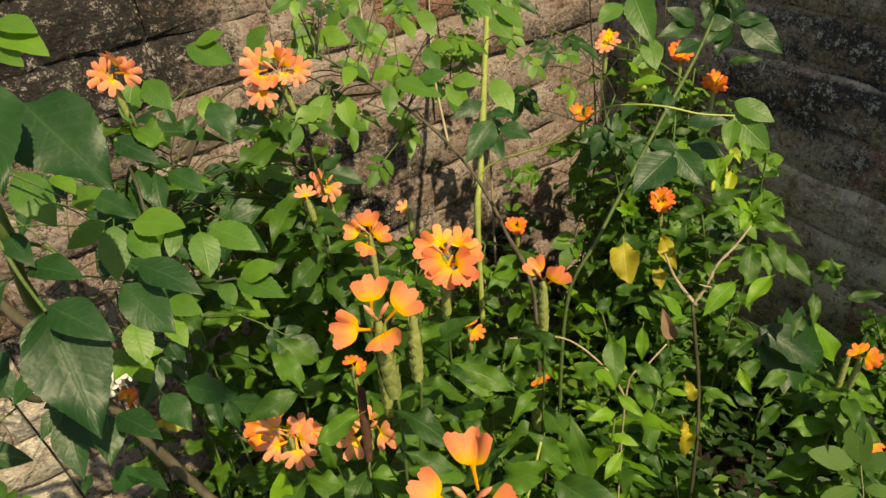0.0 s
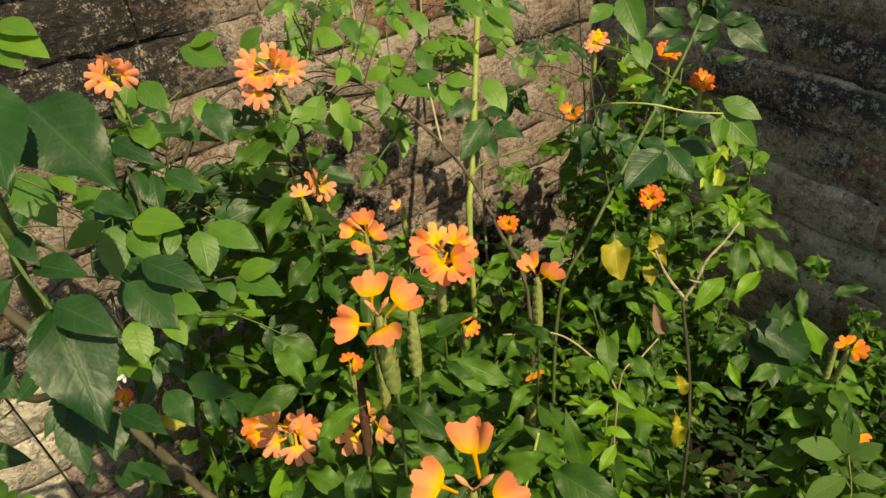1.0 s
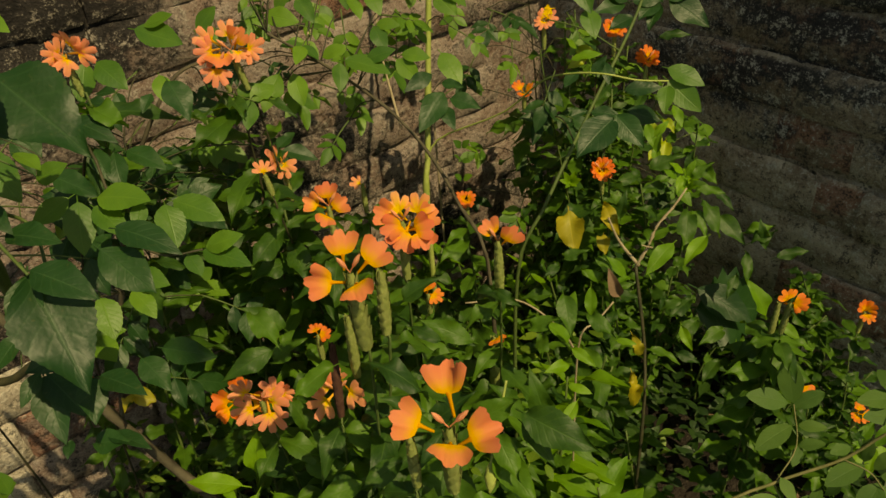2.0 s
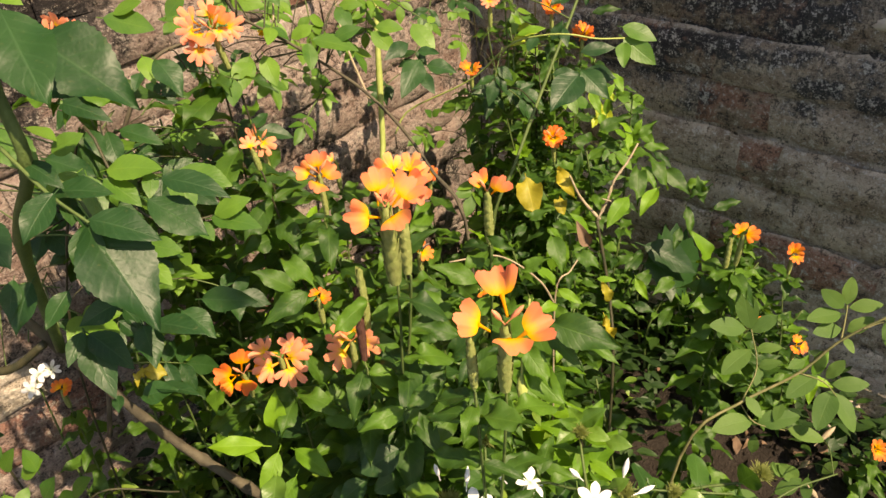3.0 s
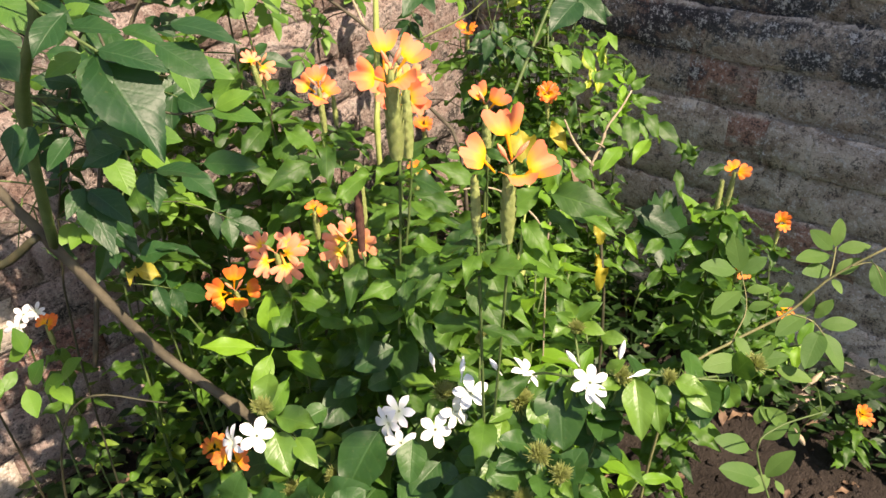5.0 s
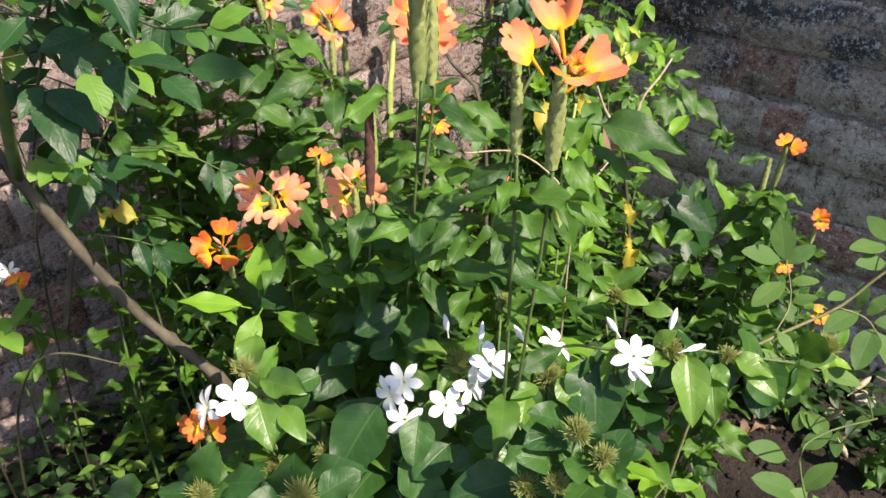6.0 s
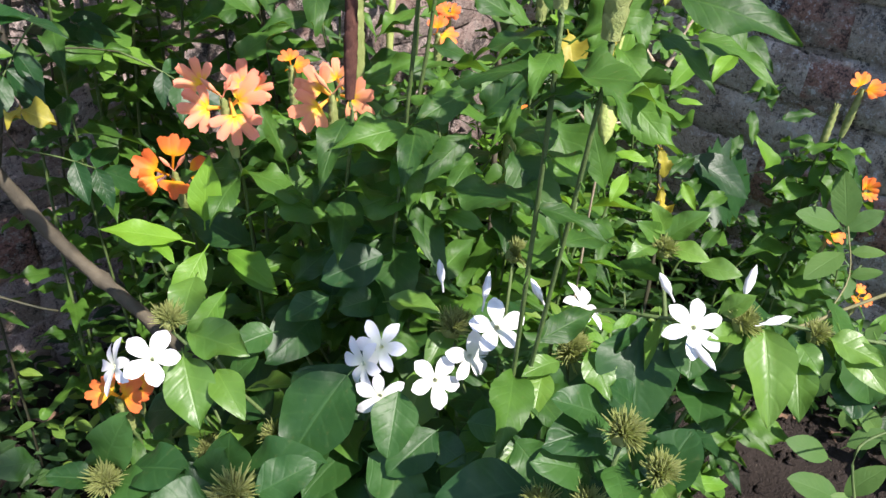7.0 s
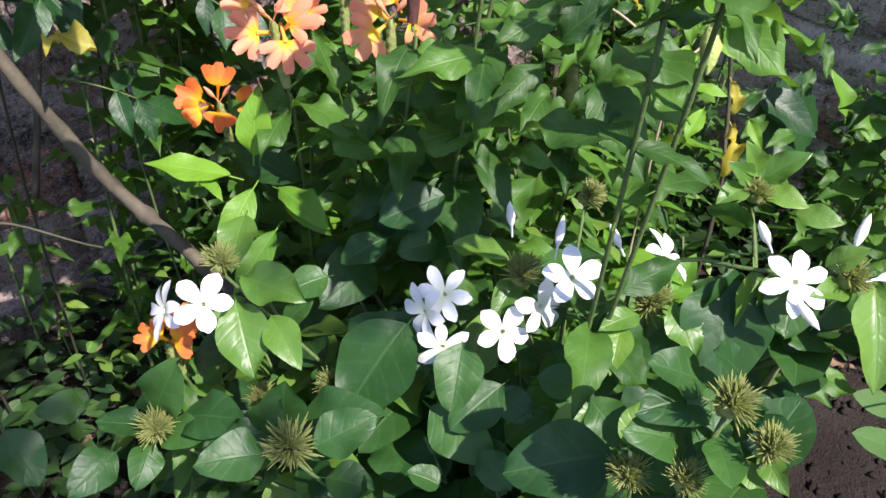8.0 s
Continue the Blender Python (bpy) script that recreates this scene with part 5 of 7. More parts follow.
put_leaf(rose, ROSE, (0.301, 0.843, 1.064), (0.299, 0.799, 1.028), (-0.2, -0.6, 0.8))
put_leaf(rose, ROSE, (0.280, 0.848, 1.054), (0.260, 0.833, 1.041), (-0.1, -0.6, 0.8))
put_leaf(young_rose, ROSE_L, (0.091, 0.772, 1.082), (0.103, 0.719, 1.044), (-0.0, -0.6, 0.8))
put_leaf(young_rose, ROSE_L, (0.118, 0.753, 1.077), (0.128, 0.721, 1.066), (-0.0, -0.6, 0.8))
put_leaf(young_rose, ROSE_L, (0.123, 0.731, 1.054), (0.150, 0.710, 1.069), (-0.0, -0.6, 0.8))
put_leaf(young_rose, ROSE_L, (0.146, 0.757, 1.014), (0.104, 0.754, 1.001), (-0.0, -0.6, 0.8))
put_leaf(young_rose, ROSE_L, (0.151, 0.750, 1.010), (0.133, 0.714, 0.971), (-0.0, -0.6, 0.8))
put_leaf(young_rose, ROSE_L, (0.162, 0.739, 1.004), (0.174, 0.697, 0.981), (-0.1, -0.5, 0.8))
put_leaf(young_rose, ROSE_L, (0.201, 0.714, 1.002), (0.183, 0.695, 0.986), (-0.1, -0.5, 0.8))
put_leaf(young_rose, ROSE_L, (0.219, 0.700, 0.998), (0.208, 0.665, 0.966), (-0.1, -0.5, 0.8))
put_leaf(young_rose, ROSE_L, (0.169, 0.741, 1.012), (0.207, 0.698, 1.009), (-0.1, -0.6, 0.8))
put_leaf(young_rose, ROSE_L, (0.234, 0.723, 0.986), (0.265, 0.674, 0.969), (-0.1, -0.5, 0.8))
put_leaf(young_rose, ROSE_L, (0.237, 0.685, 0.939), (0.268, 0.640, 0.927), (-0.1, -0.5, 0.9))
put_leaf(young_rose, ROSE_L, (0.241, 0.684, 0.941), (0.274, 0.658, 0.955), (-0.1, -0.5, 0.9))
put_leaf(young_rose, ROSE_L, (0.223, 0.692, 0.938), (0.223, 0.665, 0.924), (-0.1, -0.5, 0.9))
put_leaf(young_rose, ROSE_L, (0.133, 0.726, 0.912), (0.126, 0.689, 0.881), (-0.0, -0.5, 0.9))
put_leaf(young_rose, ROSE_L, (0.162, 0.710, 0.914), (0.168, 0.674, 0.894), (-0.1, -0.5, 0.9))
put_leaf(young_rose, ROSE_L, (0.172, 0.715, 0.928), (0.193, 0.680, 0.920), (-0.1, -0.5, 0.9))
put_leaf(young_rose, ROSE_L, (0.244, 0.944, 1.077), (0.218, 0.914, 1.040), (-0.1, -0.6, 0.8))
put_leaf(young_rose, ROSE_L, (0.255, 0.937, 1.076), (0.268, 0.892, 1.050), (-0.1, -0.6, 0.8))
put_leaf(young_rose, ROSE_L, (0.307, 0.890, 1.056), (0.298, 0.858, 1.031), (-0.2, -0.6, 0.8))
put_leaf(young_rose, ROSE_L, (0.126, 0.789, 1.201), (0.152, 0.743, 1.184), (-0.0, -0.7, 0.7))
put_leaf(young_rose, ROSE_L, (0.127, 0.795, 1.209), (0.151, 0.757, 1.201), (-0.0, -0.7, 0.7))
put_leaf(young_rose, ROSE_L, (0.114, 0.791, 1.195), (0.131, 0.752, 1.178), (-0.0, -0.7, 0.7))
# yellowing leaves and pale shoot tips on the corner plant
put_leaf(corner, YELLOWING, (1.101, 0.77, 0.749), (1.091, 0.742, 0.722), (-0.5, -0.6, 0.5))
put_leaf(corner, YELLOWING, (1.117, 0.75, 0.751), (1.113, 0.722, 0.735), (-0.5, -0.6, 0.5))
put_leaf(corner, YELLOWING, (1.105, 0.745, 0.727), (1.082, 0.739, 0.707), (-0.5, -0.6, 0.5))
put_leaf(corner, YELLOWING, (1.09, 0.745, 0.703), (1.069, 0.74, 0.689), (-0.5, -0.6, 0.5))
put_leaf(corner, YELLOWING, (1.106, 0.734, 0.717), (1.081, 0.719, 0.684), (-0.5, -0.6, 0.5))
put_leaf(corner, YELLOWING, (1.054, 0.908, 0.862), (1.071, 0.869, 0.856), (-0.5, -0.6, 0.5))
put_leaf(corner, YELLOWING, (1.064, 0.891, 0.852), (1.028, 0.905, 0.836), (-0.5, -0.6, 0.5))
put_leaf(corner, CROSS_Y, (1.094, 0.666, 0.673), (1.098, 0.649, 0.693), (-0.5, -0.6, 0.6))
put_leaf(corner, CROSS_Y, (1.094, 0.666, 0.673), (1.09, 0.645, 0.678), (-0.5, -0.6, 0.6))
put_leaf(corner, CROSS_Y, (1.094, 0.666, 0.673), (1.077, 0.658, 0.671), (-0.5, -0.6, 0.6))
put_leaf(corner, CROSS_Y, (1.094, 0.666, 0.673), (1.073, 0.674, 0.68), (-0.5, -0.6, 0.6))
put_leaf(corner, CROSS_Y, (1.094, 0.666, 0.673), (1.081, 0.677, 0.694), (-0.5, -0.6, 0.6))
put_leaf(corner, CROSS_Y, (1.094, 0.666, 0.673), (1.094, 0.664, 0.701), (-0.5, -0.6, 0.6))
put_leaf(corner, CROSS_Y, (1.084, 0.663, 0.656), (1.075, 0.672, 0.681), (-0.5, -0.6, 0.6))
put_leaf(corner, CROSS_Y, (1.084, 0.663, 0.656), (1.086, 0.656, 0.682), (-0.5, -0.6, 0.6))
put_leaf(corner, CROSS_Y, (1.084, 0.663, 0.656), (1.086, 0.643, 0.67), (-0.5, -0.6, 0.6))
put_leaf(corner, CROSS_Y, (1.084, 0.663, 0.656), (1.075, 0.646, 0.657), (-0.5, -0.6, 0.6))
put_leaf(corner, CROSS_Y, (1.084, 0.663, 0.656), (1.064, 0.661, 0.656), (-0.5, -0.6, 0.6))
put_leaf(corner, CROSS_Y, (1.084, 0.663, 0.656), (1.064, 0.675, 0.667), (-0.5, -0.6, 0.6))
put_leaf(corner, CROSS_Y, (0.958, 0.827, 0.656), (0.948, 0.835, 0.681), (-0.5, -0.6, 0.6))
put_leaf(corner, CROSS_Y, (0.958, 0.827, 0.656), (0.963, 0.82, 0.683), (-0.5, -0.6, 0.6))
put_leaf(corner, CROSS_Y, (0.958, 0.827, 0.656), (0.965, 0.805, 0.67), (-0.5, -0.6, 0.6))
put_leaf(corner, CROSS_Y, (0.958, 0.827, 0.656), (0.953, 0.807, 0.657), (-0.5, -0.6, 0.6))
put_leaf(corner, CROSS_Y, (0.958, 0.827, 0.656), (0.938, 0.822, 0.655), (-0.5, -0.6, 0.6))
put_leaf(corner, CROSS_Y, (0.958, 0.827, 0.656), (0.936, 0.836, 0.668), (-0.5, -0.6, 0.6))
put_leaf(climber, ROSE_L, (0.341, 1.048, 1.068), (0.380, 0.992, 1.049), (-0.2, -0.6, 0.8))
put_leaf(climber, ROSE_L, (0.406, 1.001, 1.058), (0.435, 0.989, 1.086), (-0.2, -0.6, 0.8))
put_leaf(climber, ROSE_L, (0.352, 1.042, 1.070), (0.385, 1.016, 1.083), (-0.2, -0.6, 0.8))
put_leaf(climber, ROSE_L, (0.482, 0.942, 0.988), (0.439, 0.922, 0.951), (-0.2, -0.6, 0.8))
put_leaf(climber, ROSE_L, (0.499, 0.931, 0.986), (0.487, 0.894, 0.952), (-0.3, -0.5, 0.8))
put_leaf(climber, ROSE_L, (0.565, 0.897, 0.995), (0.603, 0.843, 0.977), (-0.3, -0.5, 0.8))
put_leaf(climber, ROSE_L, (0.557, 0.900, 0.992), (0.535, 0.873, 0.963), (-0.3, -0.5, 0.8))
put_leaf(climber, ROSE_L, (0.541, 0.916, 1.001), (0.568, 0.895, 1.016), (-0.3, -0.5, 0.8))
put_leaf(climber, ROSE_L, (0.590, 0.880, 0.992), (0.622, 0.853, 1.004), (-0.3, -0.5, 0.8))
put_leaf(climber, ROSE_L, (0.497, 1.012, 1.052), (0.473, 0.995, 1.033), (-0.2, -0.6, 0.8))
put_leaf(climber, ROSE_L, (0.509, 1.004, 1.052), (0.539, 0.961, 1.041), (-0.3, -0.6, 0.8))
put_leaf(climber, ROSE_L, (0.524, 0.998, 1.056), (0.543, 0.989, 1.080), (-0.3, -0.6, 0.8))
put_leaf(climber, ROSE_L, (0.556, 0.988, 1.067), (0.555, 0.949, 1.038), (-0.3, -0.6, 0.8))
put_leaf(climber, ROSE_L, (0.630, 0.956, 1.083), (0.626, 0.925, 1.062), (-0.3, -0.6, 0.8))
put_leaf(climber, ROSE_L, (0.641, 0.936, 1.067), (0.635, 0.900, 1.038), (-0.3, -0.5, 0.8))
put_leaf(climber, ROSE_L, (0.617, 0.946, 1.061), (0.610, 0.914, 1.036), (-0.3, -0.6, 0.8))
put_leaf(climber, ROSE_L, (0.627, 0.910, 1.023), (0.621, 0.875, 0.995), (-0.3, -0.5, 0.8))
put_leaf(climber, ROSE_L, (0.632, 0.909, 1.025), (0.652, 0.879, 1.024), (-0.3, -0.5, 0.8))
put_leaf(climber, ROSE_L, (0.701, 0.907, 1.076), (0.711, 0.866, 1.053), (-0.4, -0.5, 0.8))
put_leaf(climber, ROSE_L, (0.718, 0.878, 1.052), (0.724, 0.838, 1.027), (-0.4, -0.5, 0.8))
put_leaf(climber, ROSE_L, (0.730, 0.879, 1.061), (0.740, 0.836, 1.036), (-0.4, -0.5, 0.8))
put_leaf(climber, ROSE, (0.567, 0.681, 1.008), (0.517, 0.669, 0.976), (-0.3, -0.5, 0.8))
put_leaf(climber, ROSE, (0.571, 0.673, 1.001), (0.589, 0.638, 0.992), (-0.4, -0.5, 0.8))
put_leaf(climber, ROSE, (0.559, 0.675, 0.994), (0.553, 0.645, 0.974), (-0.3, -0.5, 0.8))
put_leaf(climber, ROSE, (0.564, 0.698, 1.027), (0.522, 0.699, 1.018), (-0.3, -0.5, 0.8))
put_leaf(climber, ROSE, (0.570, 0.686, 1.017), (0.583, 0.660, 1.015), (-0.4, -0.5, 0.8))
put_leaf(climber, ROSE_L, (0.554, 0.753, 1.035), (0.560, 0.716, 1.014), (-0.3, -0.5, 0.8))
put_leaf(climber, ROSE_L, (0.562, 0.752, 1.040), (0.582, 0.720, 1.036), (-0.3, -0.5, 0.8))
put_leaf(climber, ROSE_L, (0.602, 0.724, 1.036), (0.598, 0.684, 1.004), (-0.4, -0.5, 0.8))
put_leaf(climber, ROSE_L, (0.630, 0.733, 0.890), (0.619, 0.735, 0.905), (-0.3, -0.4, 0.8))
put_leaf(climber, ROSE_L, (0.631, 0.732, 0.890), (0.638, 0.722, 0.903), (-0.3, -0.4, 0.8))
put_leaf(climber, ROSE_L, (0.624, 0.726, 0.876), (0.611, 0.726, 0.888), (-0.3, -0.4, 0.8))
put_leaf(climber, ROSE_L, (0.625, 0.725, 0.876), (0.626, 0.709, 0.878), (-0.3, -0.4, 0.8))
put_leaf(climber, ROSE_L, (0.613, 0.715, 0.854), (0.601, 0.715, 0.866), (-0.3, -0.4, 0.8))
put_leaf(climber, ROSE_L, (0.615, 0.714, 0.854), (0.621, 0.700, 0.863), (-0.3, -0.4, 0.8))
put_leaf(climber, ROSE_L, (0.702, 0.603, 1.137), (0.690, 0.560, 1.095), (-0.5, -0.4, 0.8))
put_leaf(climber, ROSE_L, (0.697, 0.573, 1.096), (0.682, 0.546, 1.071), (-0.5, -0.4, 0.8))
put_leaf(climber, ROSE_L, (0.687, 0.604, 1.128), (0.650, 0.601, 1.117), (-0.5, -0.5, 0.8))
put_leaf(climber, ROSE, (0.695, 0.524, 0.978), (0.630, 0.523, 0.950), (-0.4, -0.4, 0.8))
put_leaf(climber, ROSE, (0.698, 0.524, 0.981), (0.701, 0.482, 0.951), (-0.4, -0.3, 0.8))
put_leaf(climber, ROSE_L, (0.774, 0.510, 1.003), (0.782, 0.465, 0.973), (-0.5, -0.3, 0.8))
put_leaf(climber, ROSE_L, (0.771, 0.508, 0.998), (0.744, 0.490, 0.976), (-0.5, -0.3, 0.8))
put_leaf(climber, ROSE_L, (0.780, 0.516, 1.015), (0.798, 0.475, 0.998), (-0.5, -0.3, 0.8))
put_leaf(climber, ROSE, (0.788, 0.584, 0.965), (0.822, 0.549, 0.967), (-0.5, -0.4, 0.8))
put_leaf(climber, ROSE, (0.781, 0.572, 0.943), (0.801, 0.533, 0.932), (-0.5, -0.3, 0.8))
put_leaf(climber, ROSE, (0.740, 0.598, 0.946), (0.762, 0.566, 0.943), (-0.4, -0.4, 0.8))
put_leaf(climber, ROSE, (0.761, 0.616, 0.985), (0.778, 0.608, 1.009), (-0.5, -0.4, 0.8))
put_leaf(climber, ROSE, (0.781, 0.613, 0.997), (0.764, 0.591, 0.977), (-0.5, -0.4, 0.8))
put_leaf(climber, ROSE, (0.747, 0.630, 0.991), (0.716, 0.623, 0.981), (-0.4, -0.4, 0.8))
put_leaf(climber, ROSE, (1.062, 0.811, 0.962), (1.001, 0.828, 0.959), (-0.5, -0.4, 0.8))
put_leaf(climber, ROSE, (1.068, 0.810, 0.966), (1.030, 0.840, 0.996), (-0.5, -0.4, 0.8))
put_leaf(climber, ROSE, (1.065, 0.794, 0.943), (1.012, 0.801, 0.933), (-0.5, -0.4, 0.8))
put_leaf(climber, ROSE, (1.075, 0.805, 0.965), (1.111, 0.769, 0.967), (-0.5, -0.4, 0.8))
put_leaf(climber, ROSE, (1.110, 0.778, 0.957), (1.067, 0.762, 0.924), (-0.5, -0.4, 0.8))
put_leaf(climber, ROSE, (1.111, 0.781, 0.961), (1.059, 0.779, 0.941), (-0.5, -0.4, 0.8))
put_leaf(climber, ROSE, (1.128, 0.771, 0.962), (1.155, 0.705, 0.920), (-0.5, -0.4, 0.8))
put_leaf(climber, ROSE, (1.122, 0.777, 0.965), (1.158, 0.740, 0.967), (-0.5, -0.4, 0.8))
put_leaf(climber, ROSE, (1.118, 0.782, 0.968), (1.137, 0.770, 0.989), (-0.5, -0.4, 0.8))
put_leaf(corner, CROSS_Y, (1.012, 0.710, 0.795), (0.996, 0.677, 0.763), (-0.5, -0.3, 0.8))
put_leaf(corner, CROSS_Y, (1.008, 0.684, 0.760), (0.988, 0.665, 0.742), (-0.4, -0.3, 0.8))
put_leaf(corner, CROSS_Y, (1.061, 0.696, 0.815), (1.049, 0.665, 0.788), (-0.5, -0.3, 0.8))
put_leaf(corner, CROSS_Y, (0.951, 0.826, 0.896), (0.990, 0.792, 0.903), (-0.5, -0.4, 0.8))
put_leaf(corner, CROSS_Y, (0.965, 0.828, 0.910), (0.949, 0.838, 0.931), (-0.5, -0.4, 0.8))
put_leaf(corner, YELLOW, (0.858, 0.740, 0.680), (0.830, 0.699, 0.628), (-0.4, -0.3, 0.9))
put_leaf(corner, YELLOW, (0.912, 0.708, 0.681), (0.903, 0.666, 0.642), (-0.4, -0.3, 0.9))
put_leaf(corner, YELLOW, (0.890, 0.689, 0.640), (0.870, 0.668, 0.619), (-0.4, -0.3, 0.9))
put_leaf(corner, ROSE, (1.089, 0.618, 0.452), (1.141, 0.523, 0.393), (-0.4, -0.2, 0.9))
put_leaf(corner, CROSS, (1.173, 0.815, 0.873), (1.213, 0.776, 0.876), (-0.5, -0.4, 0.8))
put_leaf(corner, CROSS, (1.143, 0.644, 0.633), (1.147, 0.603, 0.606), (-0.5, -0.3, 0.8))
put_leaf(corner, CROSS, (1.158, 0.581, 0.565), (1.199, 0.547, 0.575), (-0.5, -0.2, 0.9))
put_leaf(corner, CROSS, (1.137, 0.688, 0.684), (1.090, 0.668, 0.645), (-0.5, -0.3, 0.8))
put_leaf(corner, CROSS, (1.141, 0.678, 0.675), (1.141, 0.640, 0.648), (-0.5, -0.3, 0.8))
put_leaf(spray, SPRAY, (0.828, 0.297, 0.579), (0.838, 0.324, 0.640), (-0.5, -0.1, 0.9))
put_leaf(spray, SPRAY, (0.823, 0.302, 0.579), (0.780, 0.341, 0.595), (-0.5, -0.2, 0.9))
put_leaf(spray, SPRAY, (0.826, 0.295, 0.575), (0.853, 0.270, 0.601), (-0.5, -0.1, 0.9))
put_leaf(spray, SPRAY, (0.820, 0.280, 0.554), (0.836, 0.249, 0.561), (-0.5, -0.1, 0.9))
put_leaf(spray, SPRAY, (0.814, 0.286, 0.553), (0.759, 0.303, 0.533), (-0.4, -0.1, 0.9))
put_leaf(spray, SPRAY, (0.809, 0.269, 0.531), (0.827, 0.242, 0.543), (-0.4, -0.1, 0.9))
put_leaf(spray, SPRAY, (0.811, 0.267, 0.531), (0.784, 0.260, 0.516), (-0.4, -0.1, 0.9))
put_leaf(spray, SPRAY, (0.890, 0.192, 0.592), (0.850, 0.218, 0.597), (-0.5, -0.1, 0.9))
put_leaf(spray, SPRAY, (0.900, 0.199, 0.610), (0.853, 0.231, 0.613), (-0.5, -0.1, 0.9))
put_leaf(spray, SPRAY, (0.906, 0.199, 0.617), (0.886, 0.230, 0.649), (-0.5, -0.1, 0.9))
put_leaf(spray, SPRAY, (0.911, 0.197, 0.620), (0.924, 0.203, 0.661), (-0.5, -0.1, 0.9))
put_leaf(spray, SPRAY, (0.912, 0.193, 0.616), (0.935, 0.156, 0.625), (-0.5, -0.1, 0.9))
put_leaf(spray, SPRAY, (0.894, 0.184, 0.588), (0.918, 0.159, 0.610), (-0.5, -0.1, 0.9))
put_leaf(spray, SPRAY, (0.887, 0.184, 0.581), (0.875, 0.164, 0.569), (-0.5, -0.1, 0.9))
put_leaf(spray, SPRAY, (0.937, 0.147, 0.596), (0.916, 0.116, 0.563), (-0.5, -0.1, 0.9))
put_leaf(spray, SPRAY, (0.826, 0.213, 0.563), (0.796, 0.225, 0.564), (-0.5, -0.1, 0.9))
put_leaf(spray, SPRAY, (0.830, 0.194, 0.548), (0.840, 0.197, 0.582), (-0.5, -0.1, 0.9))
put_leaf(spray, SPRAY, (0.835, 0.182, 0.540), (0.855, 0.168, 0.569), (-0.5, -0.1, 0.9))
put_leaf(spray, SPRAY, (0.828, 0.193, 0.544), (0.775, 0.213, 0.529), (-0.4, -0.1, 0.9))
put_leaf(spray, SPRAY, (0.837, 0.172, 0.532), (0.862, 0.131, 0.538), (-0.5, -0.1, 0.9))
put_leaf(spray, SPRAY, (0.833, 0.169, 0.525), (0.782, 0.165, 0.488), (-0.4, -0.1, 0.9))
put_leaf(spray, SPRAY, (0.834, 0.165, 0.522), (0.816, 0.124, 0.482), (-0.4, -0.1, 0.9))
put_leaf(spray, SPRAY, (0.762, 0.263, 0.510), (0.754, 0.233, 0.491), (-0.4, -0.1, 0.9))
put_leaf(spray, SPRAY, (0.753, 0.245, 0.481), (0.698, 0.281, 0.481), (-0.4, -0.1, 0.9))
put_leaf(spray, SPRAY, (0.756, 0.237, 0.477), (0.792, 0.192, 0.491), (-0.4, -0.1, 0.9))
put_leaf(spray, SPRAY, (0.793, 0.221, 0.500), (0.764, 0.217, 0.487), (-0.4, -0.1, 0.9))
put_leaf(spray, SPRAY, (0.781, 0.201, 0.467), (0.799, 0.154, 0.459), (-0.4, -0.1, 0.9))
put_leaf(spray2, SPRAY, (0.740, 0.201, 0.334), (0.702, 0.244, 0.358), (-0.4, -0.1, 0.9))
put_leaf(spray2, SPRAY, (0.764, 0.205, 0.365), (0.771, 0.207, 0.399), (-0.5, -0.1, 0.9))
put_leaf(spray2, SPRAY, (0.760, 0.191, 0.347), (0.788, 0.166, 0.374), (-0.5, -0.1, 0.9))
put_leaf(spray2, SPRAY, (0.732, 0.169, 0.291), (0.687, 0.224, 0.319), (-0.4, -0.1, 0.9))
put_leaf(spray2, SPRAY, (0.738, 0.169, 0.298), (0.776, 0.145, 0.338), (-0.4, -0.0, 0.9))
put_leaf(spray2, SPRAY, (0.743, 0.164, 0.298), (0.701, 0.177, 0.287), (-0.4, -0.1, 0.9))
put_leaf(spray2, SPRAY, (0.745, 0.155, 0.292), (0.736, 0.136, 0.283), (-0.4, -0.0, 0.9))
put_leaf(spray2, SPRAY, (0.785, 0.185, 0.369), (0.768, 0.208, 0.395), (-0.5, -0.1, 0.9))
put_leaf(spray2, SPRAY, (0.792, 0.172, 0.363), (0.775, 0.200, 0.396), (-0.5, -0.1, 0.9))
put_leaf(spray2, SPRAY, (0.804, 0.162, 0.366), (0.777, 0.150, 0.344), (-0.5, -0.0, 0.9))
put_leaf(spray2, SPRAY, (0.820, 0.148, 0.370), (0.835, 0.134, 0.394), (-0.5, -0.0, 0.9))
put_leaf(spray2, SPRAY, (0.765, 0.238, 0.402), (0.771, 0.242, 0.435), (-0.5, -0.1, 0.9))
put_leaf(jasmine, JAS, (0.318, 0.277, 0.729), (0.283, 0.247, 0.681), (-0.4, -0.2, 0.9))
put_leaf(jasmine, JAS, (0.336, 0.243, 0.712), (0.320, 0.223, 0.695), (-0.4, -0.2, 0.9))
put_leaf(jasmine, JAS, (0.338, 0.220, 0.691), (0.314, 0.217, 0.682), (-0.4, -0.2, 0.9))
put_leaf(jasmine, JAS, (0.405, 0.170, 0.713), (0.380, 0.156, 0.693), (-0.5, -0.1, 0.9))
put_leaf(jasmine, JAS, (0.331, 0.261, 0.725), (0.312, 0.252, 0.716), (-0.4, -0.2, 0.9))
put_leaf(jasmine, JAS_Y, (0.347, 0.213, 0.748), (0.318, 0.185, 0.708), (-0.4, -0.1, 0.9))
put_leaf(jasmine, JAS_Y, (0.355, 0.193, 0.736), (0.332, 0.174, 0.712), (-0.5, -0.1, 0.9))
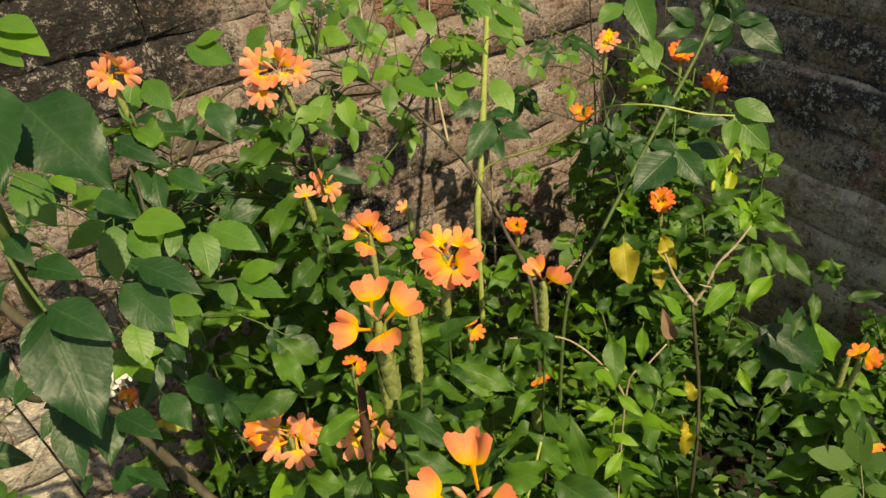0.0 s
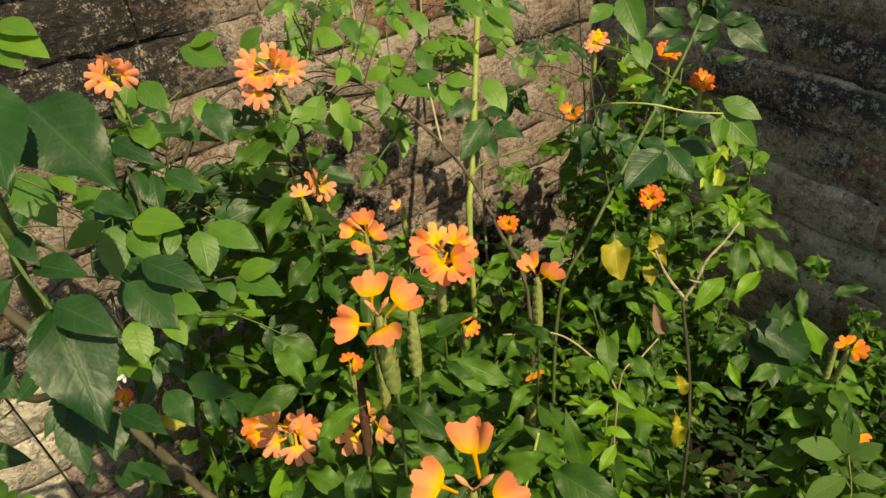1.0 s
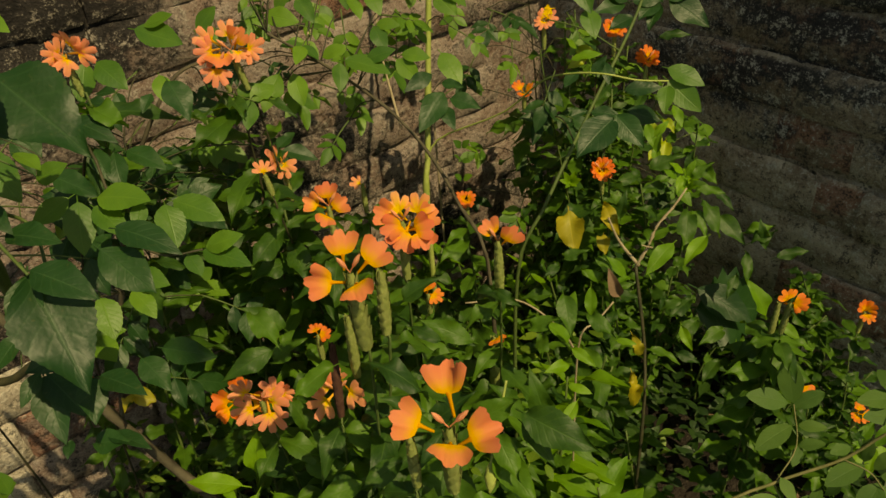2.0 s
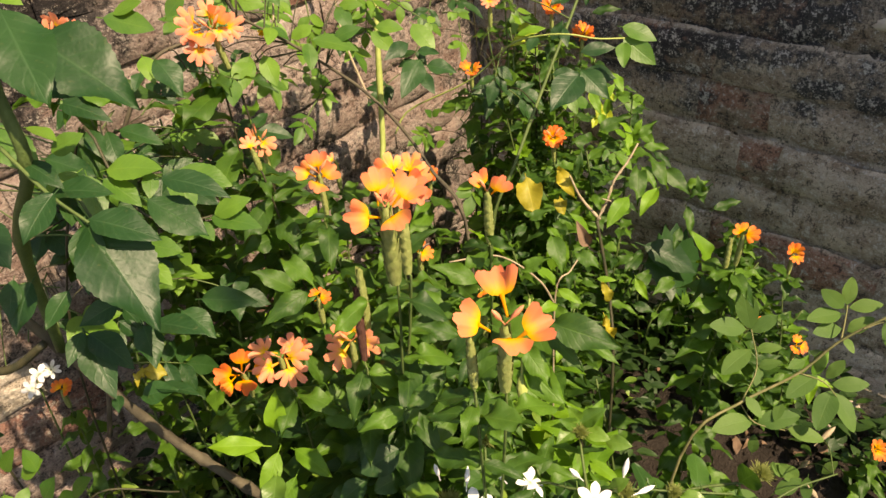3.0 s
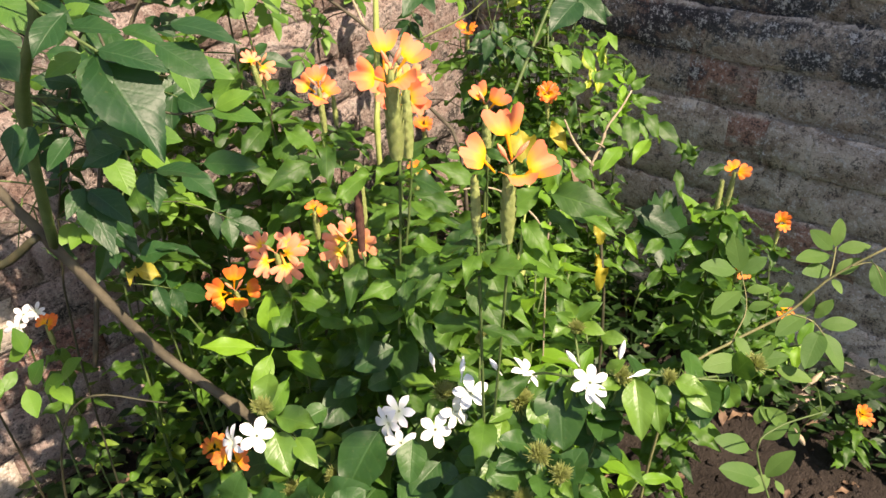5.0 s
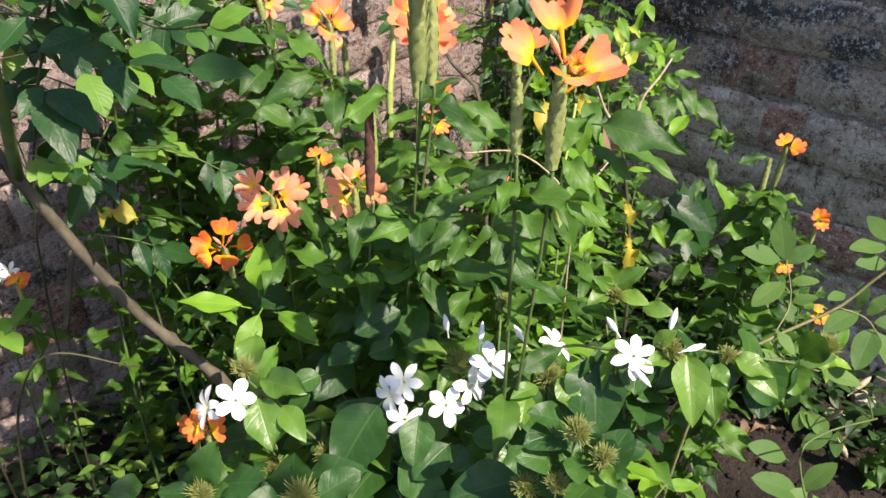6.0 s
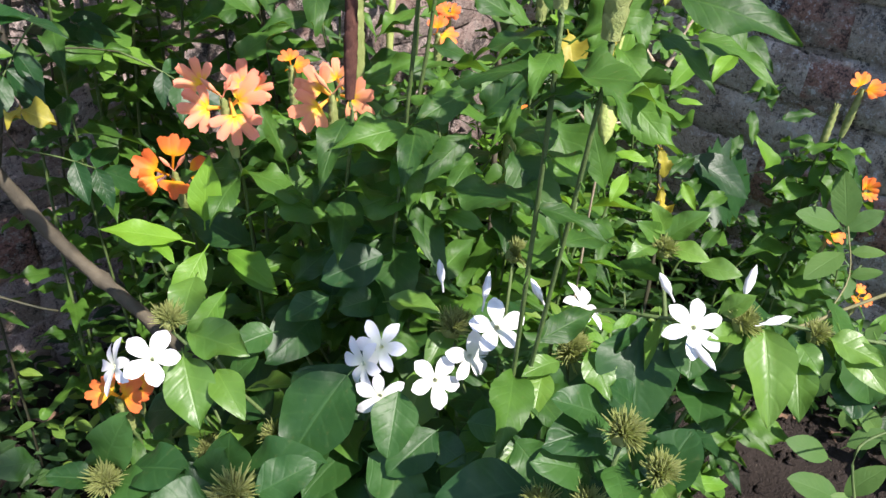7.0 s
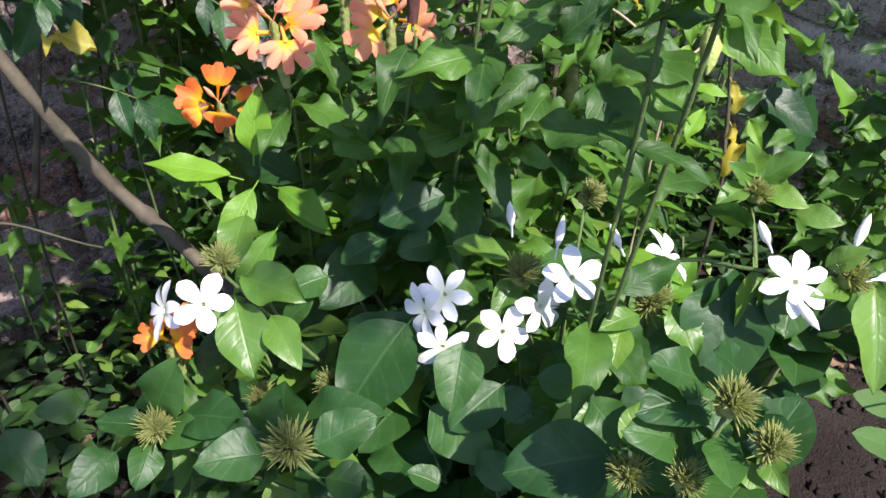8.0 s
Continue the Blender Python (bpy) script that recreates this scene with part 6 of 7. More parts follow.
put_leaf(jasmine, JAS_Y, (0.358, 0.195, 0.742), (0.350, 0.176, 0.735), (-0.5, -0.1, 0.9))
put_leaf(jasmine, JAS_Y, (0.371, 0.184, 0.746), (0.377, 0.153, 0.742), (-0.5, -0.1, 0.9))
put_leaf(jasmine, JAS_Y, (0.378, 0.176, 0.745), (0.372, 0.145, 0.728), (-0.5, -0.1, 0.9))
put_leaf(jasmine, JAS_Y, (0.336, 0.222, 0.745), (0.312, 0.231, 0.749), (-0.5, -0.2, 0.9))
put_leaf(jasmine, JAS_Y, (0.332, 0.235, 0.755), (0.340, 0.221, 0.772), (-0.5, -0.2, 0.9))
put_leaf(jasmine, JAS_Y, (0.382, 0.302, 0.753), (0.399, 0.284, 0.775), (-0.5, -0.2, 0.8))
put_leaf(jasmine, JAS_Y, (0.383, 0.304, 0.756), (0.374, 0.314, 0.779), (-0.5, -0.3, 0.8))
put_leaf(jasmine, JAS_Y, (0.376, 0.306, 0.750), (0.349, 0.310, 0.746), (-0.5, -0.2, 0.9))
put_leaf(jasmine, JAS_Y, (0.381, 0.298, 0.748), (0.387, 0.270, 0.748), (-0.5, -0.2, 0.9))
put_leaf(jasmine, JAS_Y, (0.391, 0.278, 0.738), (0.399, 0.251, 0.741), (-0.5, -0.2, 0.9))
put_leaf(jasmine, JAS_Y, (0.379, 0.305, 0.753), (0.362, 0.316, 0.768), (-0.5, -0.3, 0.8))
put_leaf(jasmine, JAS, (0.259, 0.453, 0.716), (0.215, 0.469, 0.706), (-0.3, -0.4, 0.9))
put_leaf(jasmine, JAS, (0.221, 0.469, 0.689), (0.187, 0.475, 0.681), (-0.3, -0.4, 0.9))
put_leaf(jasmine, JAS, (0.245, 0.443, 0.690), (0.216, 0.452, 0.689), (-0.3, -0.4, 0.9))
put_leaf(jasmine, JAS, (0.187, 0.406, 0.677), (0.134, 0.401, 0.638), (-0.2, -0.3, 0.9))
put_leaf(jasmine, JAS_Y, (0.115, 0.467, 0.715), (0.131, 0.428, 0.714), (-0.2, -0.4, 0.9))
put_leaf(jasmine, JAS_Y, (0.106, 0.465, 0.702), (0.093, 0.429, 0.675), (-0.2, -0.4, 0.9))
put_leaf(jasmine, JAS_Y, (0.118, 0.447, 0.696), (0.114, 0.412, 0.682), (-0.2, -0.4, 0.9))
put_leaf(jasmine, JAS_Y, (0.224, 0.406, 0.720), (0.238, 0.373, 0.723), (-0.3, -0.3, 0.9))
put_leaf(jasmine, JAS_Y, (0.245, 0.370, 0.705), (0.218, 0.364, 0.690), (-0.3, -0.3, 0.9))
put_leaf(jasmine, JAS_Y, (0.120, 0.484, 0.683), (0.095, 0.484, 0.676), (-0.2, -0.4, 0.9))
put_leaf(jasmine, JAS, (0.265, 0.322, 0.696), (0.264, 0.282, 0.678), (-0.4, -0.2, 0.9))
put_leaf(jasmine, JAS, (0.261, 0.309, 0.679), (0.236, 0.297, 0.664), (-0.3, -0.2, 0.9))
put_leaf(jasmine, JAS, (0.294, 0.291, 0.697), (0.275, 0.263, 0.670), (-0.4, -0.2, 0.9))
put_leaf(jasmine, JAS, (0.282, 0.274, 0.665), (0.241, 0.276, 0.646), (-0.3, -0.2, 0.9))
put_leaf(jasmine, JAS, (0.269, 0.308, 0.686), (0.251, 0.327, 0.708), (-0.4, -0.3, 0.9))
put_leaf(jasmine, JAS, (0.240, 0.332, 0.678), (0.228, 0.296, 0.652), (-0.3, -0.3, 0.9))
put_leaf(jasmine, JAS, (0.202, 0.372, 0.677), (0.175, 0.352, 0.651), (-0.3, -0.3, 0.9))
put_leaf(jasmine, JAS, (0.210, 0.344, 0.657), (0.171, 0.348, 0.642), (-0.3, -0.3, 0.9))
put_leaf(jasmine, JAS, (0.174, 0.368, 0.642), (0.183, 0.322, 0.629), (-0.3, -0.3, 0.9))
put_leaf(jasmine, JAS, (0.096, 0.425, 0.631), (0.056, 0.439, 0.629), (-0.1, -0.3, 0.9))
put_leaf(jasmine, JAS, (0.107, 0.413, 0.632), (0.143, 0.373, 0.654), (-0.2, -0.3, 0.9))
put_leaf(jasmine, JAS, (0.102, 0.420, 0.632), (0.109, 0.424, 0.667), (-0.1, -0.3, 0.9))
put_leaf(jasmine, JAS, (0.090, 0.428, 0.628), (0.103, 0.421, 0.658), (-0.1, -0.3, 0.9))
put_leaf(jasmine, JAS, (0.049, 0.480, 0.635), (0.068, 0.474, 0.672), (-0.1, -0.4, 0.9))
put_leaf(jasmine, JAS, (0.040, 0.481, 0.626), (0.017, 0.493, 0.638), (-0.0, -0.4, 0.9))
put_leaf(jasmine, JAS, (0.050, 0.470, 0.627), (0.061, 0.441, 0.634), (-0.1, -0.4, 0.9))
put_leaf(jasmine, JAS, (0.060, 0.467, 0.634), (0.081, 0.432, 0.646), (-0.1, -0.4, 0.9))
put_leaf(jasmine, JAS, (0.039, 0.473, 0.619), (0.018, 0.457, 0.607), (-0.0, -0.4, 0.9))
put_leaf(jasmine, JAS, (0.205, 0.225, 0.757), (0.171, 0.239, 0.762), (-0.3, -0.2, 0.9))
put_leaf(jasmine, JAS, (0.206, 0.230, 0.763), (0.183, 0.246, 0.778), (-0.4, -0.2, 0.9))
put_leaf(jasmine, JAS, (0.204, 0.221, 0.753), (0.183, 0.214, 0.749), (-0.3, -0.1, 0.9))
put_leaf(jasmine, JAS, (0.218, 0.222, 0.768), (0.204, 0.230, 0.784), (-0.4, -0.2, 0.9))
put_leaf(jasmine, JAS, (0.216, 0.209, 0.754), (0.204, 0.188, 0.746), (-0.4, -0.1, 0.9))
put_leaf(jasmine, JAS, (0.190, 0.222, 0.741), (0.165, 0.240, 0.755), (-0.3, -0.2, 0.9))
put_leaf(jasmine, JAS, (0.205, 0.214, 0.747), (0.210, 0.203, 0.766), (-0.4, -0.1, 0.9))
put_leaf(jasmine, JAS_Y, (0.288, 0.290, 0.715), (0.277, 0.263, 0.699), (-0.4, -0.2, 0.9))
put_leaf(jasmine, JAS_Y, (0.272, 0.301, 0.709), (0.245, 0.308, 0.709), (-0.4, -0.2, 0.9))
put_leaf(jasmine, JAS_Y, (0.263, 0.305, 0.704), (0.238, 0.291, 0.690), (-0.4, -0.2, 0.9))
put_leaf(jasmine, JAS, (0.179, 0.417, 0.656), (0.146, 0.401, 0.631), (-0.2, -0.3, 0.9))
put_leaf(jasmine, JAS, (0.190, 0.418, 0.668), (0.183, 0.384, 0.654), (-0.2, -0.3, 0.9))
put_leaf(jasmine, JAS, (0.168, 0.440, 0.666), (0.173, 0.408, 0.663), (-0.2, -0.4, 0.9))
put_leaf(jasmine, JAS, (0.169, 0.463, 0.688), (0.141, 0.469, 0.686), (-0.2, -0.4, 0.9))
put_leaf(jasmine, JAS, (0.193, 0.380, 0.636), (0.195, 0.352, 0.636), (-0.2, -0.3, 0.9))
put_leaf(jasmine, JAS, (0.198, 0.354, 0.618), (0.171, 0.353, 0.612), (-0.2, -0.3, 0.9))
put_leaf(jasmine, JAS, (0.232, 0.330, 0.628), (0.239, 0.293, 0.626), (-0.3, -0.2, 0.9))
put_leaf(jasmine, JAS, (0.209, 0.335, 0.610), (0.231, 0.320, 0.643), (-0.3, -0.2, 0.9))
put_leaf(jasmine, JAS, (0.288, 0.478, 0.700), (0.231, 0.489, 0.690), (-0.3, -0.4, 0.9))
put_leaf(cross2, CROSS_Y, (0.197, 0.564, 0.690), (0.203, 0.509, 0.680), (-0.3, -0.4, 0.9))
put_leaf(jasmine, JAS_Y, (0.161, 0.551, 0.690), (0.130, 0.521, 0.675), (-0.3, -0.4, 0.9))
put_leaf(jasmine, JAS, (0.224, 0.491, 0.655), (0.172, 0.483, 0.645), (-0.3, -0.4, 0.9))
put_leaf(jasmine, JAS, (0.288, 0.468, 0.680), (0.240, 0.455, 0.665), (-0.3, -0.4, 0.9))
put_leaf(cross2, CROSS, (0.301, 0.465, 0.750), (0.249, 0.489, 0.735), (-0.3, -0.4, 0.9))
put_leaf(jasmine, JAS_Y, (0.264, 0.485, 0.660), (0.252, 0.527, 0.670), (-0.3, -0.4, 0.9))
put_leaf(jasmine, JAS, (0.077, 0.396, 0.654), (0.042, 0.41, 0.661), (-0.1, -0.5, 0.9))
put_leaf(jasmine, JAS, (0.1, 0.383, 0.653), (0.135, 0.37, 0.664), (-0.3, -0.4, 0.9))
put_leaf(jasmine, JAS, (0.101, 0.376, 0.631), (0.118, 0.352, 0.629), (-0.3, -0.3, 1.0))
put_leaf(jasmine, JAS, (0.195, 0.256, 0.695), (0.15, 0.288, 0.685), (-0.4, -0.3, 0.9))
put_leaf(jasmine, JAS_Y, (0.223, 0.289, 0.677), (0.191, 0.295, 0.662), (-0.4, -0.2, 0.9))
put_leaf(jasmine, JAS, (0.225, 0.292, 0.68), (0.222, 0.261, 0.67), (-0.5, -0.2, 0.9))
put_leaf(jasmine, JAS, (0.217, 0.324, 0.676), (0.232, 0.297, 0.678), (-0.5, -0.2, 0.9))
put_leaf(jasmine, JAS, (0.216, 0.236, 0.752), (0.187, 0.232, 0.731), (-0.5, -0.1, 0.9))
put_leaf(jasmine, JAS, (-0.025, 0.516, 0.643), (-0.023, 0.486, 0.62), (0.0, -0.6, 0.9))
put_leaf(jasmine, JAS, (0.022, 0.497, 0.6), (-0.013, 0.488, 0.596), (0.0, -0.5, 0.9))
put_leaf(jasmine, JAS_Y, (0.203, 0.197, 0.751), (0.195, 0.179, 0.747), (-0.6, 0.0, 0.9))
put_leaf(jasmine, JAS_Y, (0.198, 0.201, 0.745), (0.191, 0.186, 0.741), (-0.6, -0.0, 0.9))
put_leaf(jasmine, JAS_Y, (0.219, 0.26, 0.675), (0.236, 0.266, 0.696), (-0.6, -0.2, 0.9))
put_leaf(jasmine, JAS, (0.021, 0.537, 0.61), (-0.006, 0.543, 0.619), (0.0, -0.6, 0.8))
put_leaf(jasmine, JAS, (0.149, 0.331, 0.627), (0.137, 0.347, 0.634), (-0.3, -0.3, 0.9))
put_leaf(jasmine, JAS, (0.207, 0.345, 0.654), (0.211, 0.318, 0.647), (-0.5, -0.3, 0.9))
put_leaf(jasmine, JAS, (0.177, 0.327, 0.638), (0.175, 0.3, 0.631), (-0.4, -0.2, 1.0))
put_leaf(cross2, CROSS, (0.225, 0.520, 0.670), (0.268, 0.517, 0.690), (-0.3, -0.4, 0.9))
put_leaf(cross1, CROSS, (0.331, 0.431, 0.812), (0.367, 0.406, 0.849), (-0.5, -0.4, 0.8))
put_leaf(cross1, CROSS, (0.320, 0.433, 0.801), (0.271, 0.437, 0.772), (-0.4, -0.4, 0.8))
put_leaf(cross1, CROSS, (0.336, 0.404, 0.791), (0.369, 0.378, 0.822), (-0.5, -0.3, 0.8))
put_leaf(cross1, CROSS, (0.381, 0.386, 0.822), (0.350, 0.399, 0.822), (-0.5, -0.3, 0.8))
put_leaf(cross1, CROSS, (0.335, 0.416, 0.802), (0.346, 0.410, 0.830), (-0.4, -0.4, 0.8))
put_leaf(cross1, CROSS, (0.309, 0.382, 0.809), (0.301, 0.329, 0.767), (-0.4, -0.3, 0.8))
put_leaf(cross1, CROSS, (0.320, 0.367, 0.806), (0.292, 0.362, 0.791), (-0.4, -0.3, 0.8))
put_leaf(cross1, CROSS, (0.289, 0.399, 0.805), (0.259, 0.393, 0.787), (-0.4, -0.4, 0.8))
put_leaf(cross1, CROSS, (0.319, 0.326, 0.873), (0.320, 0.277, 0.844), (-0.5, -0.3, 0.8))
put_leaf(cross1, CROSS, (0.323, 0.325, 0.877), (0.333, 0.302, 0.885), (-0.5, -0.3, 0.8))
put_leaf(cross1, CROSS, (0.333, 0.305, 0.922), (0.357, 0.245, 0.908), (-0.6, -0.3, 0.8))
put_leaf(cross1, CROSS, (0.300, 0.471, 0.745), (0.254, 0.493, 0.738), (-0.3, -0.4, 0.8))
put_leaf(cross1, CROSS, (0.298, 0.471, 0.742), (0.288, 0.440, 0.721), (-0.4, -0.4, 0.9))
put_leaf(cross1, CROSS, (0.279, 0.506, 0.758), (0.247, 0.513, 0.751), (-0.3, -0.4, 0.8))
put_leaf(cross1, CROSS, (0.407, 0.457, 0.853), (0.372, 0.498, 0.878), (-0.5, -0.4, 0.8))
put_leaf(cross1, CROSS, (0.317, 0.476, 0.771), (0.286, 0.498, 0.780), (-0.4, -0.4, 0.8))
put_leaf(cross1, CROSS, (0.314, 0.446, 0.735), (0.324, 0.410, 0.730), (-0.4, -0.4, 0.9))
put_leaf(cross2, CROSS, (0.535, 0.451, 0.845), (0.516, 0.420, 0.812), (-0.5, -0.3, 0.8))
put_leaf(cross2, CROSS, (0.495, 0.464, 0.812), (0.518, 0.436, 0.831), (-0.5, -0.3, 0.8))
put_leaf(cross2, CROSS, (0.402, 0.562, 0.810), (0.417, 0.517, 0.802), (-0.4, -0.4, 0.8))
put_leaf(cross2, CROSS, (0.399, 0.544, 0.787), (0.366, 0.571, 0.800), (-0.4, -0.4, 0.8))
put_leaf(cross2, CROSS, (0.402, 0.524, 0.770), (0.364, 0.540, 0.765), (-0.4, -0.4, 0.8))
put_leaf(cross2, CROSS, (0.485, 0.508, 0.848), (0.492, 0.472, 0.839), (-0.5, -0.4, 0.8))
put_leaf(cross2, CROSS, (0.545, 0.423, 0.827), (0.549, 0.386, 0.814), (-0.6, -0.3, 0.8))
put_leaf(cross2, CROSS_Y, (0.192, 0.587, 0.708), (0.209, 0.595, 0.758), (-0.3, -0.5, 0.8))
put_leaf(cross2, CROSS_Y, (0.175, 0.594, 0.695), (0.128, 0.633, 0.706), (-0.2, -0.5, 0.9))
put_leaf(cross2, CROSS_Y, (0.183, 0.578, 0.688), (0.142, 0.566, 0.650), (-0.2, -0.4, 0.9))
put_leaf(cross2, CROSS_Y, (0.199, 0.561, 0.688), (0.207, 0.515, 0.670), (-0.3, -0.4, 0.9))
put_leaf(cross2, CROSS_Y, (0.184, 0.554, 0.663), (0.140, 0.548, 0.629), (-0.2, -0.4, 0.9))
put_leaf(cross2, CROSS_Y, (0.158, 0.612, 0.695), (0.160, 0.581, 0.686), (-0.2, -0.5, 0.9))
put_leaf(cross3, CROSS, (0.290, 0.358, 0.888), (0.258, 0.353, 0.871), (-0.3, -0.3, 0.9))
put_leaf(cross3, CROSS, (0.309, 0.345, 0.896), (0.341, 0.317, 0.924), (-0.4, -0.3, 0.9))
put_leaf(cross3, CROSS, (0.321, 0.327, 0.891), (0.314, 0.290, 0.866), (-0.4, -0.2, 0.9))
put_leaf(cross3, CROSS, (0.282, 0.339, 0.861), (0.266, 0.299, 0.824), (-0.3, -0.2, 0.9))
put_leaf(cross3, CROSS, (0.286, 0.375, 0.903), (0.259, 0.400, 0.921), (-0.3, -0.3, 0.9))
put_leaf(cross3, CROSS, (0.256, 0.373, 0.868), (0.216, 0.381, 0.855), (-0.3, -0.3, 0.9))
put_leaf(cross3, CROSS, (0.340, 0.315, 0.898), (0.339, 0.275, 0.878), (-0.4, -0.2, 0.9))
put_leaf(cross3, CROSS, (0.354, 0.299, 0.897), (0.363, 0.253, 0.881), (-0.4, -0.2, 0.9))
put_leaf(cross3, CROSS, (0.225, 0.389, 0.851), (0.181, 0.407, 0.844), (-0.3, -0.3, 0.9))
put_leaf(cross3, CROSS, (0.215, 0.490, 0.945), (0.167, 0.503, 0.928), (-0.3, -0.4, 0.9))
put_leaf(cross3, CROSS, (0.213, 0.516, 0.969), (0.216, 0.475, 0.952), (-0.3, -0.4, 0.9))
put_leaf(cross3, CROSS, (0.246, 0.447, 0.933), (0.205, 0.452, 0.916), (-0.3, -0.4, 0.9))
put_leaf(cross4, CROSS, (0.471, 0.409, 0.714), (0.473, 0.444, 0.782), (-0.3, -0.3, 0.9))
put_leaf(cross4, CROSS, (0.453, 0.429, 0.727), (0.429, 0.464, 0.774), (-0.2, -0.3, 0.9))
put_leaf(cross4, CROSS, (0.396, 0.562, 0.852), (0.435, 0.541, 0.875), (-0.2, -0.4, 0.9))
put_leaf(cross4, CROSS, (0.330, 0.558, 0.796), (0.372, 0.531, 0.816), (-0.2, -0.4, 0.9))
put_leaf(cross4, CROSS, (0.384, 0.513, 0.780), (0.418, 0.496, 0.806), (-0.2, -0.3, 0.9))
put_leaf(cross4, CROSS, (0.401, 0.460, 0.727), (0.435, 0.444, 0.753), (-0.2, -0.3, 0.9))
put_leaf(cross4, CROSS, (0.256, 0.564, 0.747), (0.249, 0.587, 0.793), (-0.1, -0.4, 0.9))
put_leaf(cross4, CROSS, (0.279, 0.626, 0.843), (0.246, 0.654, 0.875), (-0.1, -0.4, 0.9))
put_leaf(cross4, CROSS, (0.255, 0.618, 0.814), (0.291, 0.599, 0.839), (-0.1, -0.4, 0.9))
put_leaf(cross4, CROSS_Y, (0.561, 0.469, 0.771), (0.580, 0.474, 0.813), (-0.3, -0.3, 0.9))
put_leaf(cross4, CROSS_Y, (0.556, 0.460, 0.755), (0.536, 0.480, 0.787), (-0.3, -0.3, 0.9))
put_leaf(cross4, CROSS_Y, (0.556, 0.455, 0.749), (0.564, 0.423, 0.735), (-0.3, -0.3, 0.9))
put_leaf(cross4, CROSS_Y, (0.546, 0.449, 0.734), (0.511, 0.457, 0.738), (-0.3, -0.3, 0.9))
put_leaf(cross4, CROSS_Y, (0.534, 0.440, 0.713), (0.547, 0.413, 0.710), (-0.3, -0.3, 0.9))
put_leaf(cross4, CROSS_Y, (0.535, 0.426, 0.696), (0.501, 0.418, 0.682), (-0.3, -0.3, 0.9))
put_leaf(cross4, CROSS_Y, (0.603, 0.427, 0.750), (0.614, 0.405, 0.751), (-0.3, -0.3, 0.9))
put_leaf(lrose, ROSE_L, (-0.057, 0.741, 0.768), (-0.036, 0.725, 0.794), (-0.1, -0.5, 0.9))
put_leaf(lrose, ROSE_L, (-0.054, 0.728, 0.757), (-0.081, 0.731, 0.753), (-0.0, -0.5, 0.9))
put_leaf(lrose, ROSE_L, (-0.043, 0.721, 0.762), (-0.027, 0.710, 0.790), (-0.1, -0.5, 0.9))
put_leaf(lrose, ROSE_L, (-0.034, 0.706, 0.756), (-0.012, 0.684, 0.779), (-0.1, -0.4, 0.9))
put_leaf(lrose, ROSE_L, (-0.035, 0.697, 0.746), (-0.055, 0.688, 0.736), (-0.1, -0.4, 0.9))
put_leaf(lrose, ROSE_L, (-0.029, 0.680, 0.735), (-0.012, 0.669, 0.763), (-0.1, -0.4, 0.9))
put_leaf(lrose, ROSE_L, (-0.023, 0.669, 0.729), (-0.004, 0.645, 0.747), (-0.1, -0.4, 0.9))
put_leaf(lrose, ROSE_L, (-0.035, 0.682, 0.730), (-0.042, 0.653, 0.714), (-0.1, -0.4, 0.9))
put_leaf(rose, ROSE, (0.011, 0.573, 1.098), (0.011, 0.528, 1.073), (-0.2, -0.6, 0.8))
put_leaf(rose, ROSE, (-0.005, 0.587, 1.095), (-0.024, 0.548, 1.056), (-0.1, -0.6, 0.8))
put_leaf(rose, ROSE, (0.058, 0.535, 1.109), (0.024, 0.527, 1.086), (-0.2, -0.5, 0.8))
put_leaf(rose, ROSE, (0.035, 0.624, 1.176), (0.046, 0.572, 1.155), (-0.2, -0.6, 0.8))
put_leaf(rose, ROSE, (0.034, 0.606, 1.012), (0.004, 0.589, 0.984), (-0.1, -0.5, 0.8))
put_leaf(rose, ROSE, (0.051, 0.580, 1.005), (0.022, 0.573, 0.987), (-0.2, -0.5, 0.8))
put_leaf(rose, ROSE, (0.074, 0.546, 0.995), (0.041, 0.553, 0.988), (-0.2, -0.5, 0.9))
put_leaf(rose, ROSE, (0.079, 0.526, 0.978), (0.067, 0.496, 0.956), (-0.2, -0.5, 0.9))
put_leaf(rose, ROSE, (0.086, 0.519, 0.979), (0.106, 0.475, 0.977), (-0.2, -0.5, 0.9))
put_leaf(rose, ROSE, (0.025, 0.617, 1.015), (0.006, 0.596, 0.994), (-0.1, -0.5, 0.8))
put_leaf(corner, CROSS, (0.757, 0.656, 0.674), (0.788, 0.631, 0.689), (-0.4, -0.3, 0.9))
put_leaf(corner, CROSS, (0.747, 0.657, 0.668), (0.712, 0.655, 0.661), (-0.3, -0.3, 0.9))
put_leaf(corner, CROSS, (0.798, 0.627, 0.670), (0.803, 0.598, 0.659), (-0.4, -0.3, 0.9))
put_leaf(corner, CROSS, (0.791, 0.607, 0.638), (0.764, 0.628, 0.666), (-0.4, -0.3, 0.9))
put_leaf(corner, CROSS, (0.972, 0.599, 0.768), (0.984, 0.598, 0.797), (-0.5, -0.3, 0.8))
put_leaf(corner, CROSS, (0.973, 0.587, 0.753), (1.004, 0.571, 0.777), (-0.5, -0.3, 0.8))
put_leaf(corner, CROSS, (0.974, 0.576, 0.739), (0.999, 0.541, 0.735), (-0.5, -0.3, 0.8))
put_leaf(corner, CROSS, (0.974, 0.564, 0.724), (0.962, 0.518, 0.678), (-0.4, -0.3, 0.9))
put_leaf(corner, CROSS, (0.947, 0.571, 0.713), (0.906, 0.542, 0.666), (-0.4, -0.3, 0.9))
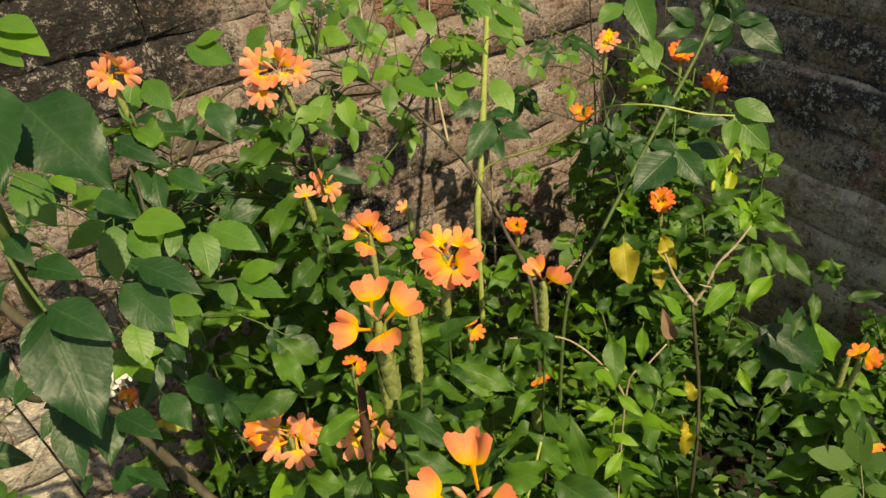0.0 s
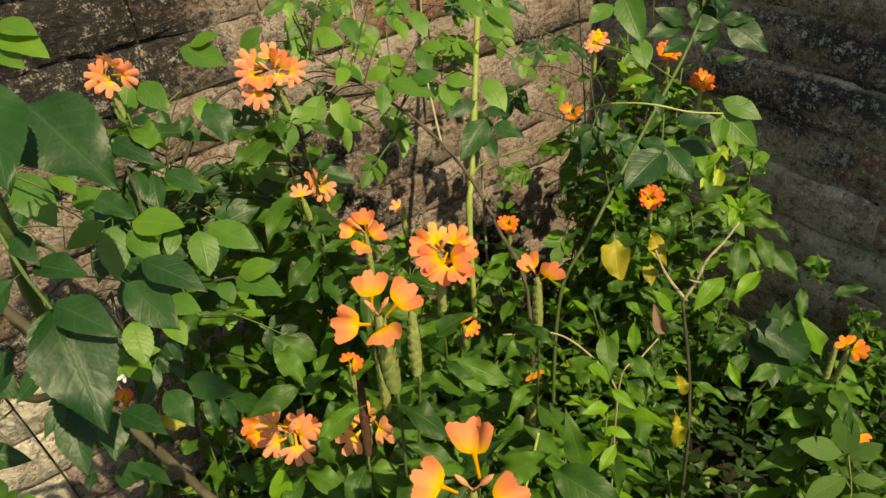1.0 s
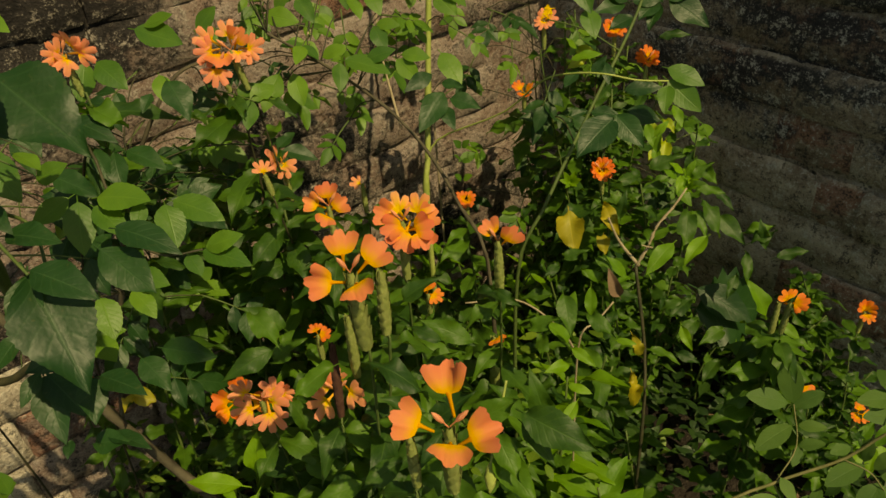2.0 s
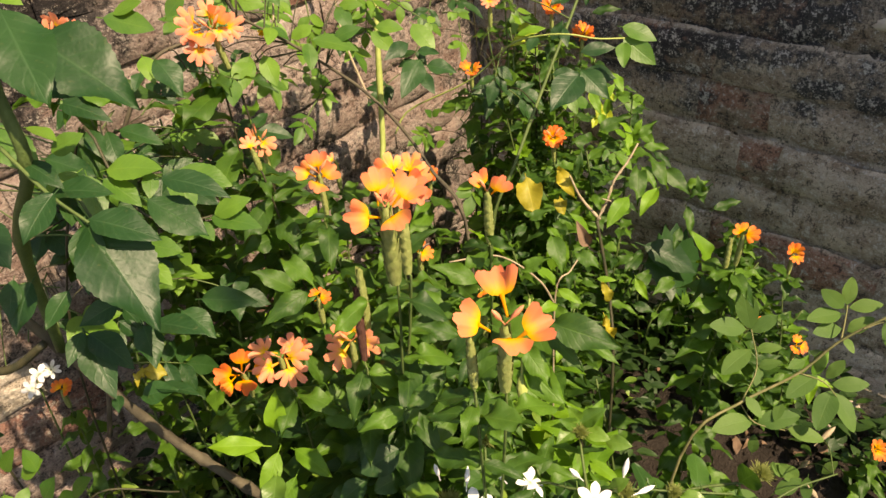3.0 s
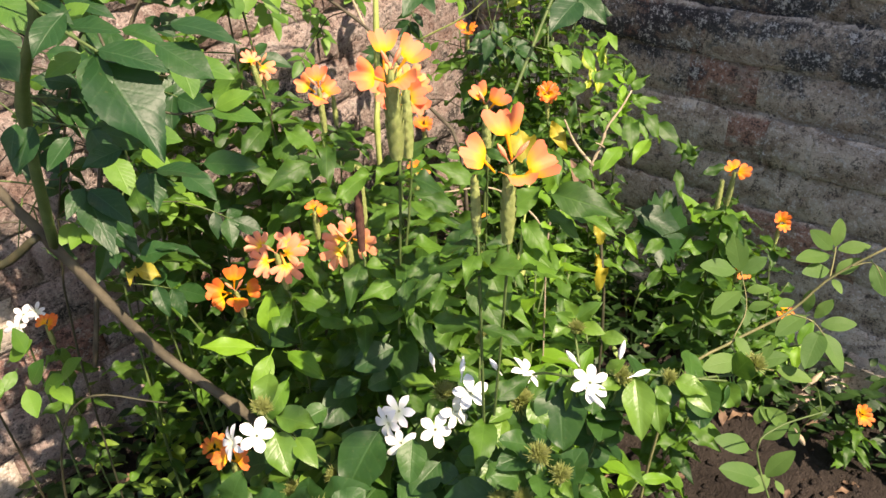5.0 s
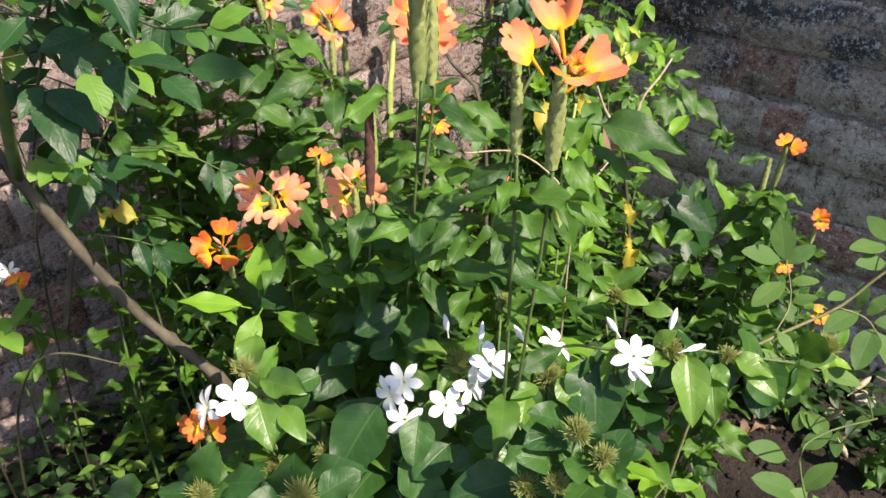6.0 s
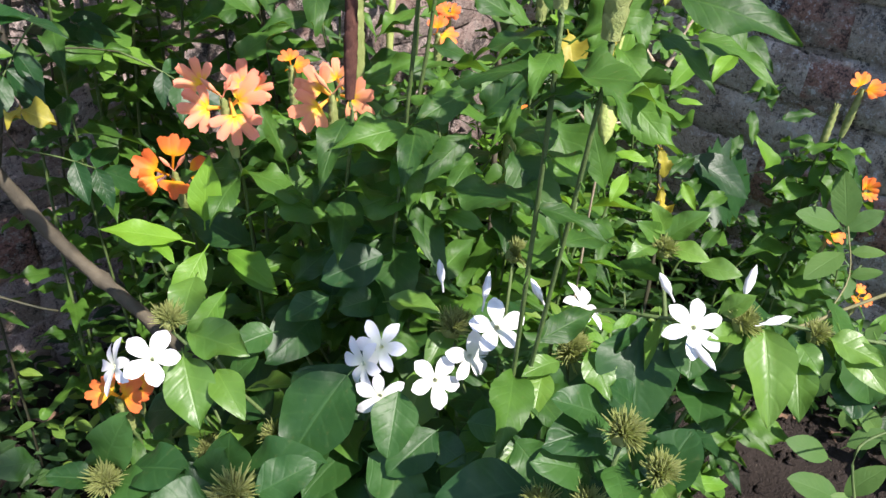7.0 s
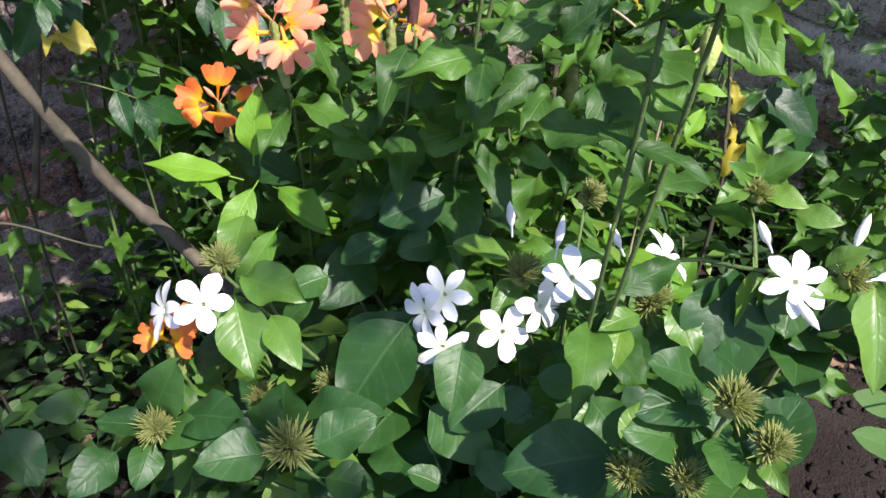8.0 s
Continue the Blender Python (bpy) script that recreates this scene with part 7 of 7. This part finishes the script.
put_leaf(corner, CROSS, (0.939, 0.599, 0.742), (0.891, 0.623, 0.757), (-0.4, -0.3, 0.8))
put_leaf(corner, CROSS, (0.924, 0.632, 0.773), (0.971, 0.602, 0.791), (-0.4, -0.3, 0.8))
put_leaf(corner, CROSS, (0.907, 0.638, 0.767), (0.860, 0.650, 0.767), (-0.4, -0.3, 0.8))
put_leaf(corner, CROSS, (0.954, 0.566, 0.712), (0.945, 0.530, 0.680), (-0.4, -0.3, 0.9))
put_leaf(corner, CROSS, (0.985, 0.539, 0.701), (0.991, 0.489, 0.664), (-0.4, -0.2, 0.9))
put_leaf(corner, CROSS, (0.903, 0.596, 0.710), (0.870, 0.618, 0.734), (-0.4, -0.3, 0.9))
put_leaf(corner, CROSS, (0.855, 0.629, 0.715), (0.874, 0.635, 0.759), (-0.4, -0.3, 0.9))
put_leaf(corner, CROSS_Y, (0.938, 0.584, 0.775), (0.912, 0.571, 0.760), (-0.4, -0.3, 0.8))
put_leaf(corner, CROSS_Y, (0.942, 0.583, 0.778), (0.921, 0.596, 0.800), (-0.5, -0.3, 0.8))
put_leaf(corner, CROSS_Y, (0.944, 0.579, 0.774), (0.957, 0.574, 0.799), (-0.5, -0.3, 0.8))
put_leaf(corner, CROSS_Y, (0.929, 0.586, 0.772), (0.909, 0.598, 0.792), (-0.4, -0.3, 0.8))
put_leaf(corner, CROSS_Y, (0.933, 0.523, 0.694), (0.875, 0.520, 0.669), (-0.4, -0.3, 0.9))
put_leaf(corner, CROSS_Y, (0.804, 0.572, 0.658), (0.785, 0.596, 0.695), (-0.4, -0.3, 0.9))
put_leaf(corner, CROSS_Y, (0.811, 0.568, 0.658), (0.779, 0.571, 0.660), (-0.4, -0.3, 0.9))
put_leaf(corner, CROSS_Y, (0.886, 0.550, 0.692), (0.823, 0.549, 0.665), (-0.4, -0.3, 0.9))
put_leaf(corner, CROSS_Y, (0.921, 0.620, 0.808), (0.931, 0.622, 0.840), (-0.5, -0.3, 0.8))
put_leaf(corner, CROSS_Y, (0.927, 0.632, 0.829), (0.947, 0.622, 0.853), (-0.5, -0.3, 0.8))
put_leaf(corner, CROSS, (1.142, 0.559, 0.561), (1.182, 0.533, 0.579), (-0.5, -0.2, 0.9))
put_leaf(corner, CROSS, (1.127, 0.556, 0.546), (1.096, 0.527, 0.507), (-0.4, -0.2, 0.9))
put_leaf(corner, CROSS, (1.162, 0.539, 0.550), (1.164, 0.561, 0.602), (-0.5, -0.2, 0.9))
put_leaf(corner, CROSS, (1.171, 0.520, 0.533), (1.215, 0.485, 0.543), (-0.5, -0.2, 0.9))
put_leaf(corner, CROSS, (1.097, 0.551, 0.516), (1.056, 0.539, 0.490), (-0.4, -0.2, 0.9))
put_leaf(corner, CROSS, (1.012, 0.583, 0.491), (0.954, 0.586, 0.472), (-0.4, -0.2, 0.9))
put_leaf(corner, CROSS, (1.005, 0.561, 0.459), (0.947, 0.564, 0.440), (-0.4, -0.2, 0.9))
put_leaf(corner, CROSS, (1.050, 0.498, 0.413), (1.066, 0.458, 0.395), (-0.4, -0.2, 0.9))
put_leaf(corner, CROSS, (1.125, 0.440, 0.397), (1.158, 0.420, 0.418), (-0.4, -0.2, 0.9))
put_leaf(corner, CROSS, (1.087, 0.454, 0.385), (1.033, 0.464, 0.378), (-0.4, -0.2, 0.9))
put_leaf(corner, CROSS, (0.952, 0.559, 0.415), (0.971, 0.521, 0.403), (-0.4, -0.2, 0.9))
put_leaf(corner, CROSS, (1.008, 0.508, 0.393), (0.956, 0.504, 0.370), (-0.4, -0.2, 0.9))
put_leaf(corner, CROSS, (0.916, 0.590, 0.427), (0.940, 0.542, 0.406), (-0.4, -0.2, 0.9))
put_leaf(corner, CROSS, (0.957, 0.607, 0.481), (0.995, 0.583, 0.501), (-0.4, -0.2, 0.9))
put_leaf(corner, CROSS, (1.037, 0.526, 0.439), (0.979, 0.536, 0.429), (-0.4, -0.2, 0.9))
put_leaf(corner, CROSS_Y, (1.088, 0.478, 0.470), (1.076, 0.519, 0.535), (-0.4, -0.2, 0.9))
put_leaf(corner, CROSS_Y, (1.103, 0.461, 0.460), (1.110, 0.420, 0.435), (-0.4, -0.2, 0.9))
put_leaf(corner, CROSS_Y, (0.957, 0.561, 0.475), (0.947, 0.526, 0.444), (-0.4, -0.2, 0.9))
put_leaf(lrose, ROSE_L, (-0.066, 0.718, 0.753), (-0.075, 0.731, 0.778), (-0.0, -0.5, 0.9))
put_leaf(lrose, ROSE_L, (-0.041, 0.719, 0.779), (-0.051, 0.733, 0.806), (-0.1, -0.5, 0.9))
put_leaf(lrose, ROSE_L, (-0.051, 0.689, 0.739), (-0.077, 0.689, 0.733), (-0.1, -0.4, 0.9))
put_leaf(lrose, ROSE_L, (-0.018, 0.655, 0.739), (-0.015, 0.623, 0.730), (-0.1, -0.4, 0.9))
put_leaf(lrose, ROSE_L, (-0.021, 0.686, 0.767), (-0.022, 0.694, 0.796), (-0.1, -0.5, 0.9))
put_leaf(lrose, ROSE_L, (-0.055, 0.704, 0.749), (-0.066, 0.679, 0.734), (-0.1, -0.4, 0.9))
put_leaf(lrose, ROSE_L, (-0.008, 0.651, 0.746), (0.011, 0.632, 0.769), (-0.1, -0.4, 0.9))

scatter("weeds", M_WEED, 4600, lambda r: (lambda x, y: None if bare(x, y) else (x, y, r.uniform(0.02, 0.3 if x < 0.1 else 0.40) * canopy(x, y)))(r.uniform(-0.4, 1.4), r.uniform(-0.1, 1.32)), (0.025, 0.05), (6, 2, 0.5, 0.4, 1.0, 0.2, 0.2, 0.04, 0.0), 3,
        "dense low weeds and shaded undergrowth on the soil", "weeds")
scatter("grass_weeds", M_WEED_LIGHT, 700, lambda r: (lambda x, y: None if bare(x, y) else (x, y, r.uniform(0.05, 0.85) * canopy(x, y)))(r.uniform(0.1, 0.92), r.uniform(0.3, 1.32)), (0.02, 0.045), (6, 2, 0.45, 0.4, 1.0, 0.2, 0.2, 0.04, 0.0), 5,
        "light green small-leaved weeds between the shrubs", "weeds")
scatter("dry_leaves", M_DRY, 190, lambda r: (lambda x, y: (x, y, ground_height(x, y) + r.uniform(0.002, 0.008)))(r.uniform(-0.4, 1.42), r.uniform(-0.1, 1.32)), (0.025, 0.055), (6, 4, 0.5, 0.4, 1.0, 0.3, 0.15, 0.2, 0.0), 9,
        "dry brown leaf litter on the soil", "leaf litter", 0.5)

# dense growth in the corner behind the climber
for i in range(7):
    leafy_plant(RNG.uniform(1.0, 1.27), RNG.uniform(0.84, 1.08), RNG.uniform(0.68, 0.92), CROSS, 0.03, RNG.uniform(0.04, 0.058))

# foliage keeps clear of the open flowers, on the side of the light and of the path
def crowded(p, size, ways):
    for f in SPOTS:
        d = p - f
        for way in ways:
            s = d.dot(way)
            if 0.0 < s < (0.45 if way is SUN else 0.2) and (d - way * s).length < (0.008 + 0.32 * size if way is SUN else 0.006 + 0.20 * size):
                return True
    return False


def shades_foot(p):
    """Whether a leaf keeps the sun from the limewashed foot of the wall."""
    q = p - SUN * ((WALL_Y - p.y) / -SUN.y)
    return -0.2 < q.x < 0.13 and 0.18 < q.z < 0.54


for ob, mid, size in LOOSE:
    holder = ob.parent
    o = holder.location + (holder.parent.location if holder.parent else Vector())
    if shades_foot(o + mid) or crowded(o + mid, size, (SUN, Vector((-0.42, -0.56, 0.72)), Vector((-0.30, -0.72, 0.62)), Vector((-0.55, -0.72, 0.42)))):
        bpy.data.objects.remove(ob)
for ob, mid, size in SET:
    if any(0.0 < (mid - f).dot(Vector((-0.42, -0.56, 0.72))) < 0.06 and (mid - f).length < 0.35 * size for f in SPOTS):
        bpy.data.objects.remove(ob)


def soil_clods(count):
    """Loose crumbs and clods on the open soil."""
    r = random.Random(31)
    verts, faces = [], []
    for _ in range(count):
        x, y = r.choice(((r.uniform(0.45, 1.42), r.uniform(-0.25, 0.6)), (r.uniform(-0.5, 0.3), r.uniform(0.5, 1.3))))
        q = r.uniform(0.002, 0.009)
        c = Vector((x, y, ground_height(x, y) + q * 0.3))
        b = len(verts)
        for d in ((1, 0, 0), (0, 1, 0), (-1, 0, 0), (0, -1, 0), (0, 0, 0.8), (0, 0, -0.8), (0.7, 0.7, 0.3), (-0.7, 0.6, 0.3)):
            verts.append(c + Vector(d) * (q * r.uniform(0.7, 1.4)))
        faces += [tuple(b + i for i in f) for f in ((0, 6, 4), (6, 1, 4), (1, 7, 4), (7, 2, 4), (2, 3, 4), (3, 0, 4), (6, 0, 5), (1, 6, 5), (7, 1, 5), (2, 7, 5), (3, 2, 5), (0, 3, 5))]
    ob = new("soil_crumbs", mesh_of("soil_crumbs", verts, faces, None, M_SOIL))
    tagged(ob, "loose dark crumbs and clods of garden soil", "soil", "", "stuff")


soil_clods(2600)

# ---- bricks ----
def brick_mesh(name, length, mat, seed, bed=0.007, end=0.007):
    """Worn brick face: length along +X, face towards -Y, ragged edges; bed, end: how far its edges are worn back."""
    r = random.Random(seed)
    xs, zs = (0.0, 0.010 / length, 0.3, 0.55, 0.8, 1 - 0.010 / length, 1.0), (0.0, 0.09, 0.5, 0.91, 1.0)
    verts, faces = [], []
    for zi, z in enumerate(zs):
        for xi, x in enumerate(xs):
            worn_or_lit = bed if zi in (0, 4) else end if xi in (0, 6) else 0.0
            y = worn_or_lit + r.uniform(-0.003, 0.002) if worn_or_lit else r.uniform(-0.005, 0.003)
            verts.append((x * length + r.uniform(-0.003, 0.003), y, z * (COURSE - 0.003) + r.uniform(-0.005, 0.005)))
    for zi in range(4):
        for xi in range(6):
            a = zi * 7 + xi
            faces.append((a, a + 1, a + 8, a + 7))
    return mesh_of(name, verts, faces, None, mat)


def lay_bricks(wall, mat, along, start, end, fixed, turn, pale=None, uneven=0.0, bed=0.007, joint=0.007, gap=0.002):
    """uneven: how far whole courses stand back from one another; gap: between two bricks of a course, less than nothing where the wash closes it."""
    def make(m):
        return {n: [brick_mesh("brick", n, m, i + int(n * 1000), bed, joint) for i in range(5)] for n in (0.105, 0.17, 0.215, 0.26)}
    stock = make(mat)
    limed = make(M_WALL_PALE) if pale else stock
    r = random.Random(int(start * 100) + 5)
    row = 0
    z = 0.014
    while z + COURSE < WALL_TOP:
        p = start + (0.0 if row % 2 else -0.11)
        back = uneven * (0.55 if row % 2 else -0.55) + uneven * r.uniform(-0.4, 0.4)
        while p < end:
            n = r.choice((0.17, 0.215, 0.215, 0.26, 0.105))
            if p + n <= end and p >= start - 0.12:
                at = (p, fixed, z) if along == "x" else (fixed, -p, z)
                lot = limed if pale and p + n < pale[0] and z < pale[1] else stock
                part("brick", r.choice(lot[n]), None, wall, Matrix.Translation(at) @ Matrix.Rotation(turn + r.uniform(-0.012, 0.012), 4, "Z") @ Matrix.Rotation(r.uniform(-0.012, 0.012), 4, "Y") @ Matrix.Translation((0, r.uniform(-0.005, 0.001) + back, 0)))
            p += n + gap
        z += COURSE
        row += 1


lay_bricks(wall_n, M_WALL_N, "x", -0.9, WALL_X - 0.01, WALL_Y, 0.0, (0.17, 0.56))
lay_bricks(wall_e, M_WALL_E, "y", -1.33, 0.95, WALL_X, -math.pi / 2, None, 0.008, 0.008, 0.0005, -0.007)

def fragment(at, size, turn):
    """Broken piece of pale brick that lies on the soil."""
    r = random.Random(int(at[0] * 1000))
    bm = bmesh.new()
    bmesh.ops.create_icosphere(bm, subdivisions=2, radius=1)
    for v in bm.verts:
        v.co = Vector([math.copysign(abs(c) ** 0.6, c) * q for c, q in zip(v.co, size)]) * r.uniform(0.86, 1.1)
    me = bpy.data.meshes.new("brick_fragment")
    bm.to_mesh(me)
    bm.free()
    me.materials.append(M_WALL_PALE)
    ob = new("brick_fragment", me)
    ob.location, ob.rotation_euler = (at[0], at[1], ground_height(*at) + size[2] * 0.6), (0.1, -0.06, turn)
    tagged(ob, "broken piece of pale brick on the soil", "brick", "brick pieces on the soil")


for at, size, turn in (((1.375, 0.225), (0.036, 0.024, 0.020), 0.5), ((1.27, 0.245), (0.026, 0.02, 0.014), 1.4), ((1.17, 0.02), (0.03, 0.02, 0.015), 2.2)):
    fragment(at, size, turn)
r = random.Random(8)
y = -0.9
while y < 0.62:
    n = r.uniform(0.17, 0.24)
    part("footing_brick", box_mesh("footing_brick", (-0.045 + r.uniform(-0.006, 0.006), 0.0, -0.05), (0.012, n - 0.008, 0.062 + r.uniform(-0.008, 0.008)), M_WALL_PALE), None, wall_e,
         Matrix.Translation((WALL_X, y, 0)) @ Matrix.Rotation(r.uniform(-0.03, 0.03), 4, "Z"))
    y += n

r = random.Random(3)
rim = [(0.045 * math.cos(k * 0.3927) * r.uniform(0.6, 1.2), 0.015 * math.sin(k * 0.3927) * r.uniform(0.6, 1.2)) for k in range(16)]
patch = [(WALL_X - 0.009, 0.35, 0.845)] + [(WALL_X - 0.008, 0.35 + a * 0.8, 0.845 + b * 0.8) for a, b in rim] + [(WALL_X + 0.004, 0.35 + a, 0.845 + b) for a, b in rim]
faces = [(0, 1 + k, 1 + (k + 1) % 16) for k in range(16)] + [(1 + k, 17 + k, 17 + (k + 1) % 16, 1 + (k + 1) % 16) for k in range(16)]
part("plaster_patch", mesh_of("plaster_patch", patch, faces, None, M_PLASTER), None, wall_e, None, "pale broken mortar patch")
